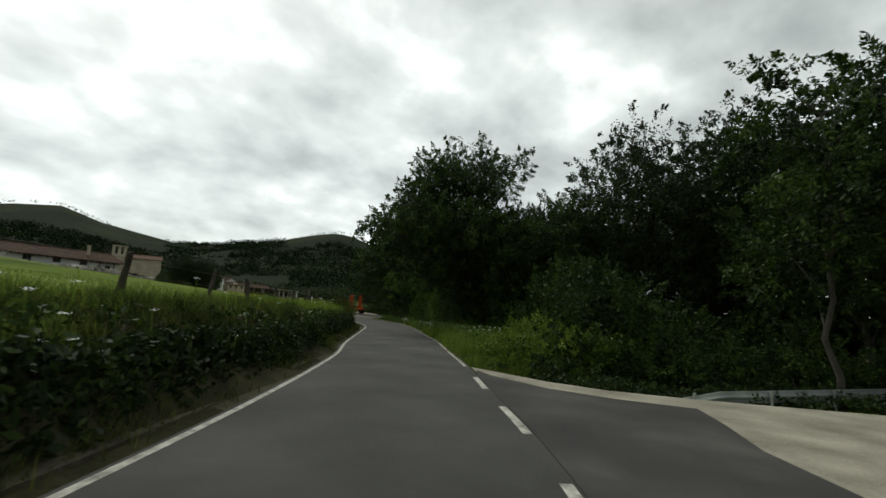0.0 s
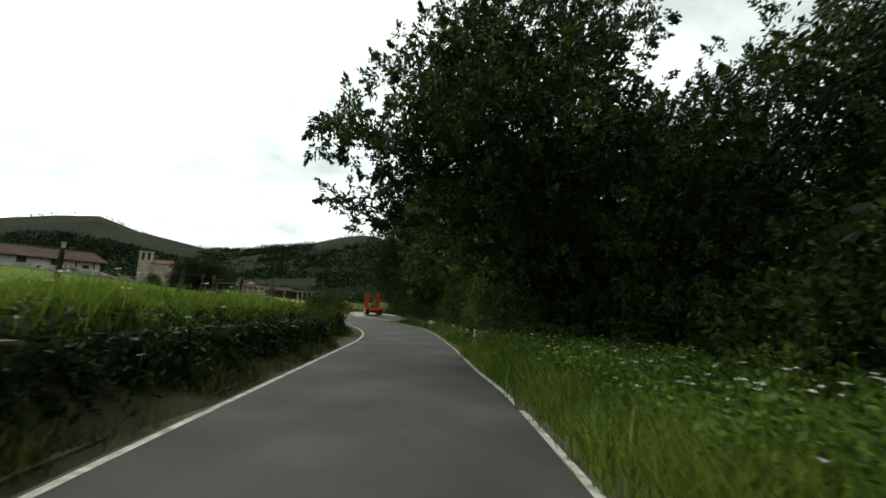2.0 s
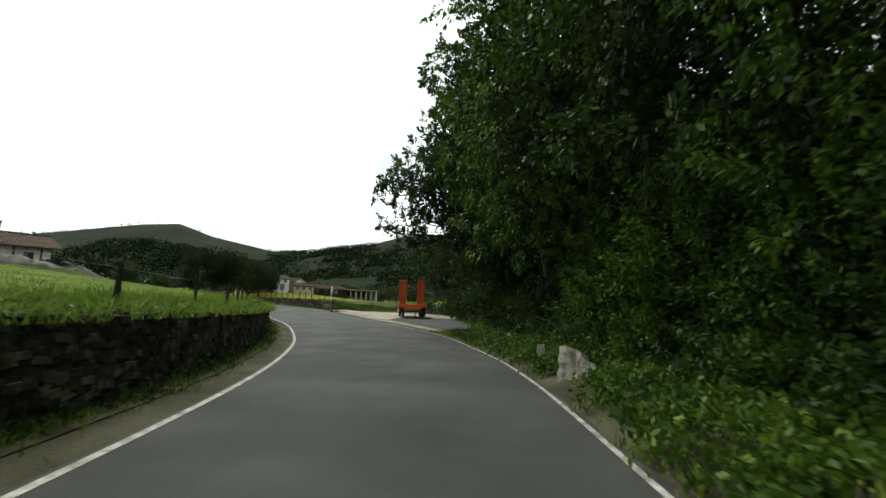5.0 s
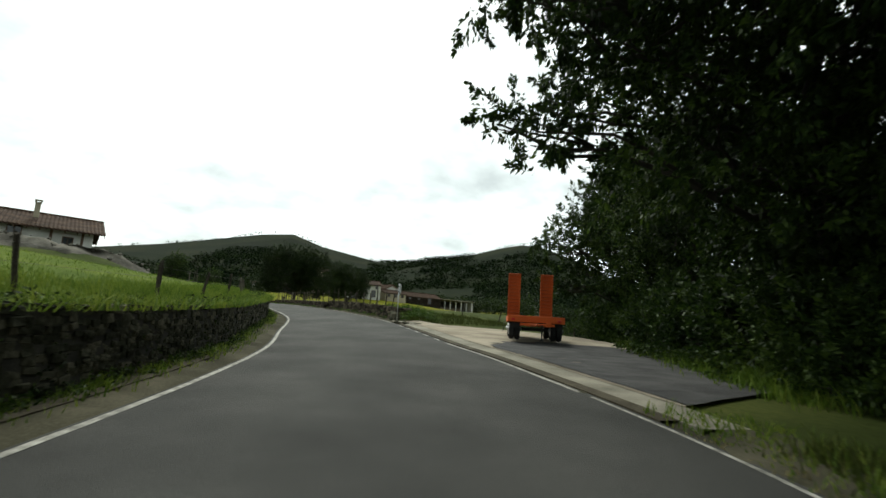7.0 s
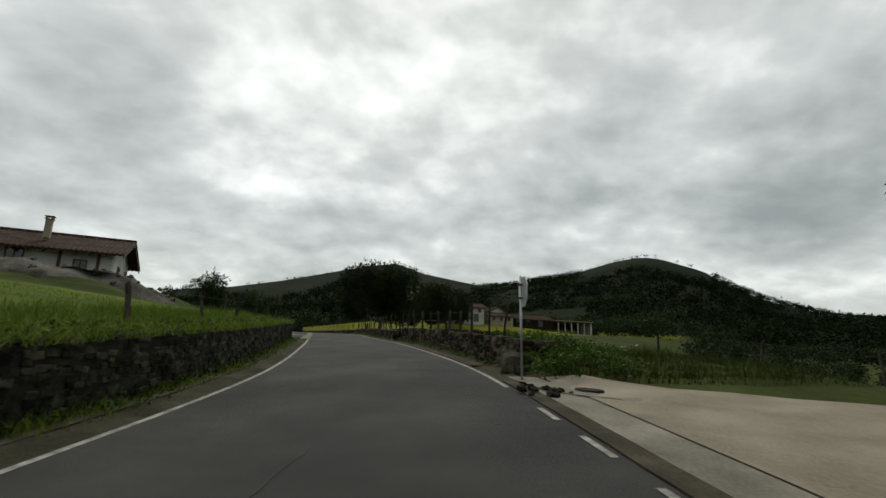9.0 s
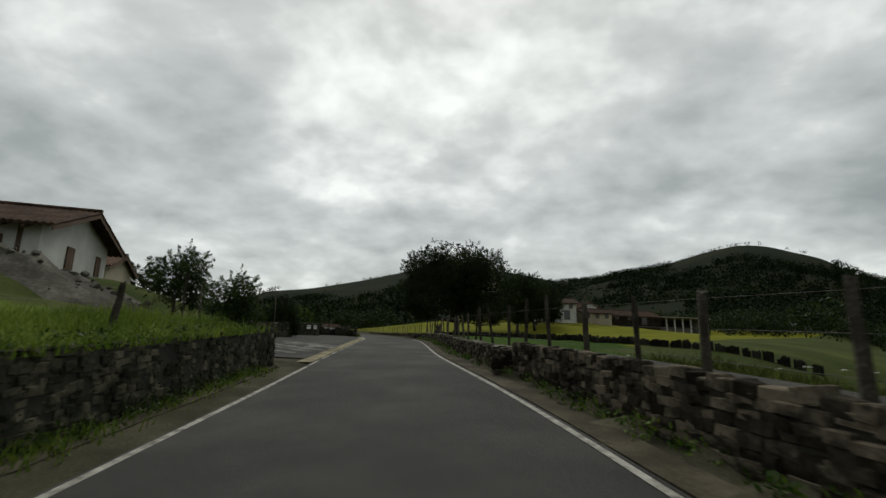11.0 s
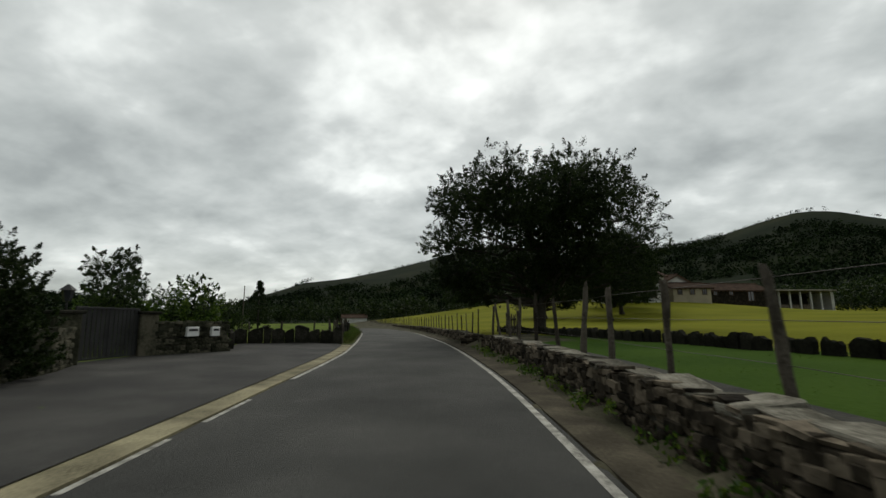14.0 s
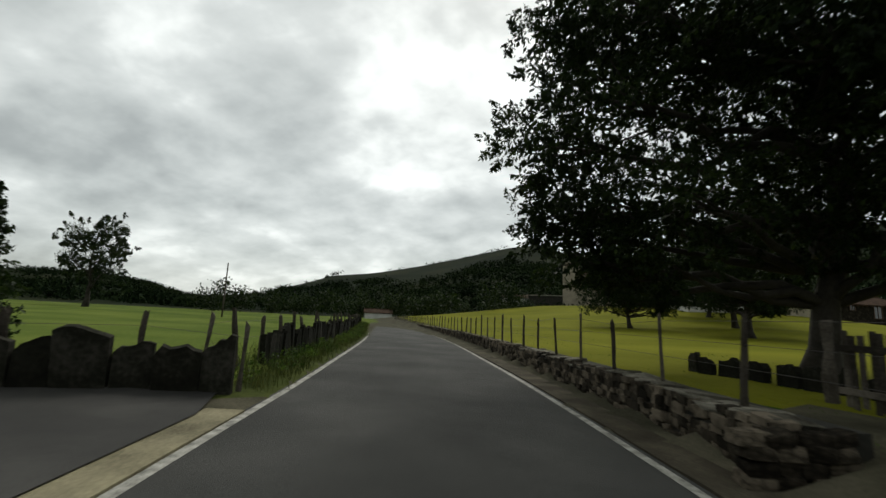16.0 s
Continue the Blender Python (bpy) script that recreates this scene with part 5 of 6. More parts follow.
def wire_fence(name, label, places, heights, wires, rng, lean=4.0, r=0.06, category="fence"):
    """Wooden posts with wires; the posts are parts of one fence."""
    fence = thing(name, label, category, kind="structure")
    tops = []
    for k, (x, y, zb) in enumerate(places):
        h = heights * (0.9 + 0.2 * rng.random())
        ob = part("post", post_mesh(k * 17 + 3, h, r * (0.8 + 0.5 * rng.random()), True), None, fence)
        m = pose(x, y, zb, rng.normal() * lean, rng.normal() * lean, rng.random() * 360)
        ob.matrix_world = m
        tops.append((m, h))
    for w in wires:
        run = np.array([(m @ Vector((0, 0, min(w, h - 0.05))))[:] for m, h in tops])
        part("wire", tubes("wire", [(run, np.full(len(run), 0.003))], WIRE, 4), None, fence)
    return fence


rng = np.random.default_rng(44)
s = between(RE, 78.0, 104.5)
pl = (RE[s] - RN[s] * 1.42)[2::4] + np.array([[0.25 * noise.noise((k * 1.7, 2.2, 0)), 0.1 * noise.noise((k * 1.7, 8.2, 0))] for k in range(len(RE[s][2::4]))])
wire_fence("field_fence", "grey split-wood posts with wire behind the field wall", [(p[0], p[1], grade(p) + 0.5) for p in pl], 1.22, (0.35, 0.7, 1.05), rng, 3.2, 0.047)
s = between(RE, 104.8, 150)
pl = (RE[s] - RN[s] * 1.15)[::4]
wire_fence("field_fence", "thin dark fence posts on the low wall along the meadow", [(p[0], p[1], grade(p) + 0.5) for p in pl], 0.95, (0.4, 0.65, 0.9), rng, 1.2, 0.035)
for y0, y1, off, st in ((-10, 28.5, 3.1, 9), (37, 83.5, 2.6, 12)):
    s = between(LE, y0, y1)
    pl = (LE[s] + LN[s] * off)[::st]
    wire_fence("pasture_fence", "weathered dark posts with wire along the pasture's edge", [(p[0], p[1], ground_at(*p)) for p in pl], 0.85, (0.45, 0.75), rng, 6.0, 0.058)
s = between(LE, 103.2, 124)
pl = (LE[s] + LN[s] * 1.4)[::4]
wire_fence("slab_fence_posts", "weathered stakes with wire among the stone slabs", [(p[0], p[1], ground_at(*p)) for p in pl], 1.12, (0.6, 0.95), rng, 6, 0.05)
wire_fence("slab_fence_posts", "short stakes with wire behind the tall stone slabs", [(x, y, ground_at(x, y)) for x, y in ((-76.8, 102.6), (-77.15, 101.2), (-77.3, 99.7), (-77.6, 98.3))], 1.02, (0.5, 0.85), rng, 4, 0.05)
pl = [(-21.0 + 0.9 * k, 84.0 - 0.12 * k) for k in range(0, 14, 3)] + [(-23.6, 84.3), (-26.4, 84.2)]
pl = sorted(pl)
wire_fence("field_fence", "low weathered posts across the sloping field", [(x, y, ground_at(x, y)) for x, y in pl], 0.9, (0.4, 0.75), rng, 4, 0.05)

gate = thing("field_gate", "rusty tubular steel field gate at the pasture entrance", "gate", (-15.0, 33.2, ground_at(-14.2, 34.0)), 45)
part("rail", tubes("rail", [([(0, 0, h), (2.6, 0, h)], [0.02, 0.02]) for h in (0.25, 0.55, 0.95)] + [([(x, 0, 0.2), (x, 0, 0.97)], [0.02, 0.02]) for x in (0.02, 0.9, 1.75, 2.58)], WIRE, 6), None, gate)
for x in (-0.12, 2.75):
    ob = part("post", post_mesh(int(x * 10) + 60, 1.3, 0.1, True), None, gate)
    ob.location = (x, 0, 0)
gp = thing("gate_post", "pair of thick weathered posts beside the field gate", "post", (-15.5, 32.8, ground_at(-15.5, 32.8)))
part("post", post_mesh(71, 1.15, 0.09, True), None, gp)

# guard rail beyond the side drive
rail = thing("guard_rail", "galvanised steel guard rail beyond the side drive", "guard rail", kind="structure")
gl = curve([(4.6, 6.9), (7.0, 7.8), (12.5, 10.2), (16, 11.8)])
gn = normals(gl)
prof = [(0.0, 0.38), (0.045, 0.44), (0.0, 0.50), (0.0, 0.55), (0.045, 0.61), (0.0, 0.67)]
v, f = [], []
for i in range(len(gl)):
    drop = 0.25 * (1 - min(1, i / 5)) + 0.62
    for o, h in prof:
        v.append((*(gl[i] + gn[i] * o), h - 0.1 - drop))
for i in range(len(gl) - 1):
    for k in range(5):
        a = i * 6 + k
        f.append((a, a + 1, a + 7, a + 6))
beam = part("beam", solid("beam", v, f, METAL, True), None, rail)
beam.modifiers.new("thick", "SOLIDIFY").thickness = 0.004
for i in (3, 9, 15, 21):
    if i < len(gl):
        part("post", boxes([((*(gl[i] - gn[i] * 0.05), -0.52), (0.06, 0.05, 0.9))], 0.005), METAL, rail)


# -- parked low-loader trailer --
def wheel(parent, x, y, r=0.42, w=0.24, face=-1):
    bm = bmesh.new()
    bmesh.ops.create_cone(bm, cap_ends=True, segments=28, radius1=r, radius2=r, depth=w, matrix=pose(x, y, r, 0, 90, 0))
    bmesh.ops.bevel(bm, geom=[e for e in bm.edges if len(e.link_faces) == 2 and e.calc_face_angle(0) > 1], offset=0.035, segments=2, affect="EDGES")
    for v in bm.verts:
        v.co.y = y + (v.co.y - y) / 0.86
    wh = part("wheel", bm, RUBBER, parent)
    bm = bmesh.new()
    bmesh.ops.create_cone(bm, cap_ends=True, segments=20, radius1=r * 0.56, radius2=r * 0.5, depth=0.06, matrix=pose(x + face * (w / 2 - 0.01), y, r, 0, 90 * face, 0))
    bmesh.ops.create_cone(bm, cap_ends=True, segments=12, radius1=r * 0.22, radius2=r * 0.16, depth=0.14, matrix=pose(x + face * (w / 2 + 0.02), y, r, 0, 90 * face, 0))
    for v in bm.verts:
        v.co.y = y + (v.co.y - y) / 0.86
    part("rim", bm, METAL, wh, "dusty steel rim")


TRZ = float(road_z(71.5)) + 0.02
tr = thing("flatbed_trailer", "orange low flatbed trailer with two upright loading ramps", "trailer", (-17.40, 71.55, TRZ), 20)
DH = 0.86
tr.scale = (0.90, 0.86, 1)
part("deck", boxes([((0, 2.35, DH), (2.3, 4.7, 0.06))] + [((0, 0.3 + 0.45 * k, DH + 0.035), (2.26, 0.36, 0.02)) for k in range(10)], 0.004), WOOD_BROWN, tr, "dark worn timber deck")
part("side_rail", boxes([((-1.2, 2.35, DH - 0.04), (0.08, 4.7, 0.22))], 0.012), ORANGE, tr)
part("side_rail", boxes([((1.2, 2.35, DH - 0.04), (0.08, 4.7, 0.22))], 0.012), ORANGE, tr)
part("end_beam", boxes([((0, -0.02, DH - 0.03), (2.48, 0.1, 0.26))], 0.015), ORANGE, tr)
part("end_beam", boxes([((0, 4.72, DH - 0.05), (2.48, 0.1, 0.24))], 0.015), ORANGE_WORN, tr)
part("chassis_beam", boxes([((-0.45, 2.35, 0.68), (0.12, 4.5, 0.24))], 0.01), STEEL_DARK, tr)
part("chassis_beam", boxes([((0.45, 2.35, 0.68), (0.12, 4.5, 0.24))], 0.01), STEEL_DARK, tr)
for y in (0.62, 3.75):
    part("axle", boxes([((0, y, 0.42), (2.0, 0.12, 0.12)), ((-0.6, y, 0.56), (0.1, 0.8, 0.07)), ((0.6, y, 0.56), (0.1, 0.8, 0.07))], 0.01), STEEL_DARK, tr)
    for sx in (-1, 1):
        wheel(tr, sx * 1.05, y, 0.42, 0.22, sx)
        wheel(tr, sx * 0.79, y, 0.42, 0.22, -sx)
        a = np.linspace(0.15, math.pi - 0.15, 9)
        v = [(sx * xx, y + 0.5 * math.cos(t), 0.42 + 0.47 * math.sin(t)) for t in a for xx in (0.66, 1.17)]
        mg = part("mudguard", solid("mudguard", v, [(2 * i, 2 * i + 1, 2 * i + 3, 2 * i + 2) for i in range(8)], STEEL_DARK), None, tr)
        mg.modifiers.new("thick", "SOLIDIFY").thickness = 0.01
for z in (0.42, 0.6):
    for sx in (-1, 1):
        part("side_guard", boxes([((sx * 1.17, 2.2, z), (0.03, 2.0, 0.09))], 0.006), METAL, tr, "dull aluminium side guard rail")
part("drawbar", tubes("drawbar", [([(-0.45, 0.1, 0.58), (0.0, -0.45, 0.6)], [0.05, 0.05]), ([(0.45, 0.1, 0.58), (0.0, -0.45, 0.6)], [0.05, 0.05]), ([(0, -0.4, 0.6), (0, -0.62, 0.62)], [0.06, 0.05])], ORANGE_WORN, 8), None, tr)
part("cross_bar", boxes([((0.05, -0.12, 0.62), (1.5, 0.08, 0.1)), ((0.55, -0.14, 0.64), (0.22, 0.1, 0.17))], 0.01), ORANGE, tr)
part("support_leg", boxes([((0.25, -0.2, 0.31), (0.06, 0.06, 0.62)), ((0.25, -0.2, 0.02), (0.18, 0.18, 0.03))], 0.006), STEEL_DARK, tr)
part("crank_rod", tubes("crank_rod", [([(-1.3, 1.7, DH + 0.05), (-1.42, 1.2, 0.3)], [0.016, 0.016])], STEEL_DARK, 6), None, tr)
for sx in (-1.0, 1.0):
    part("lamp", boxes([((sx, -0.085, DH - 0.06), (0.16, 0.03, 0.08))], 0.008), RED, tr, "red tail lamp")
for sx in (-0.86, 0.86):
    ramp_ob = part("ramp", boxes([((sx - 0.3, 4.78, DH + 1.1), (0.05, 0.09, 2.2)), ((sx + 0.3, 4.78, DH + 1.1), (0.05, 0.09, 2.2)), ((sx, 4.83, DH + 1.1), (0.58, 0.02, 2.2)), ((sx, 4.78, DH + 2.18), (0.6, 0.09, 0.04))], 0.006), ORANGE, tr, "upright orange steel loading ramp")
    for k in range(13):
        part("rung", boxes([((sx, 4.775, DH + 0.12 + 0.165 * k), (0.56, 0.07, 0.035))], 0.004), ORANGE_WORN, ramp_ob)
    ramp_ob.matrix_local = Matrix.Translation((0, 4.74, DH)) @ pose(0, 0, 0, 7, 0, 0) @ Matrix.Translation((0, -4.74, -DH))
    part("hinge", tubes("hinge", [([(sx - 0.33, 4.74, DH + 0.02), (sx + 0.33, 4.74, DH + 0.02)], [0.035, 0.035])], STEEL_DARK, 8), None, ramp_ob)

# -- road sign seen from behind --
sg_z = ground_at(-27.1, 76.4)
sign = thing("road_sign", "grey back of an octagonal road sign on a leaning pole", "road sign", (-27.1, 76.4, sg_z), 0)
top_z = 3.25 - sg_z
part("pole", tubes("pole", [([(0.06, -0.05, -0.3), (0.0, 0, top_z)], [0.027, 0.027])], METAL, 10), None, sign)
bm = bmesh.new()
bmesh.ops.create_cone(bm, cap_ends=True, segments=8, radius1=0.36, radius2=0.36, depth=0.018, matrix=pose(0, 0, 0, 0, 0, 22.5))
plate = part("plate", bm, METAL, sign, "bare grey aluminium back of the octagonal plate")
plate.matrix_local = pose(0.05, 0.03, top_z - 0.36, 90, 0, 47 + 90)
for dz in (0.2, 0.5):
    part("clamp", boxes([((0.0, 0, top_z - dz), (0.09, 0.09, 0.04))], 0.004), STEEL_DARK, sign)
foot = sheet("concrete_foot", [(-27.5, 76.5), (-26.7, 75.85), (-26.1, 75.5), (-25.2, 75.35), (-24.3, 75.5), (-24.6, 76.3), (-25.5, 76.6), (-26.5, 76.5), (-27.0, 76.9)], 0.055, CONCRETE, "broken pale concrete slab at the sign's foot", "concrete", 0.5)
cover_z = ground_at(-25.4, 75.95) + 0.065
lid = thing("access_cover", "rusty oval iron access cover set in the broken concrete", "access cover", (-25.4, 75.95, cover_z), -20)
bm = bmesh.new()
bmesh.ops.create_cone(bm, cap_ends=True, segments=24, radius1=0.3, radius2=0.29, depth=0.02, matrix=Matrix.Diagonal((1, 0.7, 1, 1)))
part("plate", bm, EARTH, lid)
part("rib", boxes([((0, 0.1 * k, 0.012), (0.4, 0.02, 0.012)) for k in (-1, 0, 1)], 0.003), RUBBLE, lid)
rs = np.random.default_rng(29)
for k in range(26):
    x, y = -26.0 + 0.4 * rs.normal(), 75.2 + 0.25 * rs.normal()
    clod = tagged(new("clod", MOSSY[int(rs.integers(10))]), "dark clod of earth lying on the broken concrete", "clod", "clods by the sign")
    clod.matrix_world = pose(x, y, ground_at(x, y) + 0.06, rs.random() * 30, rs.random() * 30, rs.random() * 360) @ Matrix.Diagonal((0.06 + 0.1 * rs.random(), 0.06 + 0.07 * rs.random(), 0.03 + 0.04 * rs.random(), 1))


# -- houses --
def window(parent, x, z, w, h, y, shutters=None, frame=WOOD_BROWN):
    win = part("window", boxes([((x - w / 2, y, z), (0.08, 0.14, h)), ((x + w / 2, y, z), (0.08, 0.14, h)), ((x, y, z + h / 2), (w + 0.08, 0.14, 0.08)), ((x, y, z - h / 2), (w + 0.16, 0.2, 0.06)), ((x, y, z), (0.05, 0.1, h))], 0.005), frame, parent, "small window in a brown timber frame")
    part("pane", boxes([((x, y + 0.02, z), (w - 0.06, 0.02, h - 0.06))]), GLASS, win)
    if shutters:
        for sx in (-1, 1):
            part("shutter", boxes([((x + sx * (w / 2 + 0.28), y - 0.06, z), (0.48, 0.05, h + 0.06))] + [((x + sx * (w / 2 + 0.28), y - 0.09, z + dz), (0.44, 0.02, 0.07)) for dz in (-h / 3, h / 3)], 0.005), shutters, win)


def tiled_slope(parent, x0, x1, y_eave, z_eave, y_ridge, z_ridge, step=0.32, thick=0.16):
    """One roof slope with rounded tile courses running up it, in local x along the ridge."""
    n = max(4, int((x1 - x0) / step))
    xs = np.linspace(x0, x1, n * 2 + 1)
    bump = np.where(np.arange(len(xs)) % 2 == 0, 0.0, 0.09)
    rows = 7
    v, f = [], []
    for r in range(rows + 1):
        t = r / rows
        for k, x in enumerate(xs):
            v.append((x, y_eave + (y_ridge - y_eave) * t, z_eave + (z_ridge - z_eave) * t + bump[k] + (0.03 if r % 2 else 0)))
    m = len(xs)
    for r in range(rows):
        for k in range(m - 1):
            q = (r * m + k, r * m + k + 1, (r + 1) * m + k + 1, (r + 1) * m + k)
            f.append(q if y_ridge > y_eave else q[::-1])
    ob = part("roof_slope", solid("roof_slope", v, f, TILE), None, parent)
    sol = ob.modifiers.new("thick", "SOLIDIFY")
    sol.thickness, sol.offset = thick, -1.0
    return ob


def gable_house(name, label, at, turn, length, depth, wall_h, rise, plaster, over=0.7, windows=(), chimneys=(), shutters=None, category="house", extra=None, sink=1.5):
    """Ridge along local x, front face towards local -y."""
    h = thing(name, label, category, at, turn)
    hl, hd = length / 2, depth / 2
    v = [(-hl, -hd, -sink), (hl, -hd, -sink), (hl, hd, -sink), (-hl, hd, -sink), (-hl, -hd, wall_h), (hl, -hd, wall_h), (hl, hd, wall_h), (-hl, hd, wall_h), (-hl, 0, wall_h + rise), (hl, 0, wall_h + rise)]
    f = [(0, 1, 5, 4), (1, 2, 6, 9, 5), (2, 3, 7, 6), (3, 0, 4, 8, 7)]
    part("wall", solid("wall", v, f, plaster), None, h)
    k = rise / hd
    roof = part("roof", boxes([((0, 0, wall_h + rise + 0.13), (length + 2 * over, 0.3, 0.14))], 0.03), TILE, h, "terracotta ridge tiles")
    tiled_slope(roof, -hl - over, hl + over, -hd - over, wall_h - k * over, 0, wall_h + rise)
    tiled_slope(roof, -hl - over, hl + over, hd + over, wall_h - k * over, 0, wall_h + rise)
    for sx in (-1, 1):
        x = sx * (hl + over - 0.06)
        part("verge_board", solid("verge_board", [(x, -hd - over, wall_h - k * over - 0.34), (x, 0, wall_h + rise - 0.34), (x, hd + over, wall_h - k * over - 0.34), (x, -hd - over, wall_h - k * over - 0.05), (x, 0, wall_h + rise - 0.05), (x, hd + over, wall_h - k * over - 0.05)], [(0, 1, 4, 3), (1, 2, 5, 4)], WOOD_BROWN), None, roof).modifiers.new("thick", "SOLIDIFY").thickness = 0.05
    nb = int(length / 0.9)
    for i in range(nb):
        x = -hl + 0.4 + i * (length - 0.8) / max(nb - 1, 1)
        part("rafter", boxes([((x, -hd - over / 2, wall_h - k * over / 2 - 0.24), (0.1, over + 0.1, 0.13), 0, math.degrees(math.atan(k)))]), WOOD_BROWN, roof)
    for x, z, w, hh in windows:
        window(h, x, z, w, hh, -hd - 0.05, shutters)
    for x, y, *more in chimneys:
        zr_ = wall_h + rise * (1 - abs(y) / hd) + sum(more)
        ch = part("chimney", boxes([((x, y, zr_ + 0.35), (0.42, 0.4, 1.5)), ((x, y, zr_ + 1.1), (0.54, 0.52, 0.08)), ((x, y, zr_ + 1.32), (0.6, 0.58, 0.07))], 0.01), PLASTER_OCHRE, h, "ochre masonry chimney with a slab cap")
        for a in (-0.19, 0.19):
            for b in (-0.18, 0.18):
                part("cap_post", boxes([((x + a, y + b, zr_ + 1.2), (0.09, 0.09, 0.22))]), PLASTER_OCHRE, ch)
    return h


# farmhouse on the rise: its ridge end and chimney face the lane
hx, hy = -71.76, 71.2
hz = 4.82
h1 = gable_house("farmhouse", "white farmhouse with a low terracotta roof above the pasture", (hx, hy, hz), 68.5, 16.5, 8.8, 3.0, 1.55, PLASTER, 0.9,
                 windows=((-5.6, 2.2, 1.0, 0.75), (-1.6, 2.2, 1.0, 0.75), (2.4, 2.2, 1.0, 0.75), (6.3, 1.5, 0.8, 1.2), (-5.4, 0.6, 1.0, 1.0), (0.4, 0.6, 1.0, 1.0)), chimneys=((3.64, -2.95, 0.65),))
part("timber_band", boxes([((-3.4, -4.31, 2.15), (8.6, 0.05, 1.15))], 0.01), WOOD_BROWN, h1, "dark timber band between the upper windows")
for x in (5.0, 7.4):
    part("timber_post", boxes([((x, -4.36, 1.4), (0.22, 0.16, 3.0))], 0.01), WOOD_BROWN, h1)
for dx, dz, w in ((3.0, 1.55, 0.7), (-1.0, 1.5, 0.9)):
    bm = boxes([((8.28, dx, dz), (0.1, w, 1.3))], 0.01)
    part("shutter", bm, WOOD_BROWN, h1)

# earth and gravel mound in front of the house
mc = []
for i in range(14):
    for j in range(40):
        a, b = i / 13, j / 39
        x = -61.5 + 5.5 * (a - 0.5) + 6 * (b - 0.5)
        y = 58 + 25.5 * b
        x += 1.6 * noise.noise((y * 0.35, a * 2.0, 6)) * (1 + a)
        hgt = math.sin(math.pi * a) ** 0.7 * math.sin(math.pi * b) ** 0.5 * (1.0 + 0.5 * noise.noise((x * 0.5, y * 0.5, 1)))
        mc.append((x, y, hgt))
mp = np.array(mc)
mp[:, 2] *= 1 + 0.5 * np.array([noise.noise((x * 1.1, y * 1.1, 4)) for x, y, _ in mc])
mz = ground(mp[:, 0], mp[:, 1], False)[0]
mf = [(i * 40 + j, i * 40 + j + 1, (i + 1) * 40 + j + 1, (i + 1) * 40 + j) for i in range(13) for j in range(39)]
tagged(new("earth_mound", solid("earth_mound", np.c_[mp[:, :2], mz - 0.15 + mp[:, 2]], [q[::-1] for q in mf], RUBBLE, True)), "long heap of grey earth and rubble before the farmhouse", "rubble mound", kind="structure")

rs = np.random.default_rng(17)
pv, pf, pn = [], [], 0
for k in rs.choice(len(mp), 260):
    q = np.array([mp[k, 0] + rs.normal() * 0.3, mp[k, 1] + rs.normal() * 0.3, mz[k] - 0.15 + mp[k, 2]])
    mm = np.array(pose(0, 0, 0, rs.random() * 40, rs.random() * 40, rs.random() * 360))[:3, :3]
    j = int(rs.integers(10))
    pv.append((STONE_V[j] * (np.array([0.30, 0.24, 0.18]) * (0.3 + 0.9 * rs.random()))) @ mm.T + q)
    pf += [tuple(a + pn for a in f) for f in STONE_F[j]]
    pn += len(STONE_V[j])
tagged(new("rubble_stones", solid("rubble_stones", np.vstack(pv), pf, RUBBLE)), "loose grey stones strewn over the rubble mound", "stones", kind="stuff")

# church on the left, far off
church = thing("church", "ochre stone church with a square open bell tower", "church", (-224, 285, 14.5), 38)
part("nave", boxes([((4.5, 0, 3.8), (14, 9, 10.6))], 0.05), PLASTER_OCHRE, church)
for x in (-1.5, 3.2, 7.8, 11.2):
    part("buttress", boxes([((x, -4.8, 3.0), (0.8, 0.7, 9.0))], 0.05), PLASTER_OCHRE, church)
nr = part("roof", boxes([((4.5, 0, 9.2), (14.6, 0.4, 0.3))]), TILE, church, "low terracotta roof")
for sy in (-1, 1):
    o = part("roof_slope", solid("roof_slope", [(-2.9, sy * 5.0, 8.9), (11.9, sy * 5.0, 8.9), (11.9, 0, 10.9), (-2.9, 0, 10.9)], [(0, 1, 2, 3)], TILE), None, nr)
    o.modifiers.new("thick", "SOLIDIFY").thickness = 0.25
tower = part("tower", boxes([((-5.4, 0, 3.8), (5.6, 5.6, 13.2))], 0.05), PLASTER_OCHRE, church)
part("belfry", boxes([((-5.4 + a, b, 12.1), (1.1, 1.1, 3.6)) for a in (-2.2, 0, 2.2) for b in (-2.2, 2.2)] + [((-5.4 + a, 0, 12.1), (1.1, 1.1, 3.6)) for a in (-2.2, 2.2)] + [((-5.4, 0, 14.1), (6.0, 6.0, 0.5))], 0.04), PLASTER_OCHRE, tower)
an = part("annex", boxes([((-14.5, 0.5, 0.2), (12, 6, 3.8))], 0.04), EARTH, church, "low dark porch beside the tower")
part("annex_roof", boxes([((-14.5, 0.5, 2.2), (13, 7, 0.3))], 0.03), CONCRETE, an)
church.scale = (1.42, 1.42, 1.42)

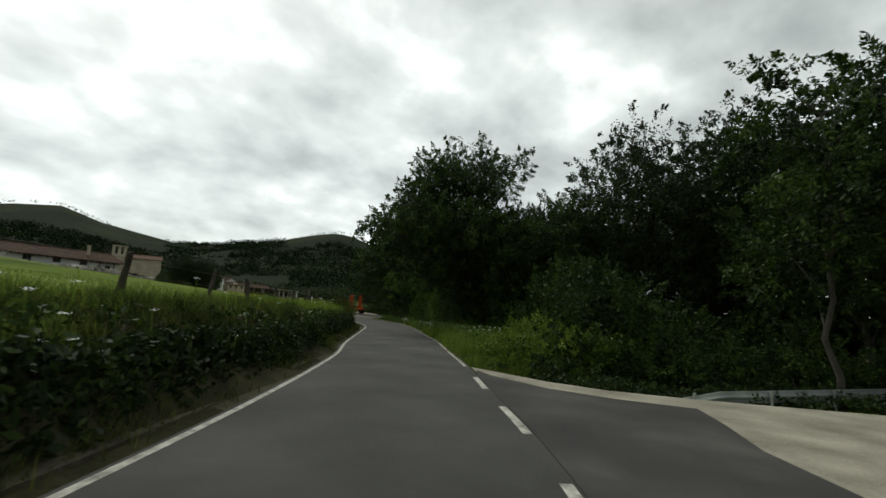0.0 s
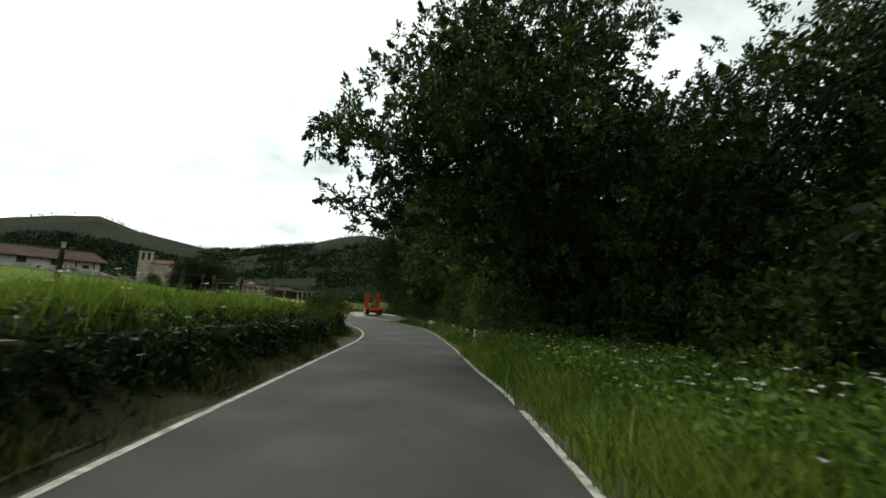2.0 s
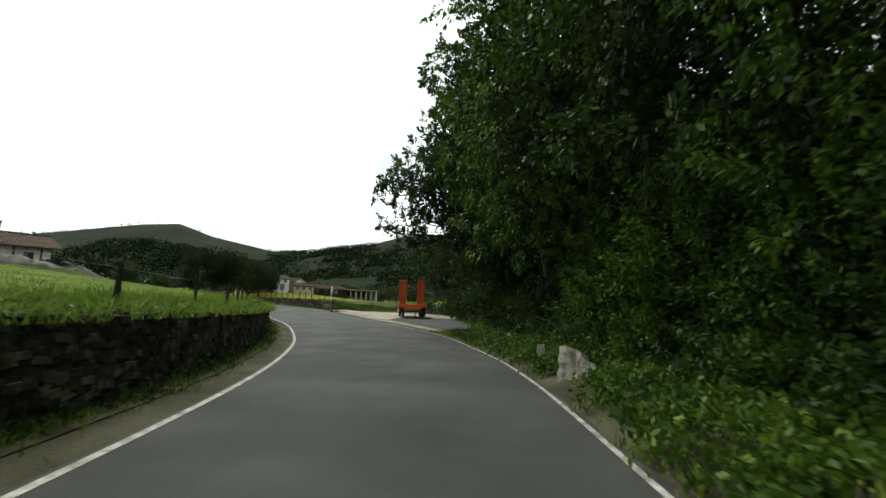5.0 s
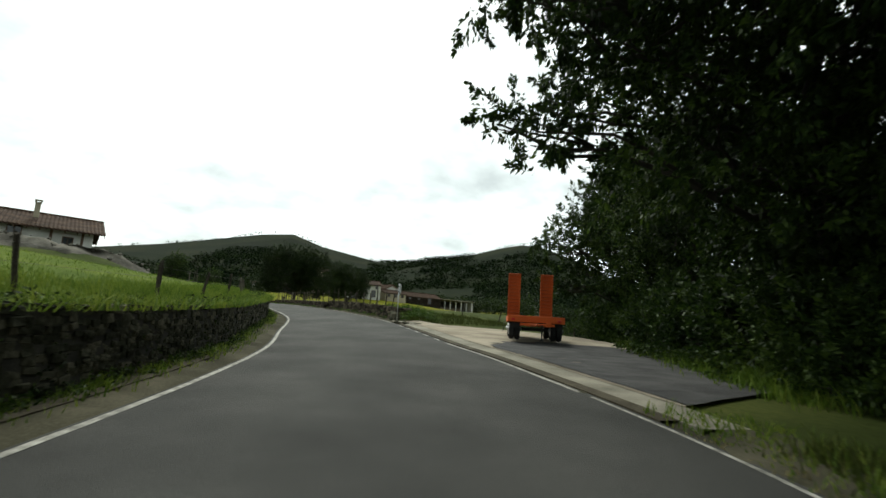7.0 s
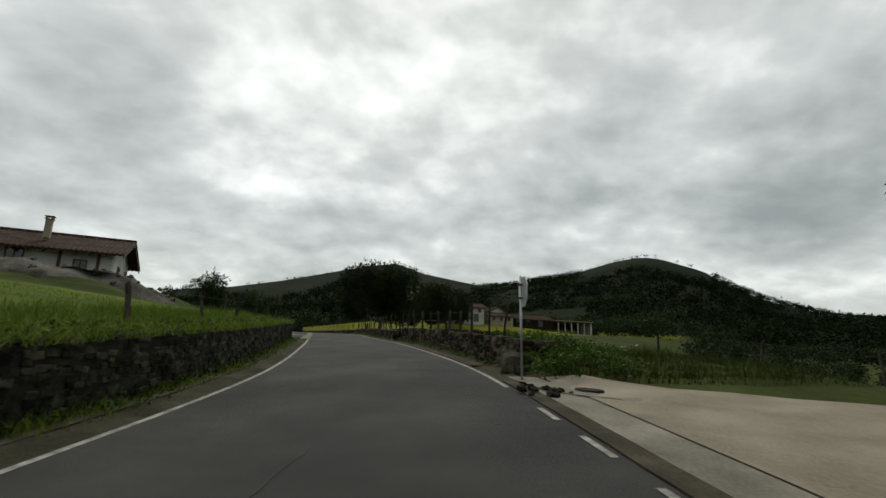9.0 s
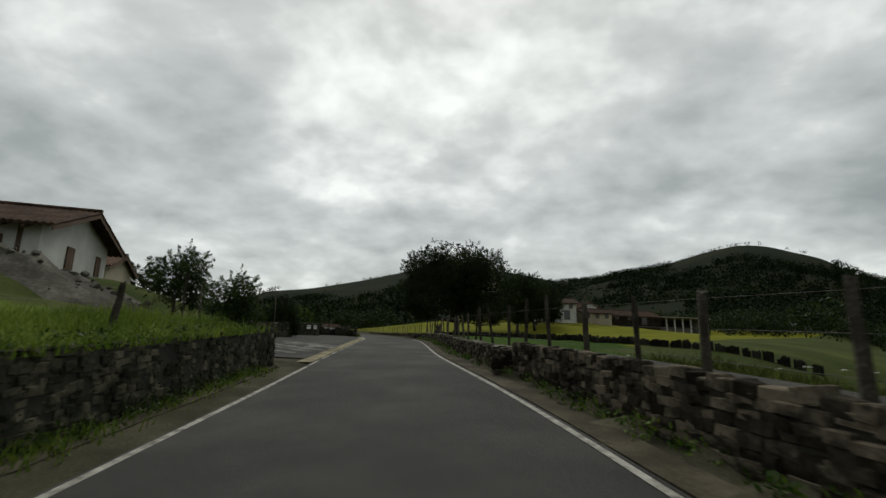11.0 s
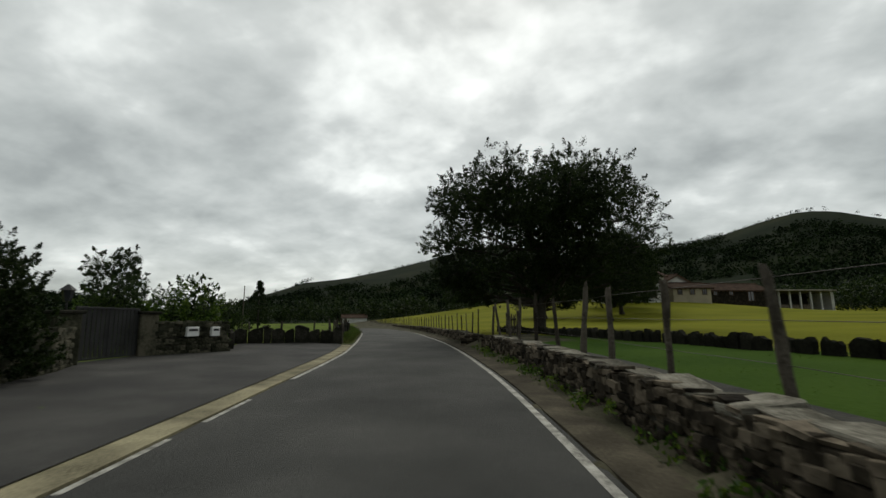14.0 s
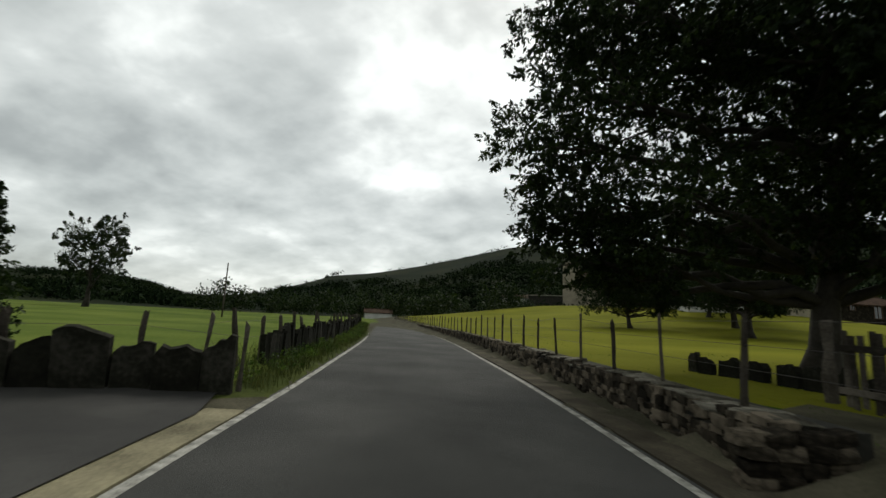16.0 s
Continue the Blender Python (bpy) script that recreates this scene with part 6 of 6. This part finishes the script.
# farm across the meadow
gable_house("farmhouse", "white two-storey farmhouse with a terracotta roof below the wooded hill", (-106.0, 175.0, ground_at(-106, 175)), 52, 11.5, 8, 4.6, 1.3, PLASTER, 0.6,
            windows=((-4, 3.6, 0.9, 1.0), (-1.2, 3.6, 0.9, 1.0), (1.8, 3.6, 0.9, 1.0), (4.4, 3.6, 0.9, 1.0), (-4, 1.3, 0.9, 1.3), (-1, 1.6, 0.9, 1.3), (3.4, 1.5, 1.4, 2.2)))
gable_house("farm_wing", "lower white farm wing with a terracotta roof", (-99.8, 184.5, ground_at(-99.8, 184.5)), 62, 8, 6, 2.6, 1.0, PLASTER_OCHRE, 0.5,
            windows=((-2.6, 1.7, 0.9, 1.0), (0, 1.7, 0.9, 1.0), (2.6, 1.7, 0.9, 1.0)))
gable_house("barn", "rubble barn with a white gable and long tiled roof", (-98.5, 199.5, ground_at(-98.5, 199.5)), 68, 17, 8, 2.8, 1.5, STONE, 0.5,
            windows=((-6, 2.2, 1.0, 1.0), (-2, 2.2, 1.0, 1.0), (3, 1.6, 1.6, 2.2)))
gable_house("white_gable_house", "small white house with its gable to the meadow", (-106.8, 192.0, ground_at(-106.8, 192)), -20, 6, 6.5, 3.8, 1.5, PLASTER, 0.5, windows=((0, 2.6, 1.2, 1.0),))
colz = ground_at(-90.5, 215)
shed = thing("open_shed", "long open farm shed on white concrete columns", "shed", (-91.4, 215.0, colz), 66)
for k in range(7):
    part("column", boxes([((-8.4 + 2.8 * k, -2.6, 1.7), (0.32, 0.32, 4.4))], 0.02), PLASTER, shed)
part("roof", boxes([((0, 0, 4.0), (18.4, 7, 0.3), 0, -3)], 0.03), CONCRETE, shed, "flat grey sheet roof")
part("back_wall", boxes([((0, 3.2, 1.4), (17.4, 0.3, 4.6))], 0.02), EARTH, shed)
part("parapet", boxes([((-3, -2.5, 0.3), (11, 0.25, 1.6))], 0.02), STONE, shed)
part("end_wall", boxes([((8.8, 0.2, 1.5), (0.3, 6, 4.4))], 0.02), PLASTER, shed)
gable_house("white_shed", "small white shed beside the far lane", (-196, 158, ground_at(-196, 158)), 70, 8, 5, 1.9, 1.0, PLASTER, 0.3)
gable_house("farmhouse", "far white farmhouse on the hillside", (-258, 270, ground_at(-258, 270)), 45, 18, 9, 4.5, 2, PLASTER, 0.5, windows=((-5, 3, 1, 1.2), (0, 3, 1, 1.2), (5, 3, 1, 1.2)))
gable_house("outhouse", "low dark-tiled outhouse behind the garden wall", (-86, 76.5, ground_at(-86, 76.5)), 70, 12, 7, 2.2, 1.2, PLASTER_OCHRE, 0.5)

# -- forecourt boundary: rubble wall, gate, letter boxes --
fw = curve([(-53.0, 82.4), (-54.6, 82.9), (-57.4, 84.1), (-61.0, 86.5), (-63.8, 88.9), (-65.8, 90.7), (-67.6, 91.7), (-69.3, 92.1)])
fz = lambda p: ground_at(p[0], p[1])
w3 = wall_core("wall_garden", fw, -0.2, 0.2, -0.3, 0.92, "dark rubble garden wall round the forecourt", fz)
rng = np.random.default_rng(61)
masonry(w3, fw, lambda p, s: fz(p), 0.95, 0.5, rng, 0.12, 0.22, lambda p: True, 220, -1, meshes=MOSSY, mat=STONE_MOSS)
fw2 = curve([(-72.0, 94.2), (-73.1, 96.5)])
w4 = wall_core("wall_letterbox", fw2, -0.2, 0.2, -0.3, 1.02, "rubble wall piece holding the letter boxes", fz)
masonry(w4, fw2, lambda p, s: fz(p), 1.05, 0.5, rng, 0.12, 0.2, lambda p: True, 60, -1, meshes=MOSSY, mat=STONE_MOSS)
for k, (x, y, nm) in enumerate(((-69.6, 92.1, "gate_pillar"), (-71.9, 93.9, "gate_pillar"))):
    gpz = fz((x, y))
    pil = thing(nm, "square dark rubble gate pillar with a flat cap", "gate pillar", (x, y, gpz), 25, group="gate pillars")
    part("shaft", boxes([((0, 0, 0.55), (0.55, 0.55, 1.5))], 0.03), STONE_MOSS, pil)
    part("cap", boxes([((0, 0, 1.34), (0.66, 0.66, 0.09))], 0.02), SLAB, pil)
yard = thing("yard_gate", "closed dark sheet-steel yard gate between pillars", "gate", (-70.75, 93.0, fz((-70.75, 93.0))), math.degrees(math.atan2(1.8, -2.3)))
part("frame", boxes([((0, 0, 0.1), (2.3, 0.05, 0.06)), ((0, 0, 1.45), (2.3, 0.05, 0.06)), ((-1.13, 0, 0.78), (0.06, 0.05, 1.4)), ((1.13, 0, 0.78), (0.06, 0.05, 1.4)), ((0, 0, 0.78), (0.05, 0.05, 1.4))], 0.004), STEEL_DARK, yard)
for k in range(14):
    part("bar", boxes([((-1.03 + 0.158 * k, 0, 0.78), (0.13, 0.02, 1.32))], 0.003), STEEL_DARK, yard)
lampz = fz((-69.6, 92.1)) + 1.385
lamp = thing("pillar_lantern", "small black lantern on the gate pillar", "lantern", (-69.6, 92.1, lampz))
part("stem", tubes("stem", [([(0, 0, 0), (0, 0, 0.22)], [0.03, 0.02])], STEEL_DARK, 8), None, lamp)
bm = bmesh.new()
bmesh.ops.create_cone(bm, cap_ends=True, segments=6, radius1=0.08, radius2=0.15, depth=0.28, matrix=pose(0, 0, 0.36))
part("glass", bm, GLASS, lamp)
bm = bmesh.new()
bmesh.ops.create_cone(bm, cap_ends=True, segments=6, radius1=0.19, radius2=0.02, depth=0.16, matrix=pose(0, 0, 0.58))
part("hood", bm, STEEL_DARK, lamp)
for x, y, s_ in ((-72.17, 95.25, 1.0), (-72.52, 96.0, 0.7)):
    mb = thing("letter_box", "white enamelled letter box on the rubble wall", "letter box", (x, y, fz((x, y)) + 0.75), 115)
    part("body", boxes([((0, 0, 0), (0.42 * s_, 0.16, 0.32))], 0.012), WHITE, mb)
    part("flap", boxes([((0, -0.085, 0.05), (0.3 * s_, 0.012, 0.07))], 0.002), STEEL_DARK, mb)
tall = [(-55.0, 82.3), (-58.0, 83.6), (-61.2, 85.8), (-64.2, 88.2), (-66.4, 90.2), (-68.4, 91.2)]
wire_fence("mesh_fence", "tall dark steel posts with wire above the garden wall", [(x, y, fz((x, y))) for x, y in tall], 2.7, (1.4, 1.9, 2.4), rng, 2.0, 0.04)

# -- lath gate and stakes at the gap of the field wall --
k0 = int(((RE - np.array([-71.5, 108.3])) ** 2).sum(1).argmin())
gdir = math.degrees(math.atan2(RE[k0 + 1][1] - RE[k0 - 1][1], RE[k0 + 1][0] - RE[k0 - 1][0]))
gp2 = np.array([-70.35, 108.35])
lath = thing("lath_gate", "weathered grey lath gate standing in a gap of the field wall", "gate", (gp2[0], gp2[1], ground_at(*gp2) - 0.02), gdir)
rng = np.random.default_rng(13)
for k in range(15):
    part("slat", boxes([((-0.85 + 0.12 * k, 0.02 * rng.normal(), 0.48 + 0.02 * rng.normal()), (0.075, 0.022, 0.92 + 0.05 * rng.normal()), 0, 0)], 0.003), WOOD, lath)
for z in (0.22, 0.74):
    part("crosspiece", boxes([((0, 0.04, z), (1.8, 0.03, 0.08))], 0.003), WOOD, lath)
for x, y, h_ in ((-71.3, 108.95, 1.5), (-69.4, 107.8, 1.55)):
    stake = thing("gate_stake", "tall weathered stake beside the lath gate", "post", (x, y, grade((x, y)) - 0.05), 0, group="gate stakes")
    part("post", post_mesh(int(-x), h_, 0.085, True), None, stake)

# -- trees of the second half --
oak = put(make_tree("oak_tree", "large spreading dark oak behind the field wall", 51, 8.6, 5.0, 2.2, 0.060, 3300, 62, LEAF_DARK_SHADE, 0.31, lean=(1.4, 0.3), lumps=3, spread=0.6,
                    boughs=((-4.5, 0.0, 3.9, 1.6), (-4.5, -1.8, 5.6, 1.5), (-3.9, -2.2, 7.6, 1.5), (-1.8, -2.6, 8.6, 1.6), (-3.7, 0.4, 6.2, 1.9), (-2.4, 0.0, 8.2, 1.8), (-0.6, -0.5, 9.0, 1.6), (2.4, 0.0, 8.5, 1.8), (4.2, 0.3, 8.0, 1.6), (5.5, 0.0, 6.4, 1.5), (5.9, 0.0, 4.6, 1.3), (1.0, 2.5, 6.5, 2.6), (1.5, -2.5, 6.0, 2.4),
                            (3.6, 2.0, 4.4, 2.0), (-1.5, 2.0, 4.6, 2.2), (4.4, -2.2, 3.4, 1.5), (-2.6, -1.8, 3.4, 1.5), (5.2, 0.6, 2.8, 1.4), (1.6, -1.0, 3.4, 1.8), (4.0, -2.0, 7.4, 2.0), (2.0, -3.6, 7.0, 2.0), (-0.6, -3.2, 6.0, 2.0),
                            (-5.7, -0.3, 5.2, 1.1), (-5.0, -0.3, 7.6, 1.3), (-4.9, -0.2, 3.6, 1.0), (-3.8, -0.2, 8.4, 1.5), (-2.2, -0.4, 7.2, 1.8), (-0.8, -0.8, 7.2, 1.9), (-3.2, -0.4, 3.0, 1.1), (-0.2, -1.0, 3.2, 1.3), (1.8, -1.6, 8.8, 1.6), (-4.2, 0.2, 2.9, 0.9), (-4.9, -0.2, 2.5, 1.0), (-4.0, -0.2, 2.2, 1.0), (-3.2, -0.4, 2.1, 1.1), (-5.3, -0.1, 3.4, 0.8))), -72.7, 112.7, 40)
garden = put(make_tree("garden_tree", "bushy olive-green garden tree behind the wall", 52, 6.0, 3.0, 1.4, 0.06, 420, 60, LEAF, 0.14, spread=0.6), -55.9, 84.3, 10, 0.52)
round_tree = put(make_bush("clipped_tree", "round clipped dark evergreen behind the garden wall", 53, 3.0, 1.2, LEAF_DARK_SHADE, 1100, 56, 0.035, 0.14), -66.9, 91.0)
yellow = put(make_bush("garden_shrub", "yellow-green garden shrub beside the letter boxes", 54, 3.0, 1.4, LEAF_FRESH, 190, 50, 0.055, 0.35), -74.6, 95.4)
again(yellow, -77.5, 92.6, 70, 0.8, label="green garden shrub behind the yard gate")
again(garden, -82.5, 88.0, 120, 0.36, label="low garden tree behind the yard gate")
again(garden, -76.0, 85.5, 220, 0.36, label="low garden tree behind the garden wall")
again(yellow, -68.5, 86.5, 200, 0.5, label="green shrub behind the garden wall")
again(bush_a, -79.2, 95.6, 40, 0.75, label="dark dense shrub behind the slab fence")
again(bush_a, -80.8, 97.8, 140, 0.7, label="dark dense shrub behind the slab fence")
again(bush_b, -77.2, 93.4, 240, 0.8, label="dark hazel bush behind the letter boxes")
field_bush = again(garden, -60.0, 82.8, 20, 0.62, label="rounded bush on the crest of the pasture")
far_tree = put(make_tree("field_tree", "tall ragged ash tree standing alone in the meadow", 56, 14.0, 6.2, 3.6, 0.22, 210, 44, LEAF_DARK_SHADE, 0.4, lumps=11, spread=0.9), -155, 92, 0)
again(oak, -85, 138, 130, 1.0, label="oak tree in the hay meadow")
again(oak, -92.5, 152, 250, 1.05, label="tall oak tree in the hay meadow")
again(oak, -101, 163, 20, 0.9, label="oak tree at the far edge of the meadow")
again(oak, -97, 141, 200, 0.75, label="oak tree at the far edge of the meadow")
fir = thing("young_fir", "slender young conifer behind the slab fence", "tree", (-78.6, 98.9, ground_at(-78.6, 98.9)))
rng = np.random.default_rng(57)
fh = 3.0
part("trunk", tubes("trunk", [([(0, 0, -0.2), (0, 0, fh)], [0.06, 0.01])], BARK, 6), None, fir)
fc = np.array([(math.cos(a) * (1 - t) * 0.9 * rng.random() ** 0.5, math.sin(a) * (1 - t) * 0.9 * rng.random() ** 0.5, 0.5 + t * (fh - 0.5)) for t, a in zip(rng.random(150), rng.random(150) * 6.28)])
part("foliage", quads("foliage", leaf_quads(fc, rng, 0.05, 0.13, 20, 0.6), LEAF_DARK_SHADE), None, fir)
pole = thing("utility_pole", "thin wooden utility pole in the far meadow", "pole", (-120.4, 107.0, ground_at(-120, 107)))
part("mast", tubes("mast", [([(0, 0, -0.3), (0.25, 0, 5.6)], [0.09, 0.06])], WOOD, 7), None, pole)


# -- woods of the hills --
def lumps(name, label, spots, rng, per=15, leaf=1.25):
    """Far crowns, each a small heap of leaf sprays."""
    out = []
    for x, y, z, r in spots:
        out.append(leaf_quads(np.array([[x, y, z + r * 0.35]]), rng, leaf * (0.7 + 0.12 * r), r, per, 0.85))
    return tagged(new(name, quads(name, np.concatenate(out), WOODS)), label, "woodland", kind="stuff")


rng = np.random.default_rng(99)
cand = 30000
az = np.radians(-25 + 130 * rng.random(cand))
rr = np.sqrt(250**2 + (800**2 - 250**2) * rng.random(cand))
wx, wy = HUB[0] - np.sin(az) * rr, HUB[1] + np.cos(az) * rr
dens = vnoise(wx, wy, 0.010) + 0.5 * vnoise(wx, wy, 0.03)
deg = np.degrees(az)
bare = soft(rr, 520, 640) * np.where((deg > 36) & (deg < 78), 1.0, 0.0) + soft(rr, 600, 680) * np.where((deg > 8) & (deg < 22), 1.0, 0.0)
keep = (dens + 0.42 - 1.0 * bare) > 0.05 + 0.25 * rng.random(cand)
wx, wy, rr = wx[keep], wy[keep], rr[keep]
wz = ground(wx, wy)[0]
lumps("hill_woods", "dark broadleaf woods on the hillsides", np.c_[wx, wy, wz, 3.0 + 3.0 * rng.random(len(wx))][:11000], rng, 18, 0.95)
az = np.radians(-20 + 120 * rng.random(900))
rr = 770 + 30 * rng.random(900)
wx, wy = HUB[0] - np.sin(az) * rr, HUB[1] + np.cos(az) * rr
sk = vnoise(wx, wy, 0.02) > 0.02
wx, wy = wx[sk], wy[sk]
lumps("ridge_trees", "single trees along the skyline", np.c_[wx, wy, ground(wx, wy)[0], 1.4 + 2.0 * rng.random(len(wx))], rng, 22, 0.6)


def far_crowns(name, label, spots, rng, per=420, leaf=0.42):
    out = []
    for x, y, z, r, h in spots:
        d = rng.normal(size=(14, 3))
        d /= np.linalg.norm(d, axis=1)[:, None]
        c = d * np.array([r, r, h * 0.42]) * (0.35 + 0.5 * rng.random((14, 1))) + np.array([x, y, z + h * 0.5])
        out.append(leaf_quads(c, rng, leaf, r * 0.5, per // 14, 0.9))
    return tagged(new(name, quads(name, np.concatenate(out), LEAF_DARK_SHADE)), label, "woodland", kind="stuff")


spots = []
for k in range(330):
    a, r_ = radians(-38 + 62 * rng.random()), 95 + 160 * rng.random() ** 0.8
    x, y = HUB[0] - math.sin(a) * r_, HUB[1] + math.cos(a) * r_
    if x < -62 + 0.12 * (y - 120) and r_ < 190 or a < radians(6) and r_ < 165:
        continue
    low = 0.55 if a < radians(4) else 1.0
    spots.append((x, y, ground_at(x, y) - 0.5, (3.5 + 2.5 * rng.random()) * (0.5 + 0.5 * low), (8 + 4 * rng.random()) * low))
for k in range(120):
    a, r_ = radians(18 + 60 * rng.random()), 175 + 70 * rng.random()
    x, y = HUB[0] - math.sin(a) * r_, HUB[1] + math.cos(a) * r_
    if abs(math.degrees(math.atan2(-(x + 3), y - 14)) - 39.5) < 3.2:
        continue
    spots.append((x, y, ground_at(x, y) - 0.5, 3.0 + 2.5 * rng.random(), 7 + 4 * rng.random()))
for x, y in ((-172, 190), (-120, 190), (-112, 205),  (-99, 222), (-84, 232), (-77, 224), (-92, 226)):
    spots.append((x, y, ground_at(x, y) - 0.3, 4.0, 8.0))
near_spots = []
for k in range(60):
    y = 101 + 85 * rng.random() ** 1.5
    x = -28 - 0.16 * (y - 86) + 26 * rng.random()
    near_spots.append((x, y, ground_at(x, y) - 0.5, 2.0 + 1.2 * rng.random(), 3.6 + 1.8 * rng.random()))
for k in range(150):
    j = between(RE, 60.0, 87.5)
    j = rng.integers(j.start, j.stop)
    x, y = RE[j] - RN[j] * (27 + 65 * rng.random())
    near_spots.append((x, y, ground_at(x, y) - 0.5, 2.2 + 1.6 * rng.random(), 4.2 + 2.4 * rng.random()))
far_crowns("field_scrub", "dark green scrub and low trees below the falling field", np.array(near_spots), rng, 560, 0.2)
far_crowns("valley_woods", "dark green trees of the valley woods", np.array(spots), rng)
